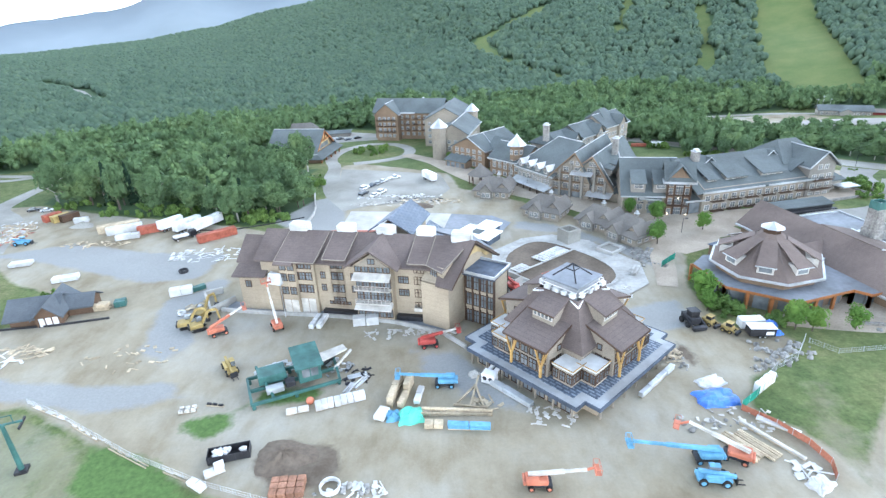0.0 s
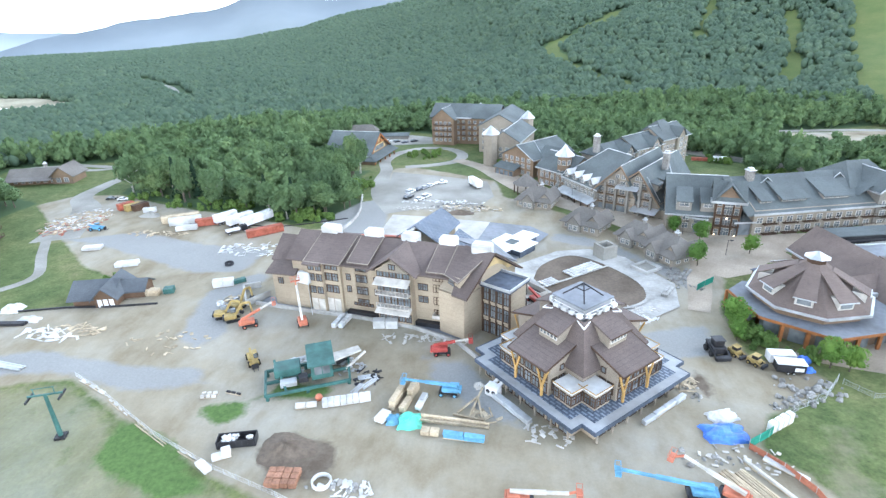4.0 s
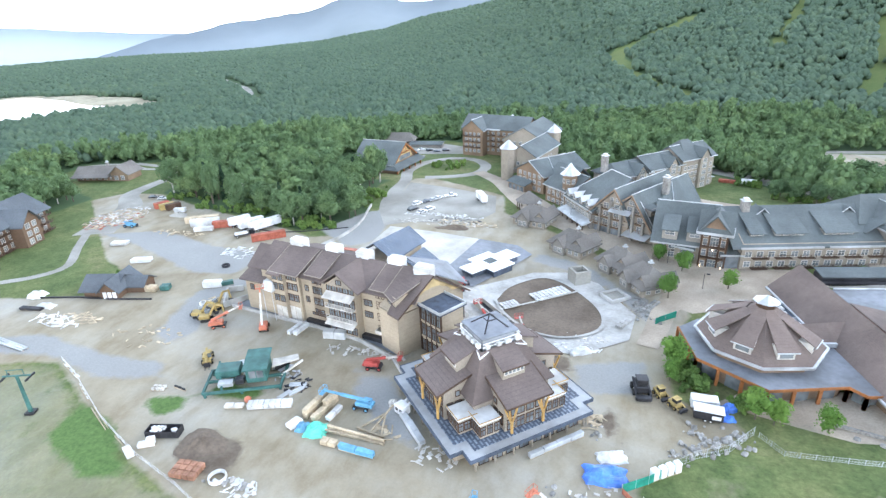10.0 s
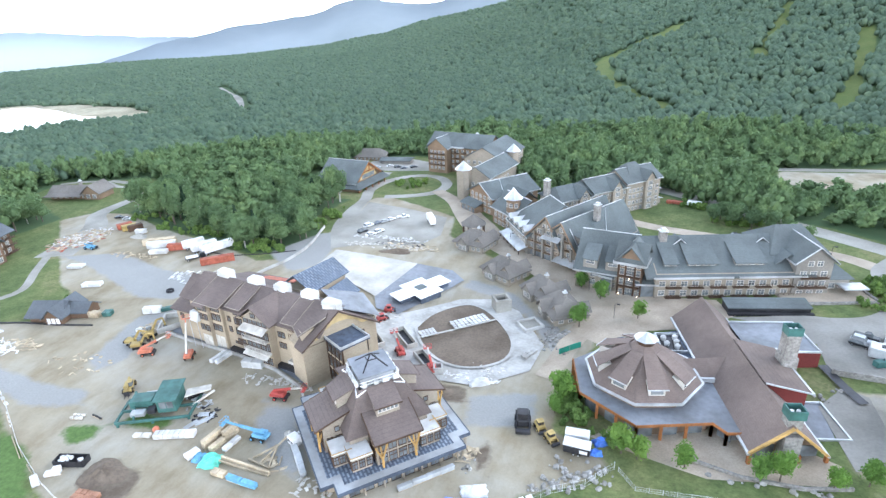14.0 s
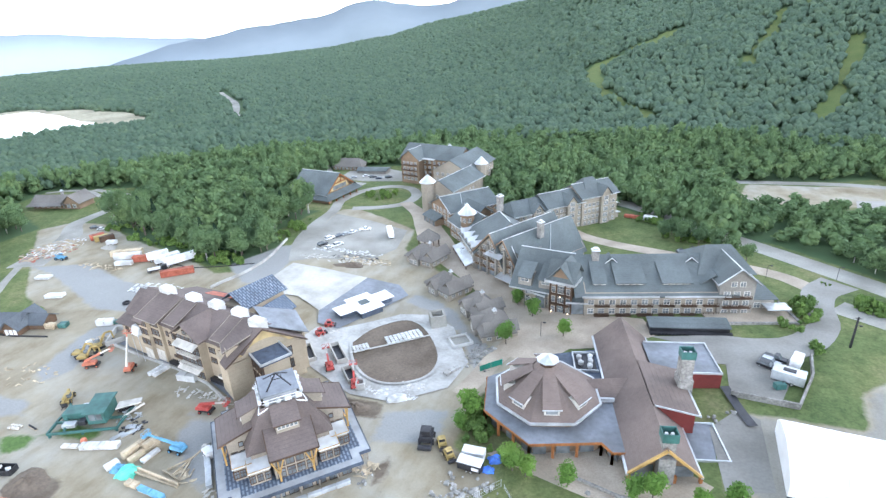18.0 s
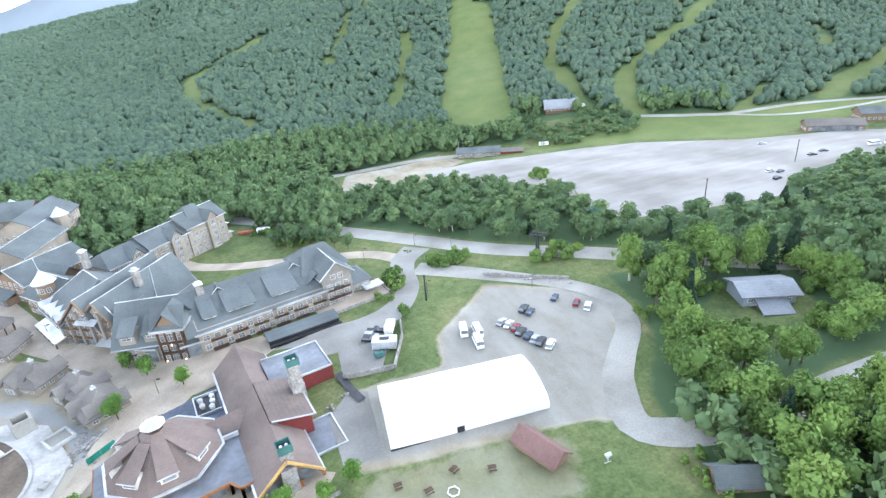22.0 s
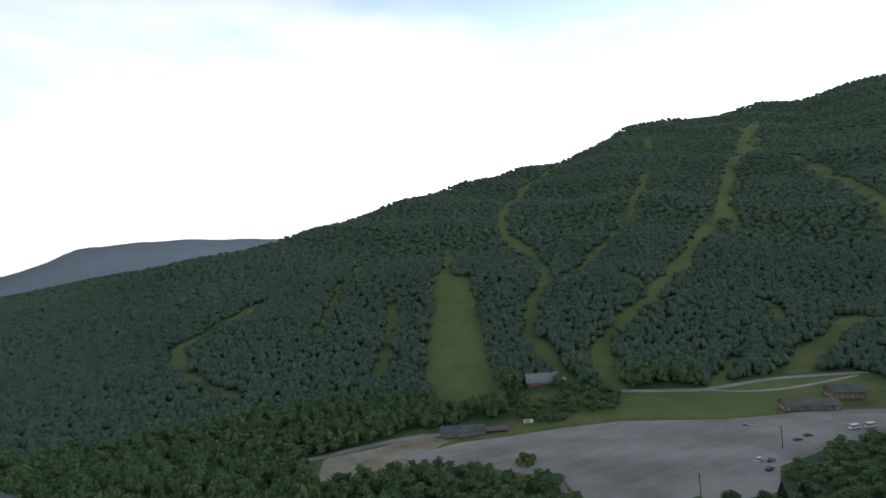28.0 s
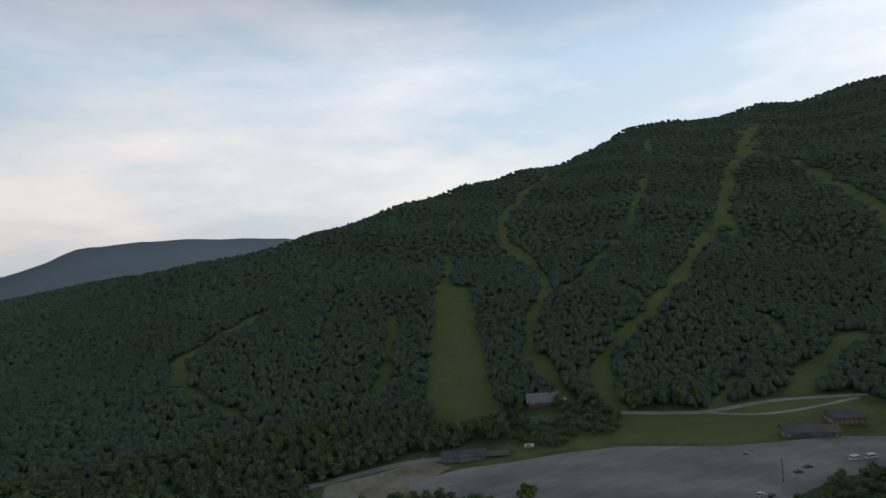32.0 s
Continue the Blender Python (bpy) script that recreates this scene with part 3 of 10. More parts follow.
def window(parent, m, w, h, trim=None, bars=1, lit=False):
    """A window set in a wall: a frame with mullions and a pane a little behind it. m: its sill's middle, facing local -y."""
    trim = trim or M_TRIM
    key = (round(w, 2), round(h, 2), trim.name, bars)
    if key not in WINDOW_MESHES:
        f, t, d = Mesh(), 0.12, 0.16
        us, vs = [-w / 2 - t, -w / 2], [-t, 0.0]
        for k in range(1, bars + 1):
            x = -w / 2 + w * k / (bars + 1)
            us += [x - 0.04, x + 0.04]
        us += [w / 2, w / 2 + t]
        vs += ([h * 0.62 - 0.035, h * 0.62 + 0.035] if h > 1.2 else []) + [h, h + t]
        # one connected lattice: the odd cells are open
        nu, nv = len(us), len(vs)
        solid = lambda i, j: 0 <= i < nu - 1 and 0 <= j < nv - 1 and not (i % 2 and j % 2)
        at = lambda i, j, b: (j * nu + i) * 2 + b
        faces = []
        for i in range(nu - 1):
            for j in range(nv - 1):
                if solid(i, j):
                    faces.append((at(i, j, 0), at(i + 1, j, 0), at(i + 1, j + 1, 0), at(i, j + 1, 0)))
                    for di, dj, a, b in ((-1, 0, (i, j), (i, j + 1)), (1, 0, (i + 1, j + 1), (i + 1, j)), (0, -1, (i + 1, j), (i, j)), (0, 1, (i, j + 1), (i + 1, j + 1))):
                        if not solid(i + di, j + dj):
                            faces.append((at(*a, 0), at(*b, 0), at(*b, 1), at(*a, 1)))
        f.add([(x, y, z) for z in vs for x in us for y in (-d, 0.02)], faces)
        p = Mesh().box(-w / 2, -0.06, 0, w / 2, 0.015, h)
        WINDOW_MESHES[key] = (f.data("window", trim), p.data("pane", M_GLASS))
    fm, pm = WINDOW_MESHES[key]
    ob = part("window", fm, None, parent, at=m)
    part("pane", pm, None, ob)
    return ob


def gable_roof(x0, x1, y0, y1, ze, zr, over=0.8, t=0.35, ridge=None, hip0=0.0, hip1=0.0):
    """Two slopes with their ridge along x, eaves at height ze over the walls y0, y1; hip0, hip1 draw the ridge in."""
    yr = (y0 + y1) / 2 if ridge is None else ridge
    sl0, sl1 = (zr - ze) / (yr - y0), (zr - ze) / (y1 - yr)
    ya, yb, za, zb = y0 - over, y1 + over, ze - over * sl0, ze - over * sl1
    xa, xb = x0 - over, x1 + over
    m = Mesh()
    m.slab([(xa, ya, za), (xb, ya, za), (xb - hip1, yr, zr), (xa + hip0, yr, zr)], t)
    m.slab([(xb, yb, zb), (xa, yb, zb), (xa + hip0, yr, zr), (xb - hip1, yr, zr)], t)
    if hip0:
        m.slab([(xa, yb, zb), (xa, ya, za), (xa + hip0, yr, zr)], t)
    if hip1:
        m.slab([(xb, ya, za), (xb, yb, zb), (xb - hip1, yr, zr)], t)
    return m


def gable_walls(x0, x1, y0, y1, zb, ze, zr, ridge=None, hip0=False, hip1=False):
    """The body of a gabled block, with its two gable ends carried up to the ridge."""
    yr = (y0 + y1) / 2 if ridge is None else ridge
    m = Mesh()
    m.box(x0, y0, zb, x1, y1, ze)
    d = 0.3
    for x, on in ((x0, not hip0), (x1 - d, not hip1)):
        if on:
            m.add([(x, y0, ze), (x, y1, ze), (x, yr, zr - 0.2), (x + d, y0, ze), (x + d, y1, ze), (x + d, yr, zr - 0.2)],
                  [(0, 2, 1), (3, 4, 5), (0, 1, 4, 3), (1, 2, 5, 4), (2, 0, 3, 5)])
    return m


def ico(sub):
    bm = bmesh.new()
    bmesh.ops.create_icosphere(bm, subdivisions=sub, radius=1.0)
    v = np.array([q.co[:] for q in bm.verts])
    f = np.array([[q.index for q in p.verts] for p in bm.faces])
    bm.free()
    return v, f


ICO1, ICO2 = ico(1), ico(2)



# ---- ground ----
OPEN = [
    [(-160, 20), (-152, 108), (-178, 128), (-190, 150), (-187, 188), (-242, 212), (-248, 240), (-200, 260), (-168, 244), (-160, 203), (-124, 189), (-90, 178), (-66, 170),
     (-48, 176), (-46, 195), (-62, 210), (-58, 245), (-98, 246), (-104, 275), (-90, 338), (-58, 352), (-40, 345), (2, 318), (14, 296), (21, 273), (35, 260), (76, 289), (94, 282), (112, 262), (135, 240),
     (152, 243), (172, 220), (194, 195), (220, 176), (247, 154), (240, 143), (216, 146), (214, 126), (204, 106), (191, 92), (187, 78), (186, 60), (160, 10), (100, -50), (-160, -50)],
    [(150, 300), (150, 352), (213, 362), (236, 374), (262, 372), (284, 345), (318, 372), (345, 360), (352, 322), (378, 334), (417, 308), (476, 296), (520, 274), (530, 225), (425, 180),
     (383, 190), (343, 186), (320, 169), (287, 174), (255, 181), (244, 206), (254, 233), (230, 268), (200, 300), (190, 296)],
    [(217, 92), (240, 90), (256, 99), (262, 118), (240, 122), (224, 112)],
    [(214, 71), (235, 71), (262, 68), (300, 54), (300, 64), (262, 79), (235, 81), (214, 78)],
]
YARD = [
    [(-165, 96), (-116, 103), (-104, 107), (-92, 110), (-90, 118), (-119, 131), (-152, 158), (-186, 186), (-178, 199), (-159, 201), (-124, 187), (-74, 171), (-58, 164), (-44, 170), (-44, 192),
     (-49, 234), (-46, 250), (-38, 252), (-20, 242), (3, 228), (8, 204), (24, 192), (50, 166), (70, 150), (69, 134), (63, 118), (62, 99), (74, 92), (71, 86), (58, 78), (54, 70), (61, 61),
     (64, 40), (50, 10), (10, 24), (-20, 51), (-37, 57), (-56, 66), (-78, 78), (-86, 77), (-125, 62), (-165, 70)],
    [(178, 162), (205, 141), (208, 128), (194, 106), (186, 96), (184, 84), (171, 90), (150, 93), (130, 95), (118, 98), (119, 118), (126, 125), (149, 124), (152, 138), (165, 150)],
    [(150, 305), (160, 345), (213, 350), (228, 358), (236, 330), (200, 304)],
    [(60, 46), (63, 55), (70, 64), (79, 72), (91, 79), (94, 77), (85, 69), (77, 62), (71, 53), (68, 44)],
]
SPARSE = [
    [(-165, 40), (-125, 62), (-86, 77), (-78, 78), (-56, 66), (-37, 57), (-20, 51), (0, 30), (-40, 8), (-165, 8)],
    [(-122, 94), (-104, 106), (-77, 110), (-66, 103), (-59, 90), (-87, 86)],
    [(112, 84), (122, 97), (150, 94), (168, 90), (163, 72), (132, 68)],
    [(56, 60), (76, 90), (60, 40), (90, 30), (62, 20)],
    [(64, 54), (70, 65), (80, 73), (92, 79), (95, 76), (85, 69), (76, 62), (70, 52)],
]
PARK = [[(178, 160), (203, 141), (206, 128), (192, 106), (185, 96), (182, 87), (168, 91), (150, 95), (130, 97), (121, 99), (121, 118), (128, 124), (149, 123), (153, 137), (166, 149)]]
STONE = [
    [(42, 106), (57, 111.5), (59, 101), (54, 97), (43, 94.5)],
    [(52, 150), (45, 160), (36, 166), (26, 170), (24, 163), (38, 158), (48, 148), (57, 133), (60, 128), (64, 136)],
    [(-95, 88), (-70, 84), (-52, 84), (-48, 79), (-62, 75), (-85, 80), (-110, 76), (-112, 82)],
    [(-62, 130), (-70, 118), (-66, 96), (-58, 90), (-54, 98), (-60, 112), (-56, 128)],
    [(-58, 172), (-40, 158), (-32, 166), (-34, 182), (-42, 200), (-48, 196)],
    [(4, 90), (14, 78), (18, 70), (8, 74), (-2, 82), (-6, 92)],
    [(-146, 150), (-128, 148), (-100, 136), (-80, 128), (-66, 130), (-64, 146), (-90, 150), (-120, 160)],
]
TURF = [[(-36, 77), (-31, 75), (-24, 75.5), (-20, 78), (-24, 81), (-33, 81)], [(-46, 71.5), (-43, 68), (-38, 67.8), (-35, 70.5), (-37, 74), (-43, 74.5)], [(-58, 57), (-40, 50), (-32, 53), (-46, 64), (-60, 68)]]
SOIL = [[(-31, 61), (-22, 56), (-15, 58), (-16, 65), (-26, 67)], [(26, 108), (32, 101), (42, 103), (40, 109)], [(47, 86), (52, 80), (50, 92)]]
MEADOW = [(278, 322), (347, 298), (400, 248), (455, 262), (505, 240), (520, 262), (476, 288), (417, 304), (378, 331), (348, 320), (318, 345), (296, 345)]
RUN_WIDE = [(376, 726), (414, 686), (353, 519), (300, 388), (262, 378), (255, 430), (309, 569)]
RUNS = [
    ([(389, 716), (420, 785), (454, 854), (470, 907)], 18), ([(1021, 1408), (794, 1204), (650, 1030), (572, 883), (559, 785)], 28),
    ([(559, 785), (531, 681), (462, 579), (417, 538), (379, 469), (352, 372)], 16), ([(708, 742), (676, 711), (612, 677), (533, 610), (462, 579)], 18),
    ([(1429, 1456), (1236, 1217), (1015, 1005), (827, 835), (748, 762)], 19), ([(1747, 1283), (1523, 1147), (1365, 1043), (1164, 911), (925, 726)], 33),
    ([(1365, 1043), (1522, 1108), (1626, 1274)], 22), ([(925, 726), (772, 631), (651, 552)], 24), ([(1113, 867), (940, 730), (857, 633)], 22), ([(651, 552), (536, 473), (476, 448), (426, 421), (391, 384), (372, 330)], 17),
    ([(1422, 1039), (1311, 819), (1213, 701), (1087, 564), (967, 473)], 32), ([(650, 340), (594, 329), (526, 307), (496, 294)], 26),
    ([(153, 827), (130, 800), (87, 771), (49, 731)], 30), ([(49, 731), (48, 690), (60, 620), (82, 568), (110, 520)], 17), ([(303, 687), (287, 638), (271, 594), (250, 536), (236, 500)], 14),
    ([(264, 826), (239, 757), (220, 708), (201, 649)], 13), ([(495, 341), (461, 319), (431, 301)], 9), ([(335, 955), (305, 895), (284, 816)], 12), ([(564, 556), (544, 496), (522, 438)], 9),
    ([(623, 477), (643, 427), (602, 378)], 12),
]


def run_gap(x, y):
    """How far inside a ski run a point lies, as a share of 1 at its middle; negative in the woods."""
    best = np.clip(signed(RUN_WIDE, x, y) / 8, -1, 1)
    for line, w in RUNS:
        ragged = 1 + 0.22 * np.sin(x / 17 + y / 41) + 0.16 * np.sin(y / 11 - x / 29)
        best = np.maximum(best, np.clip(1 - gap_to(line, x, y) / (w * (0.5 if w < 20 else 0.43) * ragged), -1, 1))
    return best


def open_gap(x, y):
    best = signed(OPEN[0], x, y)
    for p in OPEN[1:]:
        best = np.maximum(best, signed(p, x, y))
    return best


def axis_steps(lo, fine0, fine1, hi, step, grow=1.06, most=42.0):
    out, v, s = [fine0], fine0, step
    while v > lo:
        s = min(most, s * grow)
        v -= s
        out.insert(0, v)
    v = fine0
    while v < fine1:
        v += step
        out.append(v)
    s = step
    while v < hi:
        s = min(most, s * grow)
        v += s
        out.append(v)
    return np.array(out)


def build_ground():
    xs, ys = axis_steps(-4200, -200, 270, 4300, 2.4), axis_steps(-2600, 0, 270, 4300, 2.4)
    gx, gy = np.meshgrid(xs, ys)
    gz = land(gx, gy)
    n, m = len(xs), len(ys)
    me = bpy.data.meshes.new("ground")
    co = np.stack([gx.ravel(), gy.ravel(), gz.ravel()], 1)
    i = (np.arange(m - 1)[:, None] * n + np.arange(n - 1)).ravel()
    quads = np.stack([i, i + 1, i + n + 1, i + n], 1)
    me.vertices.add(len(co))
    me.vertices.foreach_set("co", co.ravel())
    me.loops.add(quads.size)
    me.loops.foreach_set("vertex_index", quads.ravel())
    me.polygons.add(len(quads))
    me.polygons.foreach_set("loop_start", np.arange(0, quads.size, 4))
    me.update()
    x, y = co[:, 0], co[:, 1]
    near = (np.abs(x - 100) < 420) & (np.abs(y - 150) < 320)
    def blend(polys, soft):
        out = np.zeros(len(co))
        for p in polys:
            out[near] = np.maximum(out[near], np.clip(0.5 + signed(p, x[near], y[near]) / soft, 0, 1))
        return out
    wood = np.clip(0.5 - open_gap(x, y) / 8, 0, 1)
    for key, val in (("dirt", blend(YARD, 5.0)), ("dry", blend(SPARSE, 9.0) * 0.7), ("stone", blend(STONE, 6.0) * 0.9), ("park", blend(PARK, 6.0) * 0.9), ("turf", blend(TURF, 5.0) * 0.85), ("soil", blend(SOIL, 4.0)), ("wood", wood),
                     ("run", np.maximum(np.clip(0.5 + run_gap(x, y), 0, 1), blend([MEADOW], 6.0)))):
        at = me.attributes.new(key, "FLOAT", "POINT")
        at.data.foreach_set("value", val.astype(np.float32))
    me.materials.append(M_GROUND)
    me.polygons.foreach_set("use_smooth", [True] * len(me.polygons))
    tagged(new("ground", me), "sloping ground with grass, gravel and mown ski runs", "ground", kind="structure")


build_ground()
ribbon("road", [(60, 300), (95, 290), (122, 262), (150, 233), (170, 211), (192, 187), (218, 167), (242, 147), (275, 120), (330, 90)], 10.5, 0.10, M_GRAVEL, "pale grey paved road past the hotel drive", "road")
ribbon("road_2", [(160, 186), (172, 176), (184, 165), (200, 149), (208, 133), (204, 118), (194, 107), (186, 97), (182, 82), (205, 74), (235, 76), (262, 74), (300, 60)], 7.0, 0.12, M_GRAVEL, "worn asphalt road curving round the gravel car park", "road",
       widths=[10, 9, 7, 7, 7, 8, 9, 8, 6, 5, 5, 5])
ribbon("road_3", [(116, 152), (132, 153), (145, 160), (153, 172), (155, 186), (158, 196), (166, 205)], 9.0, 0.14, M_ASPHALT, "asphalt service drive beside the hotel", "road", widths=[16, 15, 10, 8, 8, 10, 12])
ribbon("road_4", [(158, 196), (148, 208), (130, 216), (110, 222), (92, 228), (78, 236), (70, 246)], 7.0, 0.12, M_PAVER, "hotel forecourt drive behind the wing", "road")
ribbon("road_5", [(-146, 150), (-158, 180), (-173, 196), (-176, 212), (-178, 234), (-190, 245), (-222, 250)], 7.5, 0.10, M_GRAVEL, "dusty grey lane up to the timber house", "road", widths=[16, 12, 9, 7, 5, 5, 4])
ribbon("road_6", [(-190, 246), (-205, 240), (-222, 246), (-236, 244), (-246, 236)], 4.0, 0.12, M_GRAVEL, "gravel drive round the timber house", "road")
ribbon("footpath", [(-150, 100), (-140, 109), (-132, 115), (-129, 124), (-140, 138), (-152, 154), (-158, 162)], 3.2, 0.10, M_GRAVEL, "pale gravel footpath along the grassy bank", "path")
ribbon("road_7", [(-30, 184), (-42, 205), (-48, 228), (-50, 246), (-55, 264), (-52, 284), (-40, 298), (-26, 296), (-17, 282), (-18, 266), (-28, 257), (-42, 252)], 6.0, 0.12, M_GRAVEL, "curving lane and turning circle", "road", widths=[12, 10, 8, 6, 6, 6, 6, 6, 6, 6, 6])
ribbon("road_8", [(-18, 268), (-4, 252), (6, 236), (14, 222), (26, 204), (44, 186), (58, 170), (70, 157), (80, 150), (90, 152)], 9.0, 0.13, M_PAVER, "sand-coloured paved village street", "road", widths=[7, 8, 12, 14, 13, 11, 10, 10, 12])
ribbon("road_9", [(70, 158), (67, 146), (63, 136), (61, 128), (58, 118)], 7.0, 0.14, M_PAVER, "sand-coloured paved walk to the yard", "road", widths=[8, 7, 6, 5])
ribbon("road_10", [(-58, 300), (-75, 300), (-88, 305), (-96, 322), (-110, 340), (-128, 352), (-150, 350)], 6.0, 0.10, M_GRAVEL, "narrow lane into the woods", "road")
ribbon("road_11", [(-330, 535), (-352, 552), (-372, 580), (-420, 640), (-470, 690), (-566, 786)], 9.0, 0.2, M_GRAVEL, "far pale road between the woods", "road")
ribbon("road_12", [(150, 350), (172, 352), (213, 354), (240, 346)], 8.0, 0.12, M_GRAVEL, "gravel road to the ski school", "road")
ribbon("road_13", [(372, 334), (417, 303), (476, 289), (530, 262)], 5.0, 0.12, M_DUST, "pale dirt track below the ski runs", "road")
ribbon("road_14", [(417, 303), (440, 282), (470, 270), (520, 262)], 3.5, 0.12, M_DUST, "pale dirt track below the ski runs", "road")
draped("parking_lot", [(205, 318), (240, 322), (269, 313), (305, 306), (340, 293), (384, 254), (412, 240), (440, 232), (470, 214), (420, 184), (383, 189), (343, 187), (320, 170), (287, 176), (256, 183), (249, 208), (257, 233), (233, 272), (200, 300)],
       0.12, M_LOT, "wide grey gravel parking lot below the ski runs", "parking lot", 8.0)
draped("parking_lot_2", [(-46, 242), (-24, 236), (0, 226), (4, 204), (-2, 190), (-30, 186), (-41, 207)], 0.09, M_GRAVEL, "grey gravel parking lot by the turning circle", "parking lot", 4.0)
draped("parking_lot_3", [(-62, 306), (-36, 312), (-34, 330), (-60, 342), (-84, 330), (-82, 310)], 0.09, M_GRAVEL, "grey parking lot behind the gabled hall", "parking lot", 6.0)
draped("pavement_2", [(70, 99), (92, 92), (112, 94), (116, 100), (104, 108), (80, 108)], 0.1, M_PAVER, "sand-coloured terrace in front of the octagonal lodge", "terrace", 3.0)
draped("pavement_9", [(65, 147), (77, 153), (86, 148), (79, 139), (70, 136), (63, 141)], 0.1, M_PAVER, "sand-coloured paving by the octagonal lodge", "pavement", 3.0)
draped("pavement_10", [(105, 155), (118, 158), (141, 161), (143, 153), (134, 131), (123, 132), (124, 150)], 0.1, M_ASPHALT, "grey service yard behind the ski lodge", "yard", 3.0)
draped("pavement_3", [(118, 99), (127, 101), (128, 123), (124, 126), (117, 118)], 0.1, M_ASPHALT, "blue-grey asphalt beside the white tent", "yard", 3.0)
POND = [(-1000, 400), (-900, 440), (-780, 462), (-725, 500), (-722, 530), (-706, 551), (-682, 555), (-650, 543), (-610, 533), (-581, 518), (-532, 498), (-508, 497), (-500, 478), (-507, 458), (-510, 425), (-521, 406), (-534, 379), (-545, 345), (-700, 330), (-1000, 340)]
tagged(part("water", Mesh().prism(POND, POND_LEVEL - 3, POND_LEVEL), M_WATER), "still pale pond reflecting the sky", "pond", kind="structure")
BANK = [(-1000, 425), (-900, 470), (-800, 500), (-765, 545), (-760, 580), (-734, 594), (-693, 583), (-644, 596), (-587, 577), (-540, 572), (-459, 530), (-434, 504), (-440, 476), (-470, 464), (-490, 446), (-500, 396), (-515, 365), (-530, 335), (-700, 318), (-1000, 325)]
draped("bank", BANK, 0.4, M_BANK, "dry sandy bank round the pond", "bank", 12.0)

# ---- buildings ----
def underlay_mat():
    """Dark blue roofing felt with rows of pale printed dashes."""
    m, n, l, b = node_mat("blue_printed_underlayment")
    tc = n.new("ShaderNodeTexCoord")
    br = n.new("ShaderNodeTexBrick")
    br.offset, br.squash = 0.5, 1.0
    for key, v in (("Scale", 1.0), ("Mortar Size", 0.28), ("Brick Width", 1.5), ("Row Height", 0.75), ("Mortar Smooth", 0.6), ("Bias", 0.0)):
        br.inputs[key].default_value = v
    br.inputs["Color1"].default_value = (0.235, 0.275, 0.32, 1)
    br.inputs["Color2"].default_value = (0.15, 0.19, 0.24, 1)
    br.inputs["Mortar"].default_value = (0.065, 0.085, 0.12, 1)
    l.new(tc.outputs["Object"], br.inputs["Vector"])
    stain = noise_node(n, l, 0.35, 5, 0.6, "World")
    col = mixc(n, l, 1.0, br.outputs["Color"], ramp(n, l, stain, [(0.3, (0.75, 0.75, 0.75)), (0.7, (1.25, 1.25, 1.25))]), "MULTIPLY")
    l.new(col, b.inputs["Base Color"])
    b.inputs["Roughness"].default_value = 0.6
    return m


M_UNDERLAY = underlay_mat()


def side_pose(side, L, W):
    """The pose of one wall of a block, in which the wall runs along x and faces -y."""
    return {"f": pose(0, 0, 0), "b": pose(L, W, 0, 0, 0, 180), "l": pose(0, W, 0, 0, 0, -90), "r": pose(L, 0, 0, 0, 0, 90)}[side]


def block(parent, m, L, W, zb, ze, zr, wall, roof, over=0.8, hip=(0, 0), rows=(), cross=False, trim=None, ridge=None, edge=None):
    """One block of a building: its walls, its roof and rows of windows (side, x0, x1, count, sill, width, height).
    cross: the ridge runs along y."""
    if cross:
        m2 = m @ pose(L, 0, 0, 0, 0, 90)
        a, b = W, L
    else:
        m2, a, b = m, L, W
    part("wall", gable_walls(0, a, 0, b, zb, ze, zr, ridge, bool(hip[0]), bool(hip[1])), wall, parent, at=m2)
    part("roof", gable_roof(0, a, 0, b, ze, zr, over, ridge=ridge, hip0=hip[0], hip1=hip[1]), roof, parent, at=m2)
    if edge and not hip[0] and not hip[1]:
        yc = b / 2 if ridge is None else ridge
        part("ridge_cap", Mesh().beam((-over, yc, zr + 0.08), (a + over, yc, zr + 0.08), 0.24), M_METAL, parent, at=m2)
    if edge:
        yr = b / 2 if ridge is None else ridge
        for y, s, run in ((-over, -1, yr), (b + over, 1, b - yr)):
            z = ze - over * (zr - ze) / run
            part("gutter", Mesh().box(-over, y - 0.12 if s < 0 else y, z - 0.42, a + over, y if s < 0 else y + 0.12, z + 0.06), edge, parent, at=m2)
    for side, x0, x1, n, z, w, h in rows:
        s = m @ side_pose(side, L, W)
        for i in range(n):
            window(parent, s @ pose(x0 + (x1 - x0) * (i + 0.5) / n, -0.01, z), w, h, trim)


def chimney(parent, m, w, h, mat, cap=True):
    c = part("chimney", bevelled(Mesh().box(-w / 2, -w / 2, 0, w / 2, w / 2, h).data("chimney", mat), 0.1), mat, parent, at=m)
    if cap:
        part("chimney_cap", Mesh().box(-w / 2 - 0.2, -w / 2 - 0.2, h, w / 2 + 0.2, w / 2 + 0.2, h + 0.25).box(-w / 3, -w / 3, h + 0.25, w / 3, w / 3, h + 0.9), M_METAL, c)
    return c


I4 = Matrix.Identity(4)


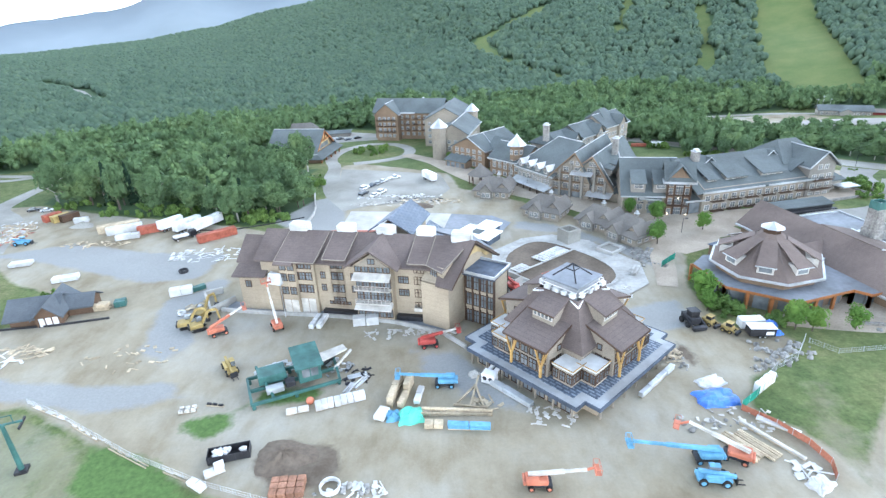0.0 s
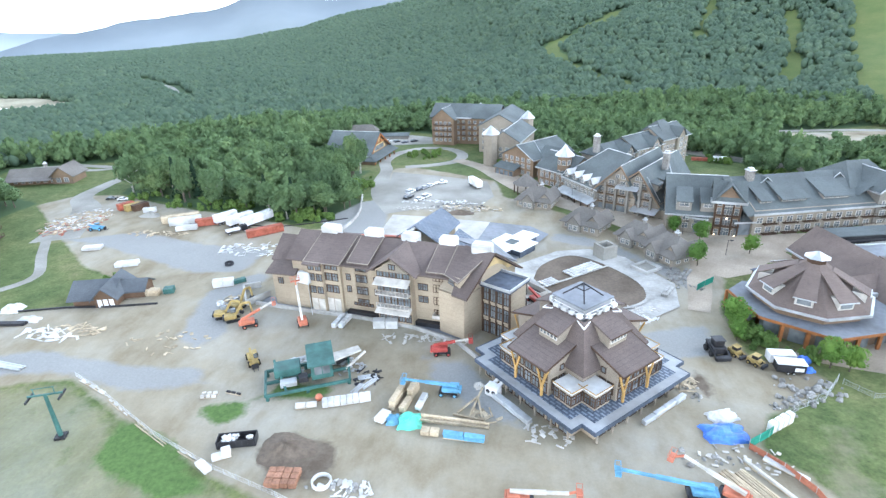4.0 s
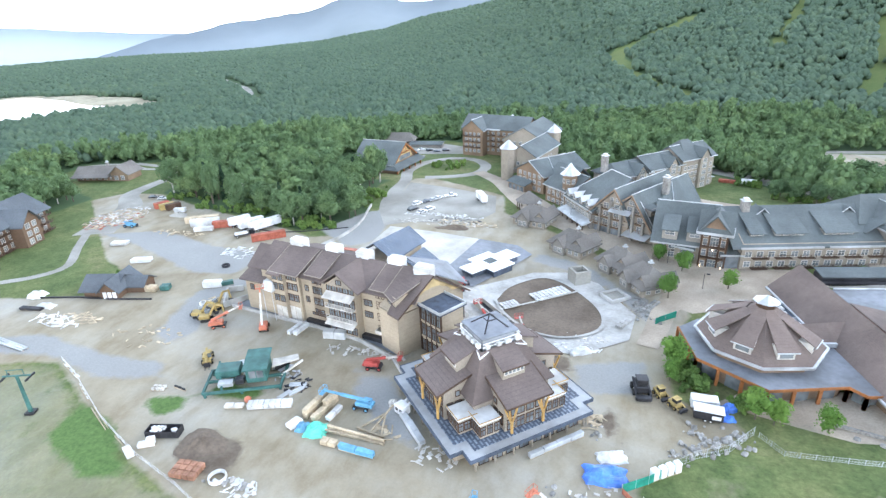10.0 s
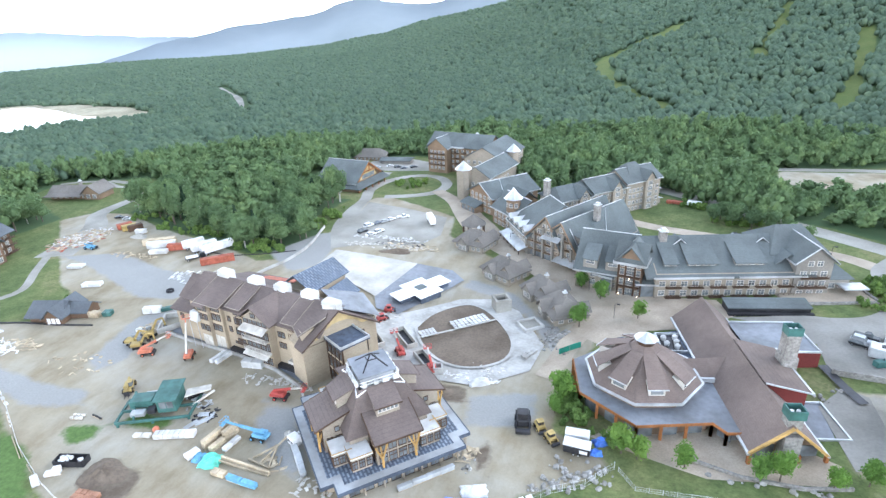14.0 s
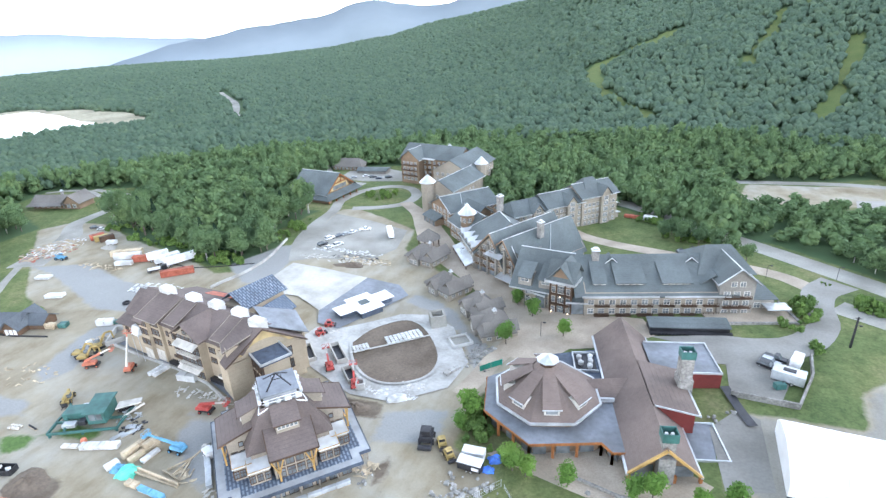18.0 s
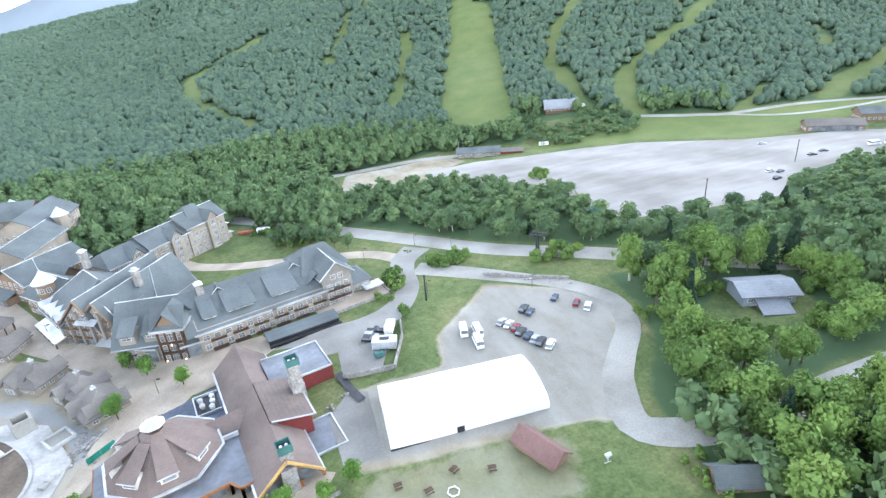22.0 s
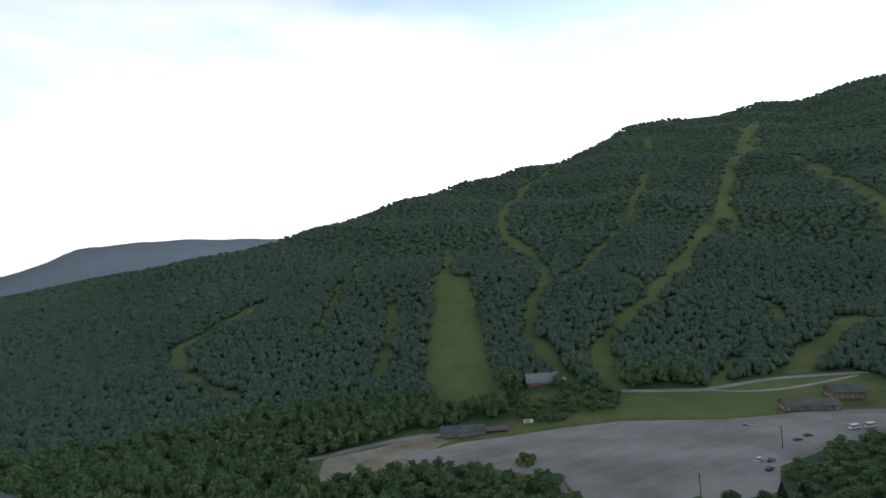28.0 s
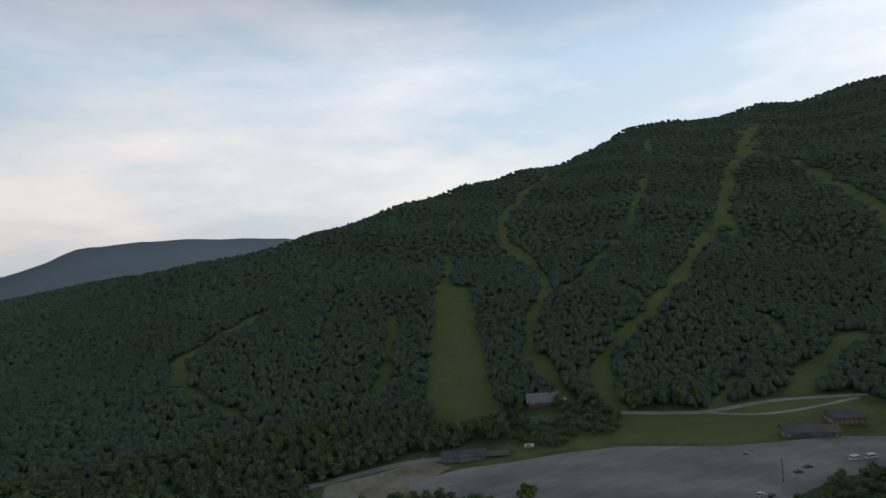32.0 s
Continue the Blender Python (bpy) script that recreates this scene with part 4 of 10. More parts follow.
def balcony(parent, m, w, d=1.6, mat=None):
    """A small balcony: floor, posts and rails; m at the wall, facing -y."""
    mat = mat or M_TIMBER_DARK
    b = part("balcony", Mesh().box(-w / 2, -d, -0.2, w / 2, 0, 0), mat, parent, at=m)
    r = Mesh().box(-w / 2, -d, 0.95, w / 2, -d + 0.1, 1.05).box(-w / 2, -d, 0.45, w / 2, -d + 0.06, 0.52)
    for x in (-w / 2, -w / 6, w / 6, w / 2 - 0.1):
        r.box(x, -d, 0, x + 0.1, -d + 0.1, 1.0)
    part("railing", r, mat, b)
    return b


# -- the long lodge under construction --
def long_lodge():
    t = thing("construction_lodge", "long tan-sheathed lodge under construction with brown shingle roofs", "building", -36.0, 107.6, 0.0, -11.5)
    S, R, D = M_SHEATH, M_ROOF_BROWN, M_TIMBER_DARK
    part("wall", gable_walls(-6.2, 40.5, 3.0, 17.5, -4, 12.6, 17.0, 10.2), S, t)
    part("roof", gable_roof(-6.2, 41.5, 3.0, 17.5, 13.3, 17.5, 1.0, ridge=10.2), R, t)
    # west end: a lower wing behind and a lean-to before it
    part("wall", gable_walls(-13.0, -6.2, 6.0, 16.5, -4, 10.8, 14.6), S, t)
    part("roof", gable_roof(-13.0, -6.6, 6.0, 16.5, 11.2, 15.2, 0.9), R, t)
    part("wall", Mesh().box(-12.0, 2.0, -4, -1.8, 6.2, 8.7), S, t)
    part("roof", Mesh().slab([(-13.2, 0.9, 8.6), (-4.6, 0.9, 8.9), (-4.6, 6.1, 11.1), (-13.0, 6.1, 10.8)], 0.3), R, t)
    window(t, pose(-9.6, 1.99, 5.6), 1.3, 1.5, D, 1)
    # shed bays: west, east end of the roof, eave height, top height, front of the wall
    for x0, x1, ye, ze, zt, yw, n in ((-1.2, 8.5, 0.6, 13.4, 17.3, 2.0, 4), (10.0, 15.5, 1.9, 13.9, 17.5, 3.0, 2), (30.0, 34.3, 2.0, 13.9, 17.4, 3.1, 2)):
        part("wall", Mesh().box(x0 + 1.0, yw, -4, x1 - 0.8, 8, ze + 0.2), S, t)
        for x in (x0 + 0.8, x1 - 1.0):
            part("side_gable", Mesh().add([(xx, y, z) for xx in (x, x + 0.2) for y, z in ((yw, ze - 0.2), (9.0, ze - 0.2), (9.0, zt - 0.5))], [(0, 1, 2), (5, 4, 3), (0, 3, 4, 1), (1, 4, 5, 2), (2, 5, 3, 0)]), S, t)
        part("roof", Mesh().slab([(x0, ye, ze), (x1, ye, ze), (x1 + 0.6, 9.8, zt), (x0 + 0.3, 9.8, zt)], 0.4), R, t)
        # dull taupe stands in for the shadow along the roof's sides
        part("drip_edge", Mesh().beam((x0 - 0.05, ye - 0.08, ze - 0.05), (x1 + 0.05, ye - 0.08, ze - 0.05), 0.16), M_SIDING_TAUPE, t, "dull taupe drip edge")
        part("drip_edge", Mesh().beam((x0 - 0.05, ye, ze), (x0 + 0.25, 9.8, zt), 0.14), M_SIDING_TAUPE, t, "dull taupe drip edge")
        part("drip_edge", Mesh().beam((x1 + 0.05, ye, ze), (x1 + 0.65, 9.8, zt), 0.14), M_SIDING_TAUPE, t, "dull taupe drip edge")
        for z, h in ((11.3, 1.5), (8.4, 1.8), (5.2, 1.8), (2.2, 1.5)):
            if n == 4 and z < 3:
                continue
            for i in range(n):
                window(t, pose(x0 + 1.6 + (x1 - x0 - 3.0) * (i + 0.5) / n, yw - 0.01, z), 1.35 if n == 4 else 1.5, h, D, 1)
    # the glazed corner of the first bay steps forward
    part("wall", Mesh().box(-0.4, 0.9, -4, 3.4, 2.4, 13.0), S, t)
    part("roof", Mesh().slab([(-1.2, -0.3, 13.05), (3.4, -0.3, 13.05), (3.4, 2.4, 14.1), (-1.2, 2.4, 14.1)], 0.4), R, t)
    for z in (11.2, 8.4, 5.0):
        for x in (0.5, 2.5):
            window(t, pose(x, 0.89, z), 1.4, 1.7, D, 1)
    for k in range(4):
        part("panel", Mesh().box(-0.3 + k * 1.9, 0.8 if k < 2 else 1.9, -0.5, 1.4 + k * 1.9, 0.88 if k < 2 else 1.98, 3.4), M_TRIM, t, "grey-white sheet over a ground-floor opening")
    # middle gable: its ridge runs back from the front
    g = pose(28.3, 0.4, 0, 0, 0, 90)
    part("wall", Mesh().box(17.9, 0.6, -4, 26.6, 8, 13.6), S, t)
    part("wall", gable_walls(0.2, 3.0, 1.8, 10.4, 8, 13.5, 16.6), S, t, at=g)
    part("roof", gable_roof(0, 11.4, 0.8, 11.4, 13.9, 17.6, 0.9, 0.4), R, t, at=g)
    # the panel's shadowed look is put in by its darker taupe colour
    part("gable_panel", Mesh().add([(x, y, z) for y in (0.36, 0.56) for x, z in ((18.6, 13.4), (26.0, 13.4), (22.3, 16.4))], [(0, 1, 2), (5, 4, 3), (0, 3, 4, 1), (1, 4, 5, 2), (2, 5, 3, 0)]), M_SIDING_TAUPE, t, "shadowed timber panel")
    window(t, pose(22.3, 0.35, 14.2), 1.4, 1.1, D, 1)
    for z in (10.9, 3.6):
        part("canopy", Mesh().slab([(18.0, -1.5, z), (26.6, -1.5, z), (26.6, 0.6, z + 0.9), (18.0, 0.6, z + 0.9)], 0.25), M_TRIM, t, "pale bare canopy deck")
    for z, h in ((12.1, 1.2), (8.3, 2.1), (5.0, 2.1), (0.8, 1.9)):
        for i in range(5):
            window(t, pose(19.0 + i * 1.66, 0.59, z), 1.3, h, D, 1)
    for z in (8.1, 4.8):
        b = part("balcony", Mesh().box(18.2, -0.9, z - 0.25, 26.4, 0.6, z), M_TRIM, t, "pale balcony deck")
        r = Mesh().box(18.2, -0.92, z + 1.0, 26.4, -0.82, z + 1.1)
        for k in range(9):
            r.box(18.25 + k * 1.0, -0.9, z, 18.35 + k * 1.0, -0.8, z + 1.0)
        part("railing", r, M_TRIM, b)
    # windows of the set-back walls
    for x in (9.3, 16.7, 28.0, 29.2):
        for z in (8.6, 5.4):
            window(t, pose(x, 2.99, z), 1.0, 1.5, D, 1)
    for k in range(6):
        window(t, pose(10.6 + k * 0.9, 2.99 - 0.02, 2.0), 0.6, 0.6, D, 0)
    # east bay, turned towards the corner
    part("wall", Mesh().prism([(33.6, 3.1), (38.4, 0.2), (41.0, 5.6), (40.0, 9.0), (33.6, 9.0)], -4, 14.0), S, t)
    part("roof", Mesh().slab([(34.2, 2.0, 13.9), (38.3, -0.8, 13.55), (41.9, 5.8, 16.3)], 0.4), R, t)
    part("roof", Mesh().slab([(34.2, 2.0, 13.9), (41.9, 5.8, 16.3), (40.3, 9.8, 17.5), (34.4, 9.8, 17.4)], 0.4), R, t)
    # the turned bay's edges take the same shadow-toned taupe
    for a, b in (((34.2, 1.9, 13.85), (38.35, -0.9, 13.5)), ((38.35, -0.8, 13.55), (41.95, 5.8, 16.3))):
        part("drip_edge", Mesh().beam(a, b, 0.16), M_SIDING_TAUPE, t, "dull taupe drip edge")
    turn = math.degrees(math.atan2(-2.9, 4.8))
    for z in (11.3, 8.4, 5.2):
        window(t, pose(36.0, 1.64, z, 0, 0, turn), 1.9, 1.6, D, 2)
    part("planter_box", Mesh().box(31.2, 1.2, 2.4, 34.2, 3.0, 2.6).box(31.2, 1.2, 2.6, 31.4, 3.0, 3.2).box(34.0, 1.2, 2.6, 34.2, 3.0, 3.2).box(31.4, 1.2, 2.6, 34.0, 1.4, 3.2), M_TRIM, t, "pale bare balcony box")
    # the turned end block with its broad gable
    m = pose(40.0, -1.95, 0, 0, 0, 70)
    L, W = 21.6, 7.5
    ring = [(0.5, 10.6), (L - 0.5, 10.0), (10.6, 17.0)]
    part("wall", Mesh().box(0.5, 0.5, -4, L - 0.5, W, 10.2), S, t, at=m)
    part("gable_wall", Mesh().add([(x, y, z) for y in (0.5, W) for x, z in ring], [(0, 1, 2), (5, 4, 3), (0, 3, 4, 1), (1, 4, 5, 2), (2, 5, 3, 0)]), S, t, at=m)
    part("gable_panel", Mesh().add([(x, y, z) for y in (0.3, 0.5) for x, z in ((2.8, 12.1), (4.6, 11.4), (6.6, 13.0), (8.8, 13.9), (10.8, 14.1), (13.2, 13.8), (15.6, 12.7), (17.6, 11.0), (19.4, 10.9), (10.6, 16.8))], [tuple(range(10)), tuple(range(19, 9, -1))] + [(i, i + 10, (i + 1) % 10 + 10, (i + 1) % 10) for i in range(10)]), M_SHEATH_YELLOW, t, "yellow plywood gable over the arch", at=m)
    part("roof", Mesh().slab([(-0.2, -0.9, 10.6), (10.6, -0.9, 17.6), (10.6, W, 17.6), (-0.2, W - 4.2, 10.6)], 0.4), R, t, at=m)
    part("roof", Mesh().slab([(L + 0.6, -0.9, 9.6), (10.6, -0.9, 17.6), (10.6, W, 17.6), (L + 0.6, W, 9.6)], 0.4), R, t, at=m)
    part("drip_edge", Mesh().beam((-0.2, -0.95, 10.6), (10.6, -0.95, 17.6), 0.2).beam((10.6, -0.95, 17.6), (L + 0.6, -0.95, 9.6), 0.2), D, t, at=m)
    for x, z in ((16.0, 6.2), (17.4, 6.2), (16.0, 2.2), (17.4, 2.2)):
        window(t, m @ pose(x, 0.49, z), 1.0, 2.6, D, 1)
    # white-wrapped chimneys
    for x, y, w in ((1.2, 11.0, 4.7), (13.0, 11.1, 4.2), (22.8, 11.1, 4.2), (32.4, 11.0, 4.2), (41.0, 9.4, 4.6)):
        c = part("chimney", bevelled(Mesh().box(-w / 2, -1.3, -3.2, w / 2, 1.5, 0.0).data("chimney", M_WHITE), 0.25, 2), M_WHITE, t, "white plastic-wrapped chimney", at=pose(x, y, 19.0))
        part("strap", Mesh().box(-w / 2 - 0.02, -1.32, -1.1, w / 2 + 0.02, 1.52, -0.98), M_TRIM, c)
    part("plinth", Mesh().box(8.8, 1.6, -4, 17.8, 3.0, 0.7).box(26.8, 1.6, -4, 34, 3.0, 0.7), M_METAL_DARK, t, "dark bituminous plinth")
    part("awning", bevelled(Mesh().add([(-3.4, -0.6, 8.0), (0.2, -0.6, 7.6), (0.2, 0.8, 7.6), (-3.4, 1.6, 8.0), (-3.0, 0.2, 10.4), (-0.2, 0.6, 10.2), (-0.2, 0.9, 10.2), (-3.0, 1.6, 10.4)], [(3, 2, 1, 0), (4, 5, 6, 7), (0, 1, 5, 4), (1, 2, 6, 5), (2, 3, 7, 6), (3, 0, 4, 7)]).data("awning", M_WHITE), 0.1), M_WHITE, t, "white sheet hung over scaffold bay")
    for x in (-3.2, 0.0):
        part("scaffold_post", Mesh().tube((x, -0.4, -1.0), (x, -0.4, 8.0), 0.08), M_METAL, t)
    # open flat-roofed link to the corner lodge
    m = m @ pose(1.8, 0, -0.9)
    part("link_wall", Mesh().box(5.2, -6.8, -3, 12.4, 0.6, 11.8), S, t, "half-clad link with open bays", at=m)
    part("link_roof", Mesh().box(4.6, -7.4, 11.8, 13.0, 0.5, 12.2), M_MEMBRANE, t, "dark flat roof with raised edge", at=m)
    k = Mesh()
    for x0, y0, x1, y1 in ((4.6, -7.5, 13.0, -7.2), (4.6, -7.2, 4.9, 0.2), (12.7, -7.2, 13.0, 0.2)):
        k.box(x0, y0, 12.2, x1, y1, 12.8)
    part("parapet", k, M_METAL, t, at=m)
    for y in (-7.2, -5.5, -3.7, -1.9, 0.0):
        part("pier", Mesh().box(4.9, y - 0.2, -4, 5.25, y + 0.2, 11.8), D, t, at=m)
    for z in (3.9, 8.0):
        part("band", Mesh().box(4.95, -7.3, z, 5.22, 0.3, z + 0.5), S, t, at=m)
    for z in (0.2, 4.5, 8.6):
        for y in (-6.3, -4.6, -2.8, -1.0):
            window(t, m @ pose(5.19, y, z, 0, 0, -90), 1.2, 2.9, D, 1)
            window(t, m @ pose(12.41, y, z, 0, 0, 90), 1.2, 2.9, D, 1)
    # roofs behind: printed felt, pale membrane, brown shingle and red sheeting
    part("felt_roof", Mesh().slab([(23.4, 31.6, 18.6), (28.4, 32.2, 14.6), (27.6, 16.8, 14.6), (21.4, 16.6, 18.6)], 0.3), M_UNDERLAY, t, "blue printed felt on the back wing's roof")
    part("felt_roof", Mesh().slab([(23.4, 31.6, 18.6), (21.4, 16.6, 18.6), (15.6, 18.0, 14.6), (17.6, 32.4, 14.6)], 0.3), M_UNDERLAY, t, "blue printed felt on the back wing's roof")
    part("felt_wall", Mesh().box(18.0, 16.9, -4, 27.2, 31.6, 14.3), S, t)
    part("felt_roof", Mesh().slab([(28.6, 30.4, 13.4), (33.6, 30.0, 10.6), (34.2, 21.0, 10.6), (28.4, 20.4, 13.4)], 0.3), M_UNDERLAY, t, "blue printed felt on the lower lean-to")
    part("felt_wall", Mesh().box(27.3, 21.0, -4, 33.0, 29.6, 10.5), S, t)
    part("felt_roof", Mesh().slab([(30.4, 17.0, 16.4), (39.0, 24.6, 13.4), (46.6, 21.2, 10.0), (43.0, 11.0, 16.4)], 0.3), M_MEMBRANE_LIGHT, t, "pale blue-grey membrane roof")
    part("felt_wall", Mesh().prism([(31.5, 17.5), (43.0, 13.5), (45.4, 20.6), (39.0, 23.4)], -4, 9.8), S, t)
    part("roof", Mesh().slab([(-6, 25, 11.0), (15, 27, 11.0), (16, 17, 13.6), (-6, 16.5, 13.6)], 0.3), R, t)
    part("felt_wall", Mesh().box(-5, 17.6, -4, 15, 25, 10.8), S, t)
    part("red_sheet", Mesh().slab([(3, 24.4, 11.6), (15.0, 26.0, 11.6), (15.2, 22.6, 12.5), (3, 21.0, 12.5)], 0.1), M_RUST, t, "red sheeting on the back roof")


# -- the square corner lodge with its cross of roofs --
def corner_lodge():
    t = thing("corner_lodge", "square corner lodge under construction with brown cross roof", "building", 26.2, 87.8, 0.0, -47)
    R, S, D = M_ROOF_BROWN, M_SIDING_TAUPE, M_TIMBER_DARK
    def plus(a, b, n):
        """A square of half side a with its corners notched back to b."""
        c = a - n
        return [(-b, -a), (b, -a), (b, -c), (a, -c), (a, c), (b, c), (b, a), (-b, a), (-b, c), (-a, c), (-a, -c), (-b, -c)]
    part("ground_floor", Mesh().prism(plus(14.2, 11.4, 2.6), -4, 2.9), M_SHEATH, t, "half-clad ground floor")
    part("eaves_roof", Mesh().prism(plus(15.6, 12.7, 2.5), 2.9, 3.25), M_FLASH, t, "pale blue-grey membrane skirt roof")
    part("felt", Mesh().prism(plus(13.9, 10.9, 2.5), 3.25, 3.30), M_UNDERLAY, t, "blue printed felt inside the skirt roof")
    e = Mesh()
    ring = plus(15.68, 12.78, 2.5)
    for (x0, y0), (x1, y1) in zip(ring, ring[1:] + ring[:1]):
        e.beam((x0, y0, 2.95), (x1, y1, 2.95), 0.16, 0.75)
    part("roof_edge", e, M_MEMBRANE, t)
    for rz in (0, 90, 180, 270):
        m = pose(0, 0, 0, 0, 0, rz)
        for i in range(7):
            part("post", Mesh().box(-12.0 + i * 3.9, -15.2, -4, -11.7 + i * 3.9, -14.9, 2.9), M_SIDING_TAUPE, t, at=m)
        for i in range(8):
            window(t, m @ pose(-9.8 + i * 2.8, -14.21, 0.2), 1.9, 2.0, D, 1)
    # the steep hipped core
    part("core_wall", Mesh().box(-8.2, -8.2, 3.25, 8.2, 8.2, 8.8), S, t)
    for rz in (0, 90, 180, 270):
        m = pose(0, 0, 0, 0, 0, rz)
        part("roof", Mesh().slab([(9.0, -9.0, 8.6), (9.0, 9.0, 8.6), (4.4, 4.4, 15.6), (4.4, -4.4, 15.6)], 0.35), R, t, at=m)
        # one broad low-pitched arm on each side, with stub walls under its verges
        part("upper_wall", Mesh().box(5, -4.3, 3.25, 12.4, 4.3, 9.6), S, t, at=m)
        part("roof", Mesh().slab([(14.0, -4.95, 9.6), (14.0, 4.95, 9.6), (6.6, 4.95, 12.1), (6.6, -4.95, 12.1)], 0.42), R, t, at=m)
        for y in (-4.5, 4.3):
            part("side_gable", Mesh().add([(x, yy, z) for yy in (y, y + 0.2) for x, z in ((6.0, 8.4), (12.4, 8.4), (12.4, 9.8), (6.6, 11.7))], [(0, 1, 2, 3), (7, 6, 5, 4), (0, 4, 5, 1), (1, 5, 6, 2), (2, 6, 7, 3), (3, 7, 4, 0)]), S, t, at=m)
            window(t, m @ pose(9.6, y if y < 0 else y + 0.2, 8.0, 0, 0, 0 if y < 0 else 180), 0.8, 1.0, D, 0)
        part("soffit", Mesh().slab([(13.8, -4.7, 9.18), (13.8, 4.7, 9.18), (12.4, 4.7, 9.5), (12.4, -4.7, 9.5)], 0.08), M_TIMBER_RAW, t, "raw timber soffit", at=m)
        part("drip_edge", Mesh().beam((14.05, -5.0, 9.45), (14.05, 5.0, 9.45), 0.16, 0.3).beam((14.05, -5.0, 9.5), (6.6, -5.0, 12.0), 0.14, 0.3).beam((14.05, 5.0, 9.5), (6.6, 5.0, 12.0), 0.14, 0.3), D, t, at=m)
        for i in range(4):
            window(t, m @ pose(12.41, -3.0 + i * 2.0, 6.4, 0, 0, 90), 1.5, 2.3, D, 1)
            window(t, m @ pose(12.41, -3.0 + i * 2.0, 3.6, 0, 0, 90), 1.5, 2.0, D, 1)
        for y in (-4.31, 4.31):
            for x in (9.4, 11.2):
                window(t, m @ pose(x, y, 4.4, 0, 0, 0 if y < 0 else 180), 1.1, 2.2, D, 1)
        # shed dormer above the arm
        d = part("dormer", Mesh().add([(x, y, z) for y in (-2.4, 2.4) for x, z in ((4.0, 10.5), (8.6, 10.5), (8.6, 13.6), (4.0, 15.2))], [(0, 1, 2, 3), (7, 6, 5, 4), (0, 4, 5, 1), (1, 5, 6, 2), (2, 6, 7, 3), (3, 7, 4, 0)]), S, t, "shed dormer with a row of small windows", at=m)
        part("dormer_roof", Mesh().slab([(9.3, -2.8, 13.85), (9.3, 2.8, 13.85), (4.2, 2.8, 15.7), (4.2, -2.8, 15.7)], 0.32), R, d)
        part("drip_edge", Mesh().beam((9.34, -2.85, 13.72), (9.34, 2.85, 13.72), 0.14, 0.26), D, d)
        for i in range(5):
            window(d, pose(8.61, -1.7 + i * 0.85, 12.4, 0, 0, 90), 0.6, 0.9, M_TRIM, 0)
        # white flashing where the core's hip meets the cap
        part("hip_flashing", Mesh().beam((4.5, -2.9, 15.3), (5.1, -5.1, 14.75), 0.22).beam((5.1, -5.1, 14.75), (2.9, -4.5, 15.3), 0.22), M_PAINT_WHITE, t, "white metal flashing", at=m)
        # Y-shaped braces under the eave
        for y in (-3.4, 3.4):
            br = Mesh().beam((13.3, y, 3.3), (13.3, y, 6.2), 0.4)
            for dx, dy in ((0, -1.5), (0, 1.3), (-1.4, 0.0)):
                br.beam((13.3, y, 5.2), (13.3 + dx, y + dy, 9.2), 0.27)
            part("brace", br, M_TIMBER_RAW, t, "raw yellow timber brace", at=m)
        # two low bays with white tops along the foot of the hip
        for x0, y0, x1, y1 in ((4.9, -12.2, 9.4, -8.2), (8.2, -9.4, 12.2, -4.9)):
            b = part("bay", Mesh().box(x0 + 0.3, y0 + 0.3, 3.25, x1 - 0.3, y1 - 0.3, 6.4), S, t, "low bay with a white membrane top", at=m)
            z = 6.72 if x0 < 6 else 6.76
            part("bay_roof", bevelled(Mesh().box(x0, y0, z - 0.36, x1, y1, z).data("bay_roof", M_WHITE), 0.08), M_WHITE, b)
            part("rail", Mesh().beam((x0, y0, z + 0.15), (x1, y0, z + 0.15), 0.12).beam((x1, y0, z + 0.15), (x1, y1, z + 0.15), 0.12), M_TIMBER_RAW, b, "bare timber kerb")
            n = 3
            for k in range(n):
                window(b, pose(x0 + (x1 - x0) * (k + 0.5) / n, y0 + 0.29, 4.0), 1.0, 1.7, D, 1)
                window(b, pose(x1 - 0.29, y0 + (y1 - y0) * (k + 0.5) / n, 4.0, 0, 0, 90), 1.0, 1.7, D, 1)
    part("cap_wall", Mesh().box(-3.5, -3.5, 13, 3.5, 3.5, 17.5), M_FLASH, t, "pale sheeted upstand below the cap")
    part("cap_roof", bevelled(Mesh().box(-4.0, -4.0, 17.5, 4.0, 4.0, 17.9).data("cap_roof", M_MEMBRANE_LIGHT), 0.06), M_MEMBRANE_LIGHT, t, "pale blue flat cap roof")
    for k in range(4):
        part("frame_post", Mesh().beam((2.6 * (1 if k in (0, 3) else -1), 2.6 * (1 if k < 2 else -1), 17.9), (0, 0, 20.3), 0.22), M_METAL_DARK, t, "dark open peak frame")
    ring = [(-1.0, -1.0, 19.4), (1.0, -1.0, 19.4), (1.0, 1.0, 19.4), (-1.0, 1.0, 19.4)]
    fr = Mesh()
    for a, b in zip(ring, ring[1:] + ring[:1]):
        fr.beam(a, b, 0.15)
    part("frame_ring", fr, M_METAL_DARK, t)
    rnd = random.Random(31)
    for rz in (0, 90, 180, 270):
        part("guard_rail", Mesh().beam((4.3, -4.0, 17.0), (4.3, 4.0, 17.0), 0.14).beam((4.3, -4.0, 16.3), (4.3, 4.0, 16.3), 0.14), M_PAINT_WHITE, t, "white guard rail", at=pose(0, 0, 0, 0, 0, rz))
        for k in range(4):
            y = -3.2 + 2.0 * k + rnd.uniform(-0.3, 0.3)
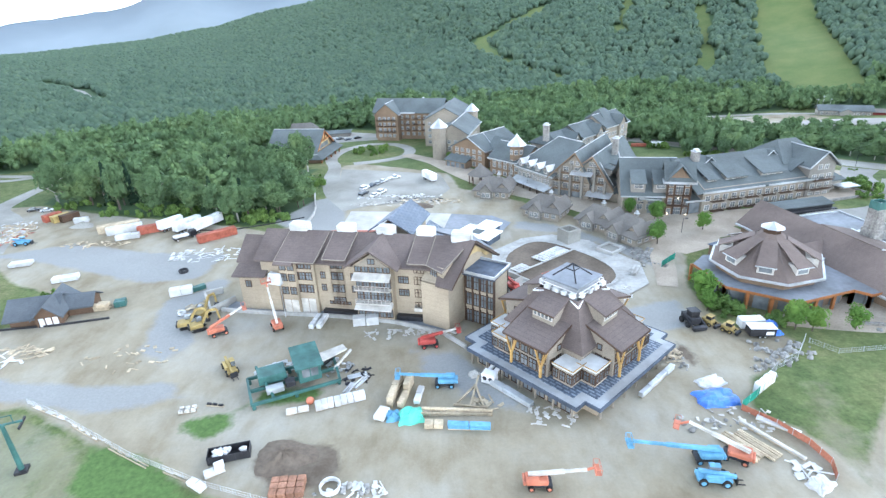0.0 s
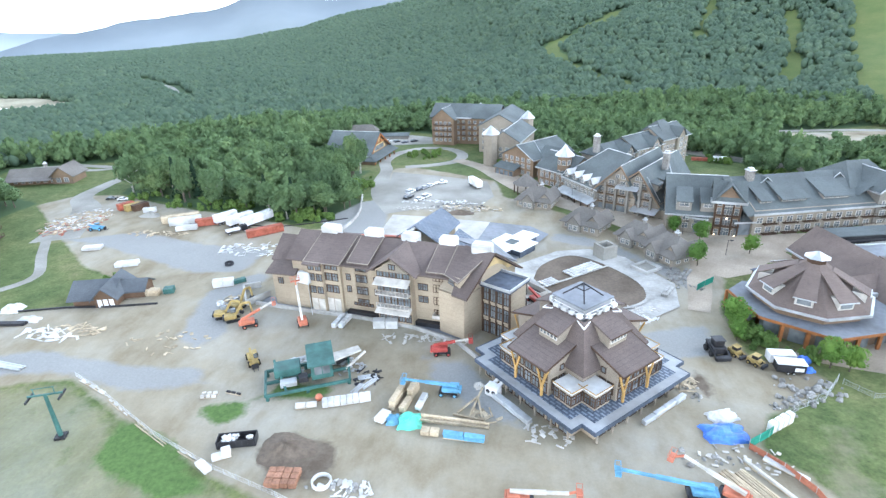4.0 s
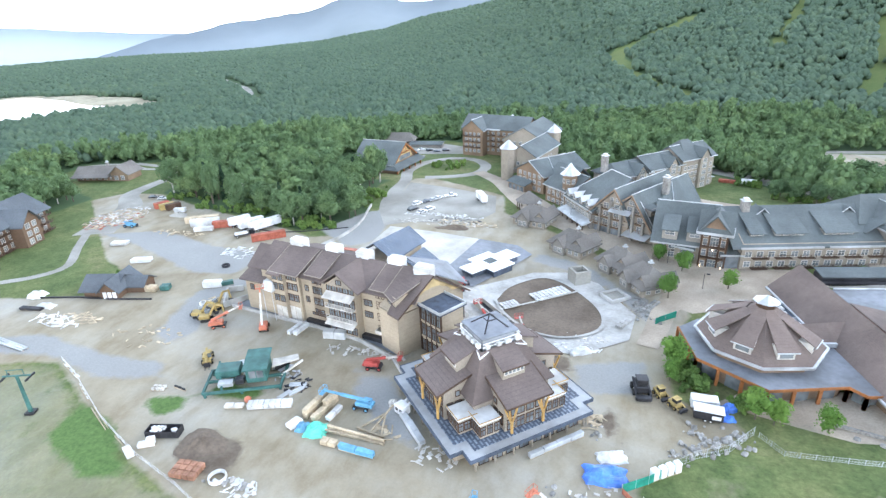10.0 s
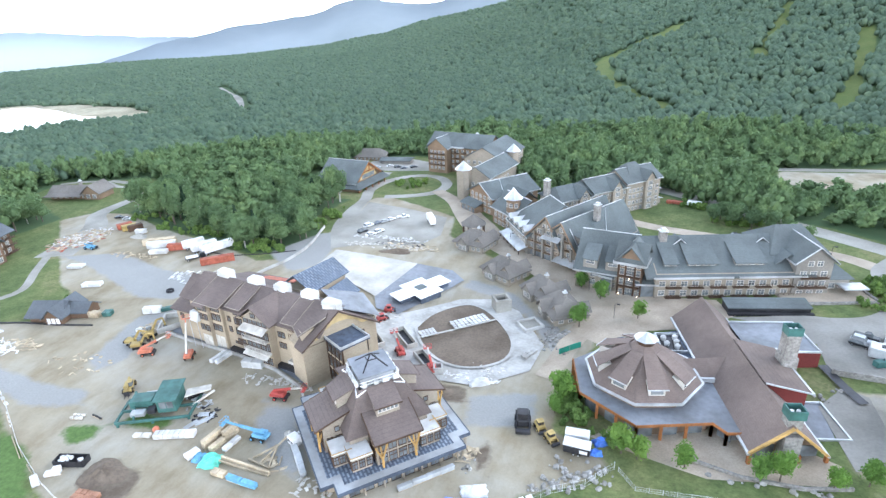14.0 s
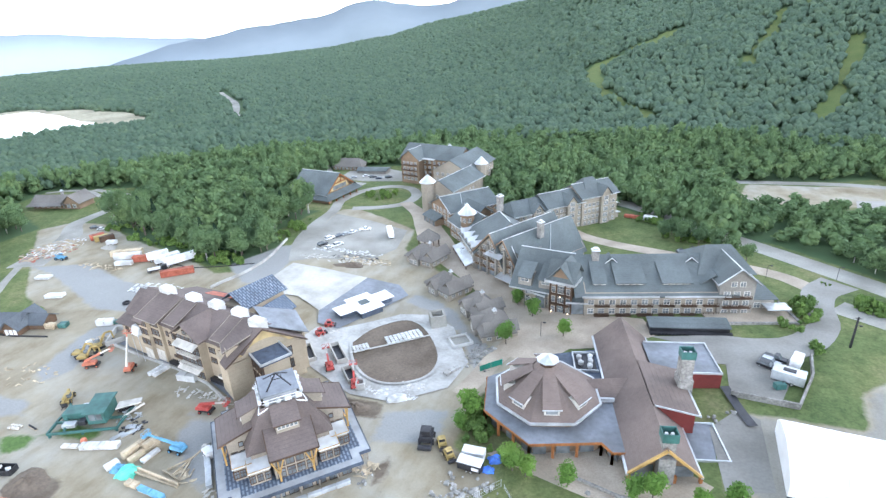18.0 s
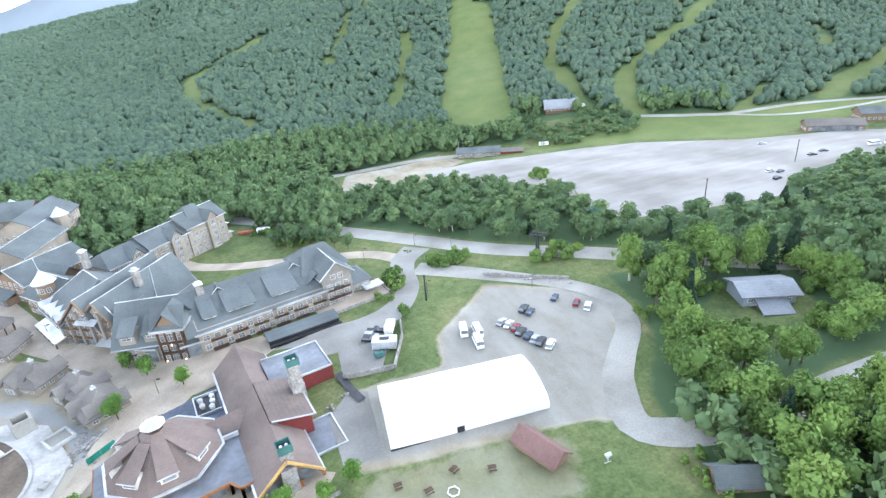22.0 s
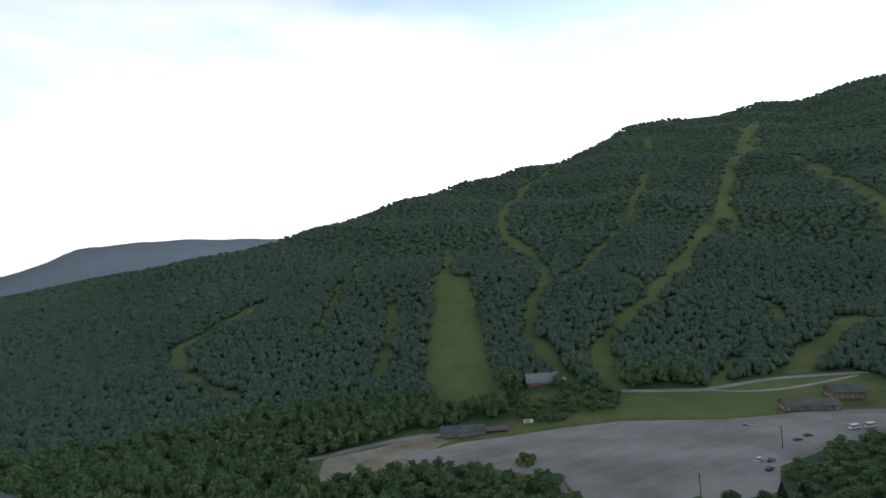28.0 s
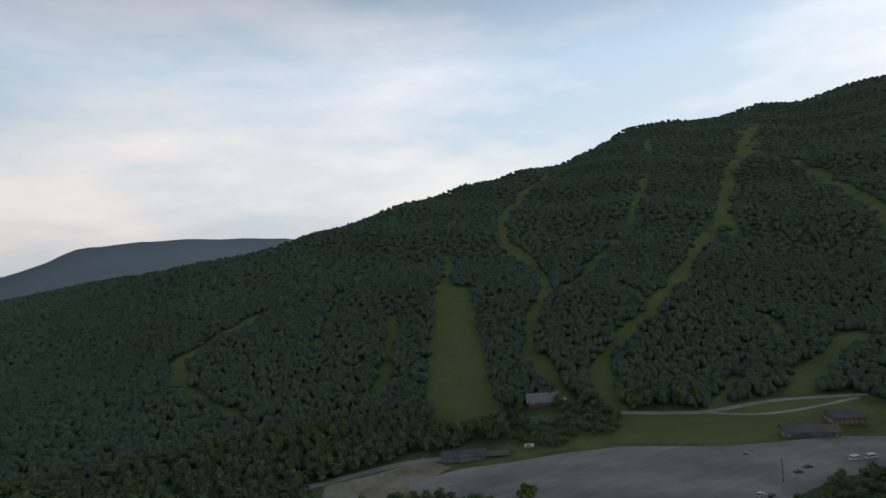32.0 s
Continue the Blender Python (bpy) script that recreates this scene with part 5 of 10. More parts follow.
            part("rail_wrap", bevelled(Mesh().box(4.05, y, 15.9, 4.75, y + rnd.uniform(0.8, 1.6), 16.6 + rnd.uniform(0, 0.5)).data("rail_wrap", M_WHITE), 0.08), M_WHITE, t, "white sheet hung on the rail", at=pose(0, 0, 0, 0, 0, rz))


# -- the octagonal lodge with its long gabled wing --
def ski_lodge():
    t = thing("octagonal_lodge", "octagonal lodge with tan-brown shingle roofs and orange timber posts", "building", 80.5, 116.8, -0.5, 0)
    R = M_ROOF_TAN
    a0 = radians(-98)
    def ring(r, z=None, k0=0, off=0.0):
        return [(r * math.cos(a0 + k * math.pi / 4 + off), r * math.sin(a0 + k * math.pi / 4 + off)) + (() if z is None else (z,)) for k in range(8)]
    part("wall", Mesh().prism(ring(11.2), -3, 5.6), M_SIDING_BROWN, t)
    lo, hi = ring(12.9, 5.6), ring(2.0, 13.4)
    for k in range(8):
        j = (k + 1) % 8
        part("roof", Mesh().slab([lo[k], lo[j], hi[j], hi[k]], 0.3), R, t)
        part("gutter", Mesh().beam(lo[k], lo[j], 0.5, 0.45), M_METAL, t, "pale metal gutter")
        am = a0 + (k + 0.5) * math.pi / 4
        if k in (0, 1, 5, 6, 7, 4):
            m = pose(0, 0, 0, 0, 0, math.degrees(am))
            d = part("dormer", Mesh().box(6.2, -1.75, 6.2, 10.4, 1.75, 8.9), M_TRIM, t, "low wedge dormer with white-trimmed front", at=m)
            part("dormer_roof", Mesh().slab([(11.0, -2.15, 8.7), (11.0, 2.15, 8.7), (3.4, 1.5, 12.5), (3.4, -1.5, 12.5)], 0.25), R, d)
            part("drip_edge", Mesh().beam((11.02, -2.2, 8.6), (11.02, 2.2, 8.6), 0.22), M_METAL, d)
            part("pane", Mesh().box(10.38, -1.3, 7.1, 10.45, 1.3, 8.3), M_GLASS, d)
    part("cupola", Mesh().prism(ring(1.9), 12.6, 14.6), M_TIMBER_DARK, t)
    c = Mesh()
    c.add(ring(2.7, 14.6) + [(0, 0, 16.0)], [(k, (k + 1) % 8, 8) for k in range(8)] + [tuple(range(8))[::-1]])
    part("cupola_roof", c, M_METAL, t, "pale metal cupola roof")
    # flat skirt roof round the west and south, on timber posts
    skirt = [(-15.8, 4.0), (-13.4, -8.6), (-1.3, -17.0), (13.7, -12.2), (16.1, -14.6), (20.0, -13.6), (16.0, 6.0), (11.0, 8.0), (-11, 9)]
    part("skirt_roof", Mesh().prism(skirt, 3.3, 3.6), M_MEMBRANE_LIGHT, t, "grey-blue flat skirt roof")
    part("skirt_wall", Mesh().prism([(-13.8, 4.0), (-11.6, -7.4), (-1.2, -14.8), (13.0, -10.2), (15.6, -6), (12, 6), (-11, 8)], -3, 3.3), M_SIDING_BROWN, t)
    edges = list(zip(skirt, skirt[1:]))
    for (x0, y0), (x1, y1) in edges[:5]:
        n = max(1, int(math.hypot(x1 - x0, y1 - y0) / 4))
        part("fascia", Mesh().beam((x0, y0, 3.4), (x1, y1, 3.4), 0.2, 0.6), M_TIMBER, t)
        for k in range(n + 1):
            x, y = x0 + (x1 - x0) * k / n, y0 + (y1 - y0) * k / n
            part("post", Mesh().box(x - 0.3, y + 0.1, -3, x + 0.3, y + 0.7, 3.3), M_TIMBER, t, "orange timber post")
            if k < n:
                xm, ym = x0 + (x1 - x0) * (k + 0.5) / n, y0 + (y1 - y0) * (k + 0.5) / n
                ang = math.degrees(math.atan2(y1 - y0, x1 - x0))
                s = pose(xm, ym, 0, 0, 0, ang) @ pose(0, 1.7, 0)
                part("pane", Mesh().box(-1.5, -0.05, -1.2, 1.5, 0.3, 2.6), M_GLASS, t, at=s)
    # the gabled wing
    w = thing("gabled_lodge", "long gabled timber lodge with tan-brown shingle roof and stone chimney", "building", 106.7, 99.6, -2.1, 101.7)
    part("wall", gable_walls(1.5, 50, -6.2, 6.2, -3, 5.6, 10.8, 0), M_SIDING_BROWN, w)
    part("roof", gable_roof(0.4, 50.5, -6.4, 6.4, 5.5, 11.3, 0.9, 0.35, 0), R, w)
    for y, s in ((7.25, 1), (-7.25, -1)):
        part("gutter", Mesh().box(-0.6, y - 0.2, 4.4, 51.2, y + 0.35, 4.85), M_METAL, w, "broad pale metal gutter")
    part("roof", Mesh().slab([(13.2, -0.3, 11.45), (30.2, -0.3, 11.45), (30.2, -10.2, 8.9), (13.2, -10.2, 8.9)], 0.3), R, w)
    part("wall", Mesh().add([(x, y, z) for x in (13.9, 30) for y, z in ((-9.6, -3), (-1.0, -3), (-1.0, 10.9), (-9.6, 8.7))], [(0, 1, 2, 3), (7, 6, 5, 4), (0, 4, 5, 1), (1, 5, 6, 2), (2, 6, 7, 3), (3, 7, 4, 0)]), M_SIDING_RED, w)
    part("gutter", Mesh().box(13.0, -10.6, 8.5, 30.3, -10.2, 8.95), M_METAL, w)
    part("fascia", Mesh().beam((13.1, -10.2, 8.8), (13.1, -0.5, 11.25), 0.2, 0.35), M_METAL, w, "pale metal roof edge")
    # joining roof towards the octagon
    part("roof", gable_roof(0, 15, 0, 9.0, 5.0, 9.0, 0.3, 0.3), R, w, at=pose(30.5, 2.0, 0, 0, 0, 96))
    part("gutter", Mesh().box(20.6, 6.4, 5.6, 21.2, 11.0, 6.6), M_METAL, w, "pale metal valley gutter")
    # red flat-roofed block
    part("wall", Mesh().box(30.3, -20.8, -3, 44, -6.4, 7.6), M_SIDING_RED, w, "barn-red boarded block")
    part("flat_roof", Mesh().box(30.5, -20.6, 7.6, 43.8, -4.6, 7.75), M_MEMBRANE_LIGHT, w)
    part("parapet", Mesh().box(30.2, -20.9, 7.6, 30.5, -6, 8.1).box(30.5, -20.9, 7.6, 44, -20.6, 8.1).box(43.8, -20.6, 7.6, 44.1, -5, 8.1), M_METAL, w)
    part("flat_roof", Mesh().box(5.6, -14.8, 3.2, 17, -7.4, 3.35), M_MEMBRANE_LIGHT, w)
    part("wall", Mesh().box(5.8, -14.6, -3, 17, -7, 3.2), M_STONE, w)
    part("parapet", Mesh().box(5.4, -15.0, 3.2, 5.75, -7.3, 3.75).box(5.75, -15.0, 3.2, 17.2, -14.65, 3.75).box(17, -14.65, 3.2, 17.3, -7.3, 3.75), M_METAL, w)
    part("chimney", Mesh().box(22.0, -11.2, 3, 25.8, -8.0, 11.5).box(22.4, -10.9, 11.5, 25.5, -8.2, 16.9), M_STONE, w, "grey fieldstone chimney")
    part("chimney", Mesh().box(-0.9, -1.6, -3, 1.7, 1.6, 9.2).box(0.5, -1.7, 9.2, 3.0, 0.9, 12.4), M_STONE, w, "grey fieldstone chimney in the gable")
    for x, y, z in ((24.0, -9.6, 17.3), (1.75, -0.45, 12.8)):
        h = part("vent_box", Mesh().box(-1.2, -1.6, -0.5, 1.2, -1.4, 1.5).box(-1.2, 1.4, -0.5, 1.2, 1.6, 1.5).box(-1.4, -1.6, -0.5, -1.2, 1.6, 1.5).box(1.2, -1.6, -0.5, 1.4, 1.6, 1.5), M_GREEN_STEEL, w, "green open-topped vent screen", at=pose(x, y, z))
        for k in (-0.6, 0.6):
            part("fan", Mesh().tube((0, k, -0.4), (0, k, 0.9), 0.42, 0.36, 10), M_WHITE, h)
    # glazed gable end with timber frame
    for y in (-4.0, 4.0):
        part("pane", Mesh().box(1.35, y - 2.1, -2.4, 1.5, y + 2.1, 5.6), M_GLASS, w)
    for y in (-7.0, -2.0, 2.0, 7.0):
        part("post", Mesh().box(-0.6, y - 0.3, -3, 0.1, y + 0.3, 4.6), M_TIMBER, w, "orange timber post")
    part("truss", Mesh().beam((-0.3, -7.4, 4.5), (-0.3, 0, 11.0), 0.5).beam((-0.3, 7.4, 4.5), (-0.3, 0, 11.0), 0.5), M_TIMBER_RAW, w, "honey-coloured gable rafters")
    # flat roof behind the octagon with a sunken plant deck
    part("flat_roof", Mesh().prism([(31, 7.2), (45, 7.2), (41, 24), (31, 21)], 4.1, 4.3), M_MEMBRANE, w)
    part("wall", Mesh().prism([(31.5, 7.0), (44.6, 7.0), (40.7, 23.6), (31.5, 20.6)], -3, 4.1), M_SIDING_BROWN, w)
    d = part("plant_deck", Mesh().box(34.5, 8.2, 4.3, 42.4, 13.8, 4.36), M_METAL_DARK, w)
    part("parapet", Mesh().box(34.2, 7.9, 4.3, 34.5, 14.1, 5.0).box(42.4, 7.9, 4.3, 42.7, 14.1, 5.0).box(34.5, 13.8, 4.3, 42.4, 14.1, 5.0), M_METAL, w)
    for x, y in ((36.2, 10.0), (38.4, 9.6), (40.6, 9.4), (37.6, 12.2), (40.2, 12.4)):
        part("vent_dome", Mesh().tube((x, y, 4.36), (x, y, 5.3), 0.6, 0.75, 12).tube((x, y, 5.3), (x, y, 5.7), 0.75, 0.35, 12), M_WHITE, d, smooth=False)


# -- the hotel --
def hotel():
    t = thing("hotel", "large shingled hotel with slate-grey roofs, gables and balconies", "building", 85.4, 163.5, 0.4, 14.5)
    W_, R = M_SIDING_TAUPE, M_ROOF_SLATE
    # long wing
    part("wall", gable_walls(0, 44, 0, 28, -3, 8.0, 14.7, 14), W_, t)
    part("roof", gable_roof(-2, 45, 0, 28, 7.8, 15.0, 1.2, 0.4, 14), R, t)
    part("gutter", Mesh().box(-1, -1.45, 6.8, 22.4, -1.1, 7.35).box(24, -1.45, 6.8, 43.6, -1.1, 7.35), M_METAL, t, "pale metal gutter")
    for k, (z, n) in enumerate(((0.8, 13), (3.9, 13))):
        for i in range(n):
            window(t, pose(2 + i * 3.3, -0.01, z), 1.7, 1.6, M_TRIM, 1)
    for i in range(6):
        balcony(t, pose(5.3 + i * 6.6, 0, 0.6), 4.6)
        balcony(t, pose(5.3 + i * 6.6, 0, 3.7), 4.6, 1.3)
    for x0 in (2.6, 9.7, 23.7):
        w = 4.5 if x0 < 5 else 9.4
        d = part("dormer", Mesh().box(x0 + 0.4, 2.9, 7.6, x0 + w - 0.4, 10, 10.6), M_SIDING_GREY, t, "long shed dormer")
        part("dormer_roof", Mesh().slab([(x0, 1.7, 10.4), (x0 + w, 1.7, 10.4), (x0 + w, 11.2, 13.8), (x0, 11.2, 13.8)], 0.25), R, d)
        for i in range(int(w / 2.2)):
            window(d, pose(x0 + 1.4 + i * 2.1, 2.89, 9.5), 1.2, 0.85, M_TRIM, 1)
    for x0 in (8.0, 33.0):
        part("roof_vent", gable_roof(0, 5, 0, 4, 12.8, 14.9, 0.2, 0.2), R, t, at=pose(x0 + 4, 11.0, 0, 0, 0, 90))
        part("ridge_flashing", Mesh().beam((x0 + 2, 10.6, 15.0), (x0 - 0.4, 10.6, 12.9), 0.22).beam((x0 + 2, 10.6, 15.0), (x0 + 4.4, 10.6, 12.9), 0.22), M_METAL, t)
    chimney(t, pose(5.0, 12.5, 12.5), 2.2, 4.6, M_STONE)
    # end pavilion
    m = pose(40.2, -0.6, 0)
    block(t, m, 10.4, 15, -3, 12.0, 16.2, M_SIDING_GREY, R, 1.0, cross=True, edge=M_METAL,
          rows=[("f", 0.8, 9.6, 3, z, 1.7, 1.6) for z in (0.6, 3.7, 6.8)] + [("f", 2.6, 7.8, 2, 10.2, 1.5, 1.5)] + [("r", 2, 13, 4, z, 1.4, 1.5) for z in (0.8, 3.9, 7.0)])
    for z in (3.6, 6.7):
        balcony(t, m @ pose(5.2, 0, z), 8.0)
    block(t, pose(36.6, 7, 0), 16, 17, -3, 11.8, 17.4, M_SIDING_GREY, R, 1.0, hip=(5, 5))
    part("roof", gable_roof(0, 14, 0, 7.0, 10.2, 12.6, 0.7, 0.3), R, t, at=pose(43.4, 3.2, 0, 0, 0, 90))
    part("ridge_flashing", Mesh().beam((45.4, -1.65, 16.35), (39.1, -1.65, 11.2), 0.3).beam((45.4, -1.65, 16.35), (51.7, -1.65, 11.2), 0.3), M_METAL, t)
    block(t, pose(50.7, 2, 0), 7.5, 12, -3, 5.2, 7.6, M_SIDING_GREY, R, 0.8, hip=(0, 3), rows=[("f", 1, 7, 2, 1.6, 1.8, 1.6)])
    part("canopy", Mesh().box(54.5, -2.5, 2.8, 61.5, 2.0, 3.2), M_METAL, t, "pale canopy at the hotel's end door")
    part("terrace_wall", Mesh().box(38, -7.5, -3, 62, -6.9, 1.7).box(61.4, -6.9, -3, 62, 6, 1.7), M_STONE, t)
    part("terrace", Mesh().box(36, -6.9, -3, 61.4, 2.2, 1.2), M_PAVER, t)
    # corner tower
    m = pose(-10.3, 4.6, 0, 0, 0, -27.5) @ Matrix.Diagonal((0.84, 0.88, 1.14, 1))
    part("wall", Mesh().box(0, 0, -3, 8.6, 9, 10.2), M_SIDING_BROWN, t, "warm brown timber-framed tower", at=m)
    part("roof", gable_roof(-0.5, 9.1, -0.5, 9.5, 10.2, 14.2, 1.0, 0.35), R, t, at=m)
    part("roof", gable_roof(-0.5, 9.5, -0.5, 9.1, 10.2, 14.2, 1.0, 0.35), R, t, at=m @ pose(8.6, 0, 0, 0, 0, 90))
    part("fascia", Mesh().box(-1.6, -1.8, 8.9, 10.2, -1.3, 9.5).box(-1.8, -1.3, 8.9, -1.3, 10.8, 9.5).box(9.9, -1.3, 8.9, 10.4, 10.8, 9.5), M_METAL, t, "pale metal eaves", at=m)
    part("gable_panel", Mesh().add([(x, y, z) for y in (-0.2, 0.0) for x, z in ((0.6, 10.1), (8.0, 10.1), (4.3, 13.4))], [(0, 1, 2), (5, 4, 3), (0, 3, 4, 1), (1, 4, 5, 2), (2, 5, 3, 0)]), M_SIDING_BROWN, t, at=m)
    for x in (0.0, 2.6, 5.8, 8.3):
        part("post", Mesh().box(x, -0.5, -3, x + 0.5, 0.0, 9.6), M_TIMBER_DARK, t, at=m)
    for z in (-0.6, 2.6, 5.6, 8.0):
        window(t, m @ pose(4.45, -0.01, z), 2.6, 2.2 if z < 7 else 1.5, M_TRIM, 2)
        for x in (1.5, 7.3):
            window(t, m @ pose(x, -0.01, z), 1.3, 1.7 if z < 7 else 1.3, M_TRIM, 0)
    for z in (2.4, 5.4):
        balcony(t, m @ pose(4.3, 0, z), 7.6, 1.4)
    for x, z in ((4.3, 4.4), (1.0, -0.4), (7.7, -0.4)):
        part("wall_lamp", bevelled(Mesh().box(x - 0.16, -0.95, z, x + 0.16, -0.6, z + 0.42).data("wall_lamp", M_LAMP), 0.05), M_LAMP, t, "small lit wall lantern", at=m)
    # low glazed links on both sides of the tower
    for x0, y0, ang in ((-5.2, 1.6, -6), (-16.2, 9.4, -38)):
        m = pose(x0, y0, 0, 0, 0, ang)
        part("wall", Mesh().box(0, 0, -3, 6.0, 6, 4.4), M_SIDING_GREY, t, at=m)
        part("pane", Mesh().box(0.5, -0.12, -0.8, 5.5, -0.02, 3.4), M_GLASS, t, at=m)
        part("roof", Mesh().slab([(-0.4, -1, 4.3), (6.4, -1, 4.3), (6.4, 6, 6.6), (-0.4, 6, 6.6)], 0.3), R, t, at=m)
        part("gutter", Mesh().box(-0.4, -1.3, 4.0, 6.4, -1.0, 4.5), M_METAL, t, at=m)
    # roofs between tower and the gabled front
    m = pose(-21.9, 11.2, 0, 0, 0, -24)
    block(t, m, 17, 22, -3, 6.0, 15.2, W_, R, 0.9, rows=[("f", 1, 16, 5, z, 1.6, 1.6) for z in (0.6, 3.4)], edge=M_METAL)
    for x0 in (2.0, 9.0):
        d = part("dormer", Mesh().box(x0 + 0.3, -0.6, 6.5, x0 + 4.7, 5, 9.8), M_SIDING_GREY, t, "shed dormer", at=m)
        part("dormer_roof", Mesh().slab([(x0, -1.4, 9.7), (x0 + 5, -1.4, 9.7), (x0 + 5, 5.4, 12.6), (x0, 5.4, 12.6)], 0.25), R, d)
        window(d, pose(x0 + 2.5, -0.61, 8.0), 2.6, 1.3, M_TRIM, 1)
    # the double-gabled front; its frame runs along the street
    g = thing("hotel_gables", "hotel front with twin timber gables, stacked balconies and slate roofs", "building", 41.6, 193.2, -1.2, -33)
    part("wall", gable_walls(0, 34, 0, 15.0, -3, 7.4, 16.4, 5.8), W_, g, at=pose(15.0, 0, 0, 0, 0, 90))
    part("roof", gable_roof(0, 34, 0, 15.0, 7.5, 17.1, 1.0, 0.4, 5.8), R, g, at=pose(15.0, 0, 0, 0, 0, 90))
    part("wall", gable_walls(0, 36, 0, 19.0, -3, 5.2, 15.6, 8.0), W_, g, at=pose(23.5, 1.0, 0, 0, 0, 90))
    part("roof", gable_roof(0, 36, 0, 19.0, 5.0, 16.2, 0.9, 0.4, 8.0), R, g, at=pose(23.5, 0.6, 0, 0, 0, 90))
    part("rafter", Mesh().beam((-1.0, -1.05, 6.6), (9.2, -1.05, 16.9), 0.45).beam((9.2, -1.05, 16.9), (12.6, -1.05, 12.2), 0.45), M_SIDING_BROWN, g)
    part("rafter", Mesh().beam((12.2, -0.35, 13.4), (15.5, -0.35, 16.0), 0.45).beam((15.5, -0.35, 16.0), (24.0, -0.35, 4.6), 0.45), M_SIDING_BROWN, g)
    for x, top in ((0.3, 7.2), (4.0, 10.4), (8.0, 12.6), (12.4, 11.0), (16.8, 12.6), (20.8, 7.6)):
        part("pier", Mesh().box(x - 0.4, -1.0, -3, x + 0.4, -0.05, top), M_SIDING_GREY, g, "pale shingled pier")
    for z, xs in ((3.4, (2.2, 6.0, 10.2, 14.6, 18.8)), (6.5, (2.6, 6.0, 10.2, 14.6, 18.8)), (9.6, (6.0, 10.2, 14.6, 17.4)), (12.4, (8.0, 10.2, 14.8, 16.2))):
        for x in xs:
            window(g, pose(x, -0.01 if x < 13 else 0.99, z), 1.9 if z < 12 else 1.2, 1.8 if z < 12 else 1.3, M_TRIM, 1)
            if z < 10:
                balcony(g, pose(x, 0.0 if x < 13 else 1.0, z - 0.2), 3.0, 1.3, M_SIDING_BROWN)
    for x in (2.2, 6.0, 10.2, 14.6, 18.8):
        part("pane", Mesh().box(x - 1.6, -0.12 if x < 13 else 0.86, -0.6, x + 1.6, -0.02 if x < 13 else 0.98, 2.4), M_GLASS, g)
    part("canopy", Mesh().slab([(8.4, -2.8, 9.6), (16.4, -2.8, 9.6), (16.4, -0.3, 10.5), (8.4, -0.3, 10.5)], 0.25), M_METAL, g, "pale metal balcony canopy")
    part("canopy", Mesh().slab([(14.6, -3.4, 2.6), (23.6, -3.4, 2.6), (23.6, 0.6, 3.6), (14.6, 0.6, 3.6)], 0.25), M_METAL, g, "pale metal entrance canopy")
    chimney(g, pose(18.5, 16.5, 13.5), 2.0, 6.0, M_STONE)
    # long slope down towards the tower, its porch and dormers, with pale flashing along the valleys
    part("roof", Mesh().slab([(23.6, 0.0, 5.0), (29.5, 0.0, 1.9), (31.5, 26, 1.9), (23.6, 36, 5.0)], 0.35), R, g)
    part("wall", Mesh().box(22.5, 0.6, -3, 30.6, 12, 3.4), W_, g)
    part("gutter", Mesh().box(31.45, -0.4, 2.9, 31.7, 14, 3.3), M_METAL, g)
    for x0, y0, z0 in ((18.2, 3.0, 9.0), (22.4, 6.4, 4.2), (18.2, 10.0, 9.0)):
        d = part("dormer", Mesh().box(x0, y0, z0, x0 + 3.2, y0 + 4.4, z0 + 2.5), M_SIDING_GREY, g, "small shed dormer")
        part("dormer_roof", Mesh().slab([(x0 - 2.0, y0 - 0.4, z0 + 3.6), (x0 + 3.9, y0 - 0.4, z0 + 2.3), (x0 + 3.9, y0 + 4.8, z0 + 2.3), (x0 - 2.0, y0 + 4.8, z0 + 3.6)], 0.25), R, d)
        window(d, pose(x0 + 3.21, y0 + 2.2, z0 + 0.7, 0, 0, 90), 2.4, 1.2, M_TRIM, 1)
    for a, b in (((9.2, -0.9, 17.2), (9.2, 33, 17.2)), ((15.5, -0.4, 16.3), (15.5, 36, 16.3)), ((24.2, 16.0, 4.6), (16.0, 25.0, 15.8)), ((17.4, 2.4, 13.8), (23.0, 2.4, 5.9))):
        part("ridge_flashing", Mesh().beam(a, b, 0.24), M_METAL, g, "pale metal flashing")
    # street wing running north-west, with small dormers
    m = pose(-17.6, 8.3, 0, 0, 0, -26)
    block(g, m, 21, 28, -3, 7.9, 18.0, M_SIDING_GREY, R, 0.9, hip=(9, 0), edge=M_METAL, rows=[("f", 0.6, 20.4, 8, z, 1.4, 1.6) for z in (0.6, 3.6, 6.0)])
    for x0 in (1.5, 6.5, 11.5, 16.5):
        d = part("dormer", gable_walls(0, 4, 0, 2.4, 7.6, 9.4, 10.6), M_SIDING_GREY, g, "small gabled dormer with a pale metal cap", at=m @ pose(x0 + 2.4, -0.6, 0, 0, 0, 90))
        part("dormer_roof", gable_roof(0, 4.5, 0, 2.4, 9.4, 10.8, 0.4, 0.2), M_METAL, d)
        window(d, pose(-0.01, 1.2, 8.0, 0, 0, -90), 1.2, 1.2, M_TRIM, 1)
    part("arcade", Mesh().slab([(0, -4.0, 2.2), (21, -4.0, 2.2), (21, 0, 3.4), (0, 0, 3.4)], 0.3), M_METAL, g, "pale arcade roof along the street", at=m)
    for k in range(6):
        part("post", Mesh().box(0.4 + k * 4.0, -3.8, -3, 0.7 + k * 4.0, -3.5, 2.3), M_TIMBER_DARK, g, at=m)
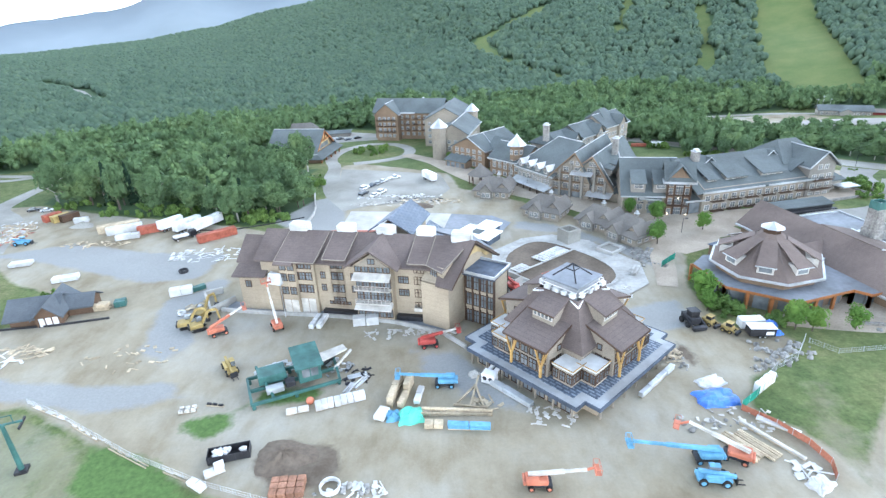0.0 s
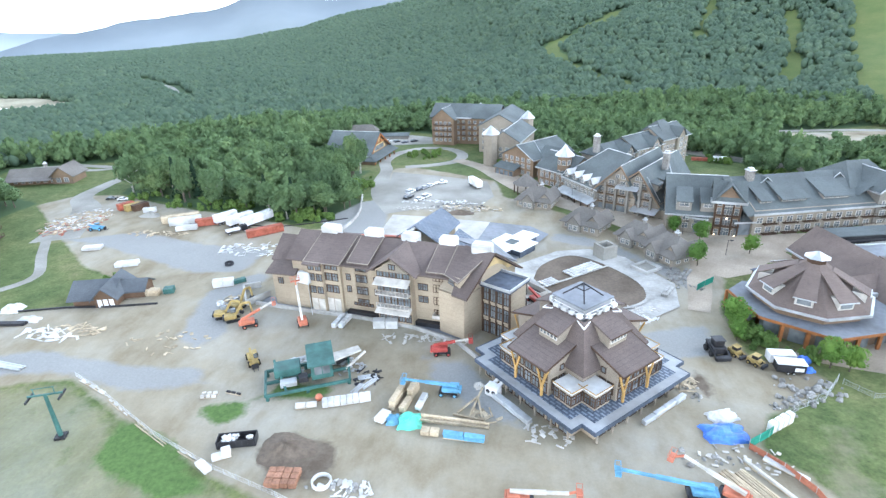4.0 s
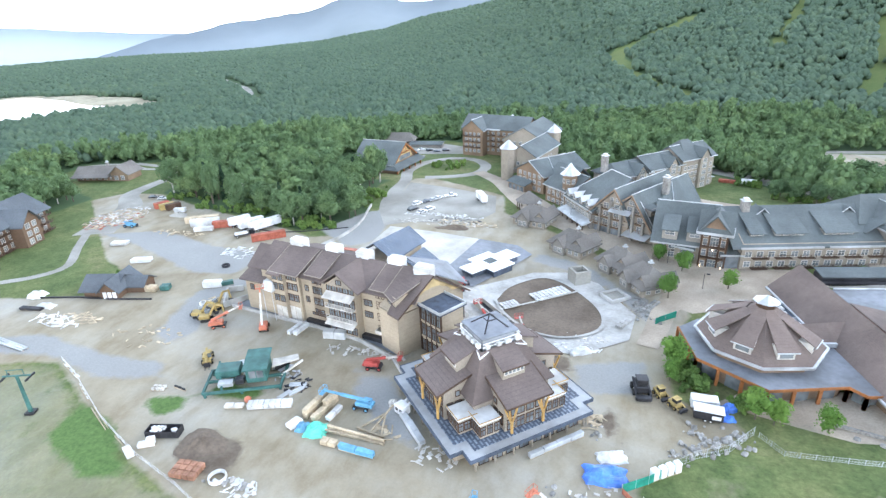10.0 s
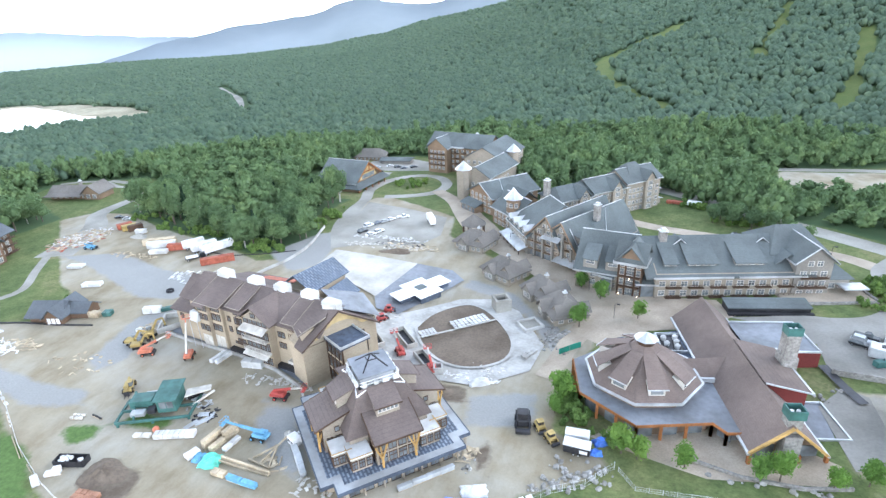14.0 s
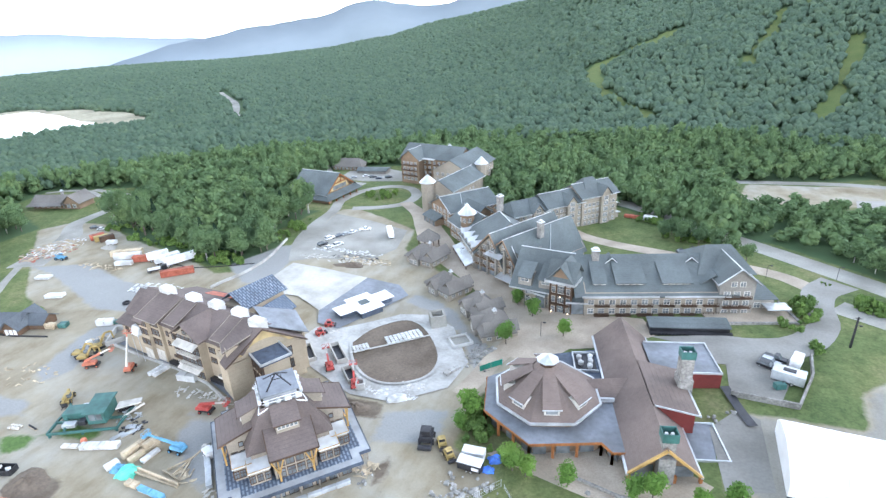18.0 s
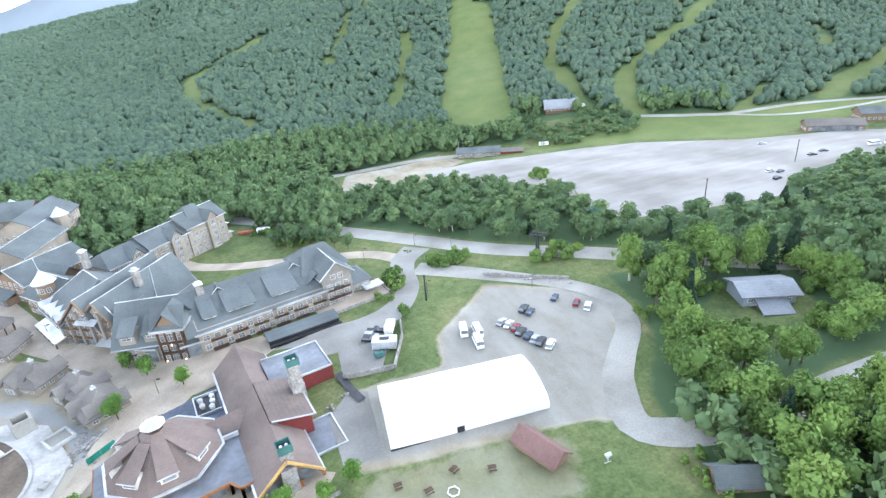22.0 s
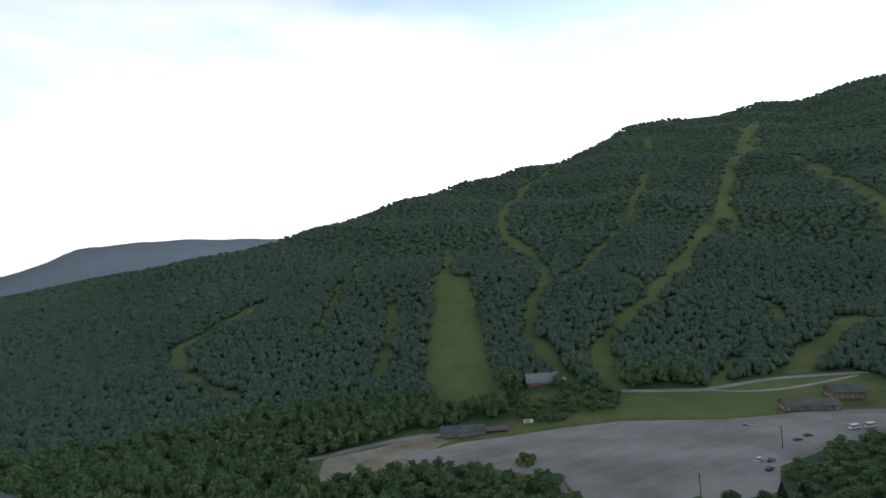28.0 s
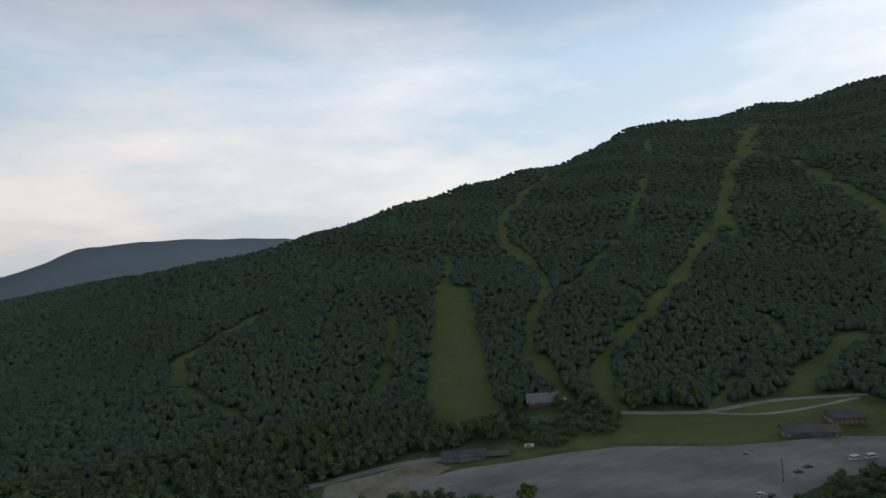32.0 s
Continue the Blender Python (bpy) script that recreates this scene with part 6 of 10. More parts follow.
    part("ridge_flashing", Mesh().beam((8.2, 14, 18.2), (21, 14, 18.2), 0.26).beam((8.2, 14, 18.2), (-0.8, -0.8, 7.4), 0.24), M_METAL, g, "pale metal flashing", at=m)
    # turret at the bend of the street
    ring = [(-21.3 + 2.9 * math.cos(k * math.pi / 4), 15.0 + 2.9 * math.sin(k * math.pi / 4)) for k in range(8)]
    u = part("turret", Mesh().prism(ring, -3, 14.2), M_SIDING_BROWN, g)
    c = Mesh()
    c.add([(-21.3 + 4.2 * math.cos(k * math.pi / 4), 15.0 + 4.2 * math.sin(k * math.pi / 4), 13.7) for k in range(8)] + [(-21.3 + 1.6 * math.cos(k * math.pi / 4), 15.0 + 1.6 * math.sin(k * math.pi / 4), 16.2) for k in range(8)] + [(-21.3, 15.0, 18.4)],
          [(k, (k + 1) % 8, 8 + (k + 1) % 8, 8 + k) for k in range(8)] + [(8 + k, 8 + (k + 1) % 8, 16) for k in range(8)] + [tuple(range(8))[::-1]])
    part("turret_roof", c, M_METAL, u, "pale metal turret cap")
    for k in range(5, 8):
        a = k * 45 + 22.5
        for z in (2.0, 6.0, 10.2):
            window(u, pose(-21.3 + 2.69 * math.cos(radians(a)), 15.0 + 2.69 * math.sin(radians(a)), z, 0, 0, a + 90), 1.3, 1.7, M_TRIM, 1)
    block(g, pose(-34, 15.5, 0, 0, 0, -14), 17, 16, -3, 7.6, 12.8, M_SIDING_BROWN, R, 0.9, edge=M_METAL, rows=[("f", 1, 16, 5, z, 1.6, 1.6) for z in (0.4, 3.4, 5.6)])
    # head building: its gable looks down the street
    m = pose(-58.3, 24.0, 0, 0, 0, -9.4)
    block(g, m, 18.8, 26, -3, 8.2, 13.0, M_SIDING_BROWN, R, 1.0, cross=True, edge=M_METAL, rows=[("f", 1, 17.8, 5, z, 1.6, 1.6) for z in (0.4, 3.4, 6.0)] + [("r", 2, 24, 6, z, 1.5, 1.6) for z in (0.4, 3.4, 6.0)])
    part("roof", gable_roof(0, 14, 0, 9, 8.6, 12.4, 0.8, 0.3), R, g, at=m @ pose(17, 6, 0))
    part("wall", gable_walls(0, 12, 0, 9, -3, 8.4, 12.0), M_SIDING_BROWN, g, at=m @ pose(17, 6, 0))
    part("ridge_flashing", Mesh().beam((9.4, -1.0, 13.2), (9.4, 27, 13.2), 0.26).beam((19.8, -1, 7.6), (9.4, -1.0, 13.2), 0.26).beam((17.8, 7.0, 8.8), (9.6, 10.5, 13.0), 0.24), M_METAL, g, "pale metal flashing", at=m)
    part("arcade", Mesh().slab([(-1, -5.2, 2.6), (12, -5.2, 2.6), (12, -0.2, 4.4), (-1, -0.2, 4.4)], 0.3), M_ROOF_SLATE, g, "low shingled shop roof", at=m)
    part("shop_wall", Mesh().box(-0.4, -4.6, -3, 11.4, 0, 2.6), M_SIDING_BROWN, g, at=m)
    for k in range(4):
        part("pane", Mesh().box(0.2 + 2.8 * k, -4.72, -0.6, 2.4 + 2.8 * k, -4.61, 1.8), M_GLASS, g, at=m)
    chimney(g, pose(-13.5, 26.7, 13.6), 2.2, 6.6, M_STONE)
    # back wing
    b = thing("hotel_back_wing", "taupe hotel wing of five storeys with stepped slate roofs", "building", 51.0, 225.0, -0.6, 44)
    for x0, L, ze, zr, dy in ((0, 18, 10.4, 14.4, 0), (17, 19, 11.2, 15.4, -0.6), (35, 20, 12.8, 17.2, -1.2)):
        m = pose(x0, dy, 0)
        block(b, m, L, 15, -3, ze, zr, W_, R, 0.9, edge=M_METAL, hip=(3, 0) if x0 == 0 else (0, 0),
              rows=[("f", 0.8, L - 0.8, int(L / 2.4), z, 1.3, 1.5) for z in (-0.6, 2.2, 5.0, 7.8)])
        gm = m @ pose(L * 0.62 + 2.5, -1.4, 0, 0, 0, 90)
        part("wall", gable_walls(0, 3, 0, 5, -3, ze + 0.8, ze + 3.6), W_, b, at=gm)
        part("roof", gable_roof(0, 8, 0, 5, ze + 0.8, ze + 3.9, 0.7, 0.3), R, b, at=gm)
        for z in (-0.6, 2.2, 5.0, 7.8, 10.2):
            window(b, m @ pose(L * 0.62, -1.41, z), 2.4, 1.7, M_TRIM, 2)
    block(b, pose(40, 3, 0), 9, 9, 10, 15.4, 19.0, M_SIDING_GREY, R, 1.0, hip=(3, 3))
    for z, d in ((1.2, 5.5), (6.2, 4.0)):
        part("canopy", Mesh().slab([(54, 0, z + 1.0), (54, 12, z + 1.0), (54 + d, 12, z), (54 + d, 0, z)], 0.3), M_METAL, b, "pale metal porch roof")
        part("porch_wall", Mesh().box(54.9, 1, -3 if z < 3 else 1, 54 + d - 0.6, 11, z), W_, b)
    for side_z in (0.4, 3.4, 8.6):
        for y in (3, 6, 9):
            window(b, pose(55.01, y, side_z, 0, 0, 90), 1.3, 1.5, M_TRIM, 1)


def far_hotel():
    t = thing("circle_hotel", "tall shingled hotel with slate roofs by the turning circle", "building", -40.0, 311.0, -2.6, -14)
    R = M_ROOF_SLATE
    rows = lambda L, zs, n: [("f", 1, L - 1, n, z, 1.5, 1.6) for z in zs]
    block(t, pose(0, 6, 0), 40, 18, -3, 14.5, 20.5, M_SIDING_BROWN, R, 1.0, rows=rows(40, (1, 4.2, 7.4, 10.6), 11) + [("l", 1, 17, 5, z, 1.5, 1.6) for z in (1, 4.2, 7.4, 10.6)])
    block(t, pose(3, 0, 0), 13, 12, -3, 14.5, 19.6, M_SIDING_BROWN, R, 1.1, cross=True, rows=rows(13, (1, 4.2, 7.4, 10.6), 4), edge=M_METAL)
    part("canopy", Mesh().box(16.5, 3.0, 13.6, 25, 6, 14.1), M_METAL, t)
    for k, z in enumerate((4.0, 7.2, 10.4)):
        for x in (5.5, 9.5, 13.5):
            balcony(t, pose(x, 0, z), 3.0)
        for x in (20, 25, 30):
            balcony(t, pose(x, 6, z), 3.0)
    block(t, pose(36, -14, 0, 0, 0, 4), 22, 34, -3, 14.0, 20.0, M_SIDING_TAUPE, R, 1.0, cross=True, rows=rows(22, (1, 4.2, 7.4, 10.6), 6) + [("r", 1, 33, 9, z, 1.5, 1.6) for z in (1, 4.2, 7.4, 10.6)])
    # bays, turrets with pale caps
    for x, y, r, z1, z2 in ((51.5, -42.5, 3.6, 15.8, 19.8), (59.0, 0.3, 3.2, 16.2, 20.2), (26, 20, 2.6, 17.4, 20.6)):
        ring = [(x + r * math.cos(k * math.pi / 4 + 0.39), y + r * math.sin(k * math.pi / 4 + 0.39)) for k in range(8)]
        u = part("turret", Mesh().prism(ring, -3, z1), M_SIDING_TAUPE, t)
        c = Mesh()
        c.add([(x + (r + 0.9) * math.cos(k * math.pi / 4 + 0.39), y + (r + 0.9) * math.sin(k * math.pi / 4 + 0.39), z1 - 0.1) for k in range(8)] + [(x, y, z2)], [(k, (k + 1) % 8, 8) for k in range(8)] + [tuple(range(8))[::-1]])
        part("turret_roof", c, M_METAL, u, "pale metal turret cap")
    block(t, pose(50, -41, 0, 0, 0, 0), 15, 32, -3, 12.5, 17.0, M_SIDING_TAUPE, R, 0.9, cross=True, edge=M_METAL, rows=rows(15, (1, 4.2, 7.4), 4) + [("r", 1, 23, 6, z, 1.4, 1.6) for z in (1, 4.2, 7.4)])
    for i in range(3):
        for j in range(2):
            part("solar_panel", Mesh().box(i * 1.7, j * 1.5, 0, i * 1.7 + 1.5, j * 1.5 + 1.3, 0.08), M_GLASS, t, "dark roof panel", at=pose(52.2, -37, 14.0, 0, -31, 0))


def gabled_hall():
    t = thing("gabled_hall", "broad hall with slate roof and honey timber gable", "building", -86.0, 264.0, -2.0, -9)
    L, W = 24, 25
    block(t, pose(0, 0, 0), L, W, -3, 4.8, 13.2, M_SIDING_BROWN, M_ROOF_SLATE, 1.6, rows=[("f", 1, 23, 7, 0.4, 2.0, 1.4)], edge=M_METAL)
    # low skirt roof round the front and the gable end
    part("roof", Mesh().slab([(-2.6, -4.6, 1.8), (L + 5.4, -4.6, 1.8), (L + 0.4, 0, 3.6), (-2.6, 0, 3.6)], 0.3), M_ROOF_SLATE, t)
    part("roof", Mesh().slab([(L + 5.4, -4.6, 1.8), (L + 5.4, W + 2, 1.8), (L + 0.4, W + 2, 3.6), (L + 0.4, 0, 3.6)], 0.3), M_ROOF_SLATE, t)
    part("wall", Mesh().box(0.5, -3.4, -3, L + 4.2, -0.1, 1.7), M_SIDING_BROWN, t)
    g = pose(L, 0, 0, 0, 0, 90)
    part("gable_panel", Mesh().add([(x, y, z) for y in (-0.3, -0.02) for x, z in ((4.0, 4.2), (21.0, 4.2), (19.0, 7.4), (12.5, 11.6), (6.0, 7.4))], [(0, 1, 2, 3, 4), (9, 8, 7, 6, 5), (0, 5, 6, 1), (1, 6, 7, 2), (2, 7, 8, 3), (3, 8, 9, 4), (4, 9, 5, 0)]), M_SHEATH_YELLOW, t, "honey-coloured timber gable", at=g)
    part("truss", Mesh().beam((1.0, -1.4, 4.6), (12.5, -1.4, 12.6), 0.6).beam((12.5, -1.4, 12.6), (24.0, -1.4, 4.6), 0.6).beam((6.5, -1.4, 8.2), (18.5, -1.4, 8.2), 0.5).beam((12.5, -1.4, 8.2), (12.5, -1.4, 12.4), 0.45), M_TIMBER, t, "orange timber truss", at=g)
    part("pane", Mesh().box(6.5, -0.42, 4.4, 18.5, -0.31, 6.6), M_GLASS, t, at=g)
    for x in (-3.6, 3.0, 9.4, 15.8, 22.0):
        part("post", Mesh().box(x - 0.25, -5.0, -3, x + 0.25, -4.5, 1.8), M_TIMBER, t, at=g)


def cottage(name, label, x, y, yaw, L, W, h, rise, wall, roof, hip=(0, 0), rows=1, z=None, over=0.8):
    t = thing(name, label, "building", x, y, z, yaw)
    block(t, pose(-L / 2, -W / 2, 0), L, W, -3, h, h + rise, wall, roof, over, hip,
          rows=[(s, 0.5, (L if s in "fb" else W) - 0.5, max(1, int((L if s in "fb" else W) / 2.6)), 0.8, 1.3, 1.3) for s in "frlb"] if rows else ())
    return t


def small_buildings():
    g = "shingled kiosks along the village street"
    for x, y, yaw, L, W, h, r in ((21, 196, -20, 13, 11, 3.4, 3.6), (37, 174, -34, 13, 10, 3.4, 3.8), (52, 162, -45, 11, 9, 3.2, 3.8), (59, 151, -60, 12, 10, 3.2, 4.0)):
        t = cottage("kiosk", "small village kiosk with hipped weathered-cedar roof", x, y, yaw, L, W, h, r, M_SIDING_TAUPE, M_ROOF_CEDAR, (L * 0.36, L * 0.36))
        tagged(t, group=g)
        chimney(t, pose(L * 0.12, 0, h + r - 1.6), 0.9, 2.4, M_STONE)
        block(t, pose(-L * 0.3, -W / 2 - 1.4, 0), 4.4, 5.5, -3, h - 0.1, h + 2.3, M_SIDING_GREY, M_ROOF_CEDAR, 0.5, cross=True, rows=[("f", 0.5, 3.9, 2, 0.7, 1.2, 1.5)])
        block(t, pose(L * 0.16, -W / 2 + 1.0, 0), 4.0, W, -3, h + 0.6, h + 2.6, M_SIDING_TAUPE, M_ROOF_CEDAR, 0.5, cross=True)
    t = thing("gazebo", "round open gazebo with steep cedar cap", "gazebo", 16.5, 210, None, 0)
    part("roof", Mesh().add([(5.5 * math.cos(k * math.pi / 4), 5.5 * math.sin(k * math.pi / 4), 4.0) for k in range(8)] + [(0, 0, 8.2)], [(k, (k + 1) % 8, 8) for k in range(8)] + [tuple(range(8))[::-1]]), M_ROOF_CEDAR, t)
    for k in range(8):
        part("post", Mesh().tube((4.6 * math.cos(k * math.pi / 4), 4.6 * math.sin(k * math.pi / 4), -2), (4.6 * math.cos(k * math.pi / 4), 4.6 * math.sin(k * math.pi / 4), 4.1), 0.22), M_TIMBER_DARK, t)
    # slate-roofed hut in the yard
    t = thing("site_hut", "low dark hut with blue-grey shingle roofs and white doors", "hut", -96, 112.0, None, 14)
    block(t, pose(-9, -3.5, 0), 13, 9, -3, 3.0, 5.6, M_SIDING_DARK, M_ROOF_DARK, 1.2)
    block(t, pose(-1, -5.0, 0), 7, 11, -3, 3.2, 5.8, M_SIDING_DARK, M_ROOF_DARK, 1.0, cross=True)
    block(t, pose(5, -1.0, 0), 8, 6, -3, 2.8, 4.6, M_SIDING_DARK, M_ROOF_DARK, 0.8)
    t.matrix_basis = t.matrix_basis @ Matrix.Diagonal((0.78, 1, 1, 1))
    for x in (0.6, 2.5, 4.4):
        part("door", Mesh().box(x - 0.7, -5.14, 0.1, x + 0.7, -5.02, 2.3), M_PAINT_WHITE, t, "white door")
    # timber house above the lane
    t = thing("timber_house", "brown timber house with grey roof and gabled porch", "house", -211, 220, None, 13)
    block(t, pose(-14, -5, 0), 22, 10, -3, 3.6, 6.8, M_SIDING_BROWN, M_ROOF_CEDAR, 1.2, rows=[("f", 1, 21, 6, 0.8, 1.4, 1.4)])
    block(t, pose(6, -6, 0), 9, 12, -3, 4.4, 8.2, M_SIDING_BROWN, M_ROOF_CEDAR, 1.2, cross=True, rows=[("f", 1, 8, 2, 0.8, 1.8, 2.0)])
    part("roof", Mesh().slab([(-15, -9, 2.6), (6, -9, 2.6), (6, -5, 3.6), (-15, -5, 3.6)], 0.25), M_ROOF_CEDAR, t)
    chimney(t, pose(0, 2, 5.0), 1.2, 3.2, M_STONE)
    # balconied condominium on the grassy bank
    t = thing("condominium", "brown balconied apartment house with dark grey roof", "apartment house", -160, 119, -1.0, 106)
    block(t, pose(0, 0, 0), 34, 16, -4, 9.6, 15.0, M_SIDING_DARK, M_ROOF_DARK, 1.6, rows=[("f", 1, 33, 9, z, 1.6, 1.7) for z in (0.4, 3.4, 6.4)] + [("r", 1, 15, 4, z, 1.6, 1.7) for z in (0.4, 3.4, 6.4)])
    block(t, pose(14, -5, 0), 9, 10, -4, 9.0, 13.4, M_SIDING_DARK, M_ROOF_DARK, 1.2, cross=True, rows=[("f", 1, 8, 2, z, 2.0, 1.8) for z in (0.4, 3.4, 6.4)])
    for z in (0.2, 3.2, 6.2):
        for x in (4, 10, 27, 32):
            balcony(t, pose(x, 0, z), 4.6, 1.8)
        for y in (4, 11):
            balcony(t, pose(34, y, z, 0, 0, 90), 5.0, 1.8)
    part("skylight", Mesh().slab([(6, 3.0, 11.7), (10, 3.0, 11.7), (10, 5.6, 13.5), (6, 5.6, 13.5)], 0.2), M_METAL, t)
    # long low shed by the trees, and far-off roofs
    cottage("long_shed", "long low shed with pale metal roof", -72, 213, 3, 13, 4, 2.0, 0.8, M_TRIM, M_METAL, rows=0)
    cottage("white_marquee", "small white marquee among the trees", -132, 320, 20, 16, 9, 2.4, 2.6, M_TENT, M_TENT, (4, 4), rows=0)
    cottage("brown_cottage", "low brown cottage with cedar roof", -88, 338, 8, 20, 12, 3.2, 4.0, M_SIDING_BROWN, M_ROOF_CEDAR, (4, 4))
    cottage("flat_garage", "low garage with dull slate roof", -66, 330, 5, 20, 9, 2.6, 0.8, M_SIDING_GREY, M_ROOF_SLATE, rows=0)
    # beside the big parking lot
    t = cottage("ski_school", "long green-grey ski school with red entrance", 249, 338, -22, 28, 9, 3.6, 2.4, M_SIDING_GREY, M_ROOF_SLATE)
    block(t, pose(13, -3, 0), 16, 6, -3, 2.8, 4.2, M_SIDING_RED, M_ROOF_CEDAR, 0.6)
    block(t, pose(-3, -7, 0), 7, 6, -3, 3.0, 4.6, M_SIDING_GREY, M_ROOF_SLATE, 0.6, cross=True)
    t = cottage("slope_house", "grey-roofed house at the wood's edge below the runs", 337, 383, -20, 25, 12, 3.0, 5.2, M_SIDING_DARK, M_ROOF_PALE)
    block(t, pose(10, -3, 0), 8, 6, -3, 2.4, 3.6, M_SIDING_BROWN, M_METAL, 0.5)
    t = cottage("base_lodge", "brown base lodge with glazed porch beside the lot", 436, 239, -33, 30, 10, 4.0, 2.6, M_SIDING_BROWN, M_ROOF_CEDAR)
    part("pane", Mesh().box(-12, -5.3, 0.4, 12, -5.1, 3.2), M_GLASS, t)
    cottage("patrol_hut", "dark patrol hut with grey roof", 473, 242, -30, 18, 12, 5.0, 3.0, M_SIDING_BROWN, M_ROOF_SLATE)
    # pale house in the trees
    t = thing("blue_house", "pale blue-grey house with wide shed roof among trees", "house", 246.5, 112.0, 4.2, -20)
    block(t, pose(-8, -5, 0), 15, 10, -4, 5.0, 6.6, M_SIDING_BLUE, M_ROOF_PALE, 1.2, rows=[("f", 1, 14, 6, 2.4, 1.4, 1.3), ("f", 1, 14, 3, 0.0, 1.4, 1.3)])
    part("roof", Mesh().slab([(-5, -11, 1.6), (4, -11, 1.6), (4, -5, 3.6), (-5, -5, 3.6)], 0.3), M_ROOF_PALE, t)
    part("wall", Mesh().box(-4, -10, -4, 3, -5, 1.6), M_SIDING_BLUE, t)
    for x in (-4.8, 3.8):
        part("post", Mesh().box(x - 0.15, -10.8, -4, x + 0.15, -10.5, 1.6), M_TRIM, t)
    cottage("lift_shed", "long reddish-brown lift shed on the dry grass", 158.2, 85.6, -67, 10.5, 4.8, 2.6, 2.0, M_SIDING_BROWN, M_ROOF_RED, rows=0)
    t = cottage("dark_shed", "pair of dark blue-grey sheds at the wood's edge", 188, 63.5, -20, 8, 5, 2.6, 2.0, M_SIDING_BROWN, M_ROOF_SLATE, rows=0)
    block(t, pose(4.2, -2.4, 0), 4, 4.6, -3, 2.4, 3.8, M_SIDING_BROWN, M_ROOF_SLATE, 0.4)
    # long black planter shed behind the ski lodge
    t = thing("loading_dock", "long low loading dock with dark grey roof and black screen", "dock", 105.0, 156.0, 0.5, 12)
    part("roof", Mesh().slab([(0, 1, 2.4), (23, 1, 2.4), (23, 6, 3.2), (0, 6, 3.2)], 0.3), M_ROOF_SLATE, t)
    part("wall", Mesh().box(0.3, 1.4, -3, 22.7, 5.8, 2.2), M_METAL_DARK, t)
    part("screen", Mesh().box(0, -0.4, -3, 23, 0.9, 1.2), M_METAL_DARK, t, "black slatted screen")
    for k in range(23):
        part("slat", Mesh().box(k + 0.1, -0.62, -1, k + 0.4, -0.4, 1.3), M_PIPE_DARK, t)


def white_tent():
    t = thing("event_tent", "long white fabric event tent on the gravel", "tent", 128.6, 100.4, 0.4, -5.0)
    L, W = 38.4, 19.6
    prof = [(0, -1), (0, 4.6), (1.3, 5.9), (4.4, 6.9), (W / 2, 7.7), (W - 4.4, 6.9), (W - 1.3, 5.9), (W, 4.6), (W, -1)]
    n = 8
    mb = Mesh()
    pts = []
    for i in range(n + 1):
        x = L * i / n
        pts += [(x, y, z + (0.0 if i in (0, n) else 0.06 * math.sin(i * 2.1))) for y, z in prof]
    k = len(prof)
    mb.add(pts, [(i * k + j, (i + 1) * k + j, (i + 1) * k + j + 1, i * k + j + 1) for i in range(n) for j in range(k - 1)])
    mb.add([(0, y, z) for y, z in prof], [tuple(range(k))])
    mb.add([(L, y, z) for y, z in prof], [tuple(range(k))[::-1]])
    part("canopy", mb, M_TENT, t)
    for i in range(1, n):
        x = L * i / n
        r = Mesh()
        for (y0, z0), (y1, z1) in zip(prof[1:-1], prof[2:-1]):
            r.beam((x, y0, z0 + 0.03), (x, y1, z1 + 0.03), 0.12, 0.1)
        part("rib", r, M_TENT, t)
    part("door", Mesh().box(15.6, -0.12, 1.4, 17.3, -0.03, 4.0), M_METAL_DARK, t, "dark tent door")
    part("door_frame", Mesh().box(15.4, -0.16, 1.4, 15.6, 0, 4.2).box(17.3, -0.16, 1.4, 17.5, 0, 4.2).box(15.6, -0.16, 4.0, 17.3, 0, 4.2), M_METAL, t)
    part("skirt", Mesh().box(0, -0.3, -1, 15.4, -0.02, 2.05).box(17.5, -0.3, -1, L, -0.02, 2.3), M_METAL_DARK, t)


long_lodge()
corner_lodge()
ski_lodge()
hotel()
far_hotel()
gabled_hall()
small_buildings()
white_tent()

# ---- plaza, walls and other groundworks ----
draped("pavement_8", [(60, 172), (70, 160), (84, 152), (100, 150), (107, 156), (103, 165), (84, 164.5), (72, 172), (58, 183), (48, 190), (38, 198), (30, 206), (26, 202), (44, 184)], 0.18, M_PAVER, "sand-coloured paving along the hotel front", "pavement", 3.0)
draped("pavement_4", [(-33, 154), (-32, 180), (-15, 178), (4, 175), (-1, 148), (-14, 155)], 0.35, M_SLAB, "wide pale concrete slab of the plaza under construction", "slab", 4.0)
draped("pavement_5", [(-1.5, 148), (4, 175), (18, 173), (24, 167), (10, 140), (2, 141)], 0.4, M_MEMBRANE_LIGHT, "dark blue-grey waterproofed plaza deck", "slab", 4.0)
draped("pavement_6", [(3, 139), (12, 142), (26, 155), (36, 157), (46, 151), (56, 133), (54, 120), (42, 110), (30, 110), (12, 119), (1, 127)], 0.2, M_CONCRETE, "pale concrete apron round the oval lawn bed", "apron", 3.0)
OVAL = [(18, 134), (20.5, 143.5), (28, 151.4), (35, 150.2), (42.5, 142), (47.4, 132), (46.6, 123), (39, 117.4), (30.5, 118.6), (22.5, 126)]
oval_line = curve_line(OVAL + OVAL[:1], 1.5)
draped("pavement_7", [q for q in oval_line[:-1]], 0.34, M_SOIL, "brown soil bed of the oval lawn", "soil bed", 3.0)
ribbon("kerb", oval_line, 0.9, 0.5, M_CONCRETE, "pale concrete kerb round the oval bed", "kerb", cross=1, smooth_line=False)
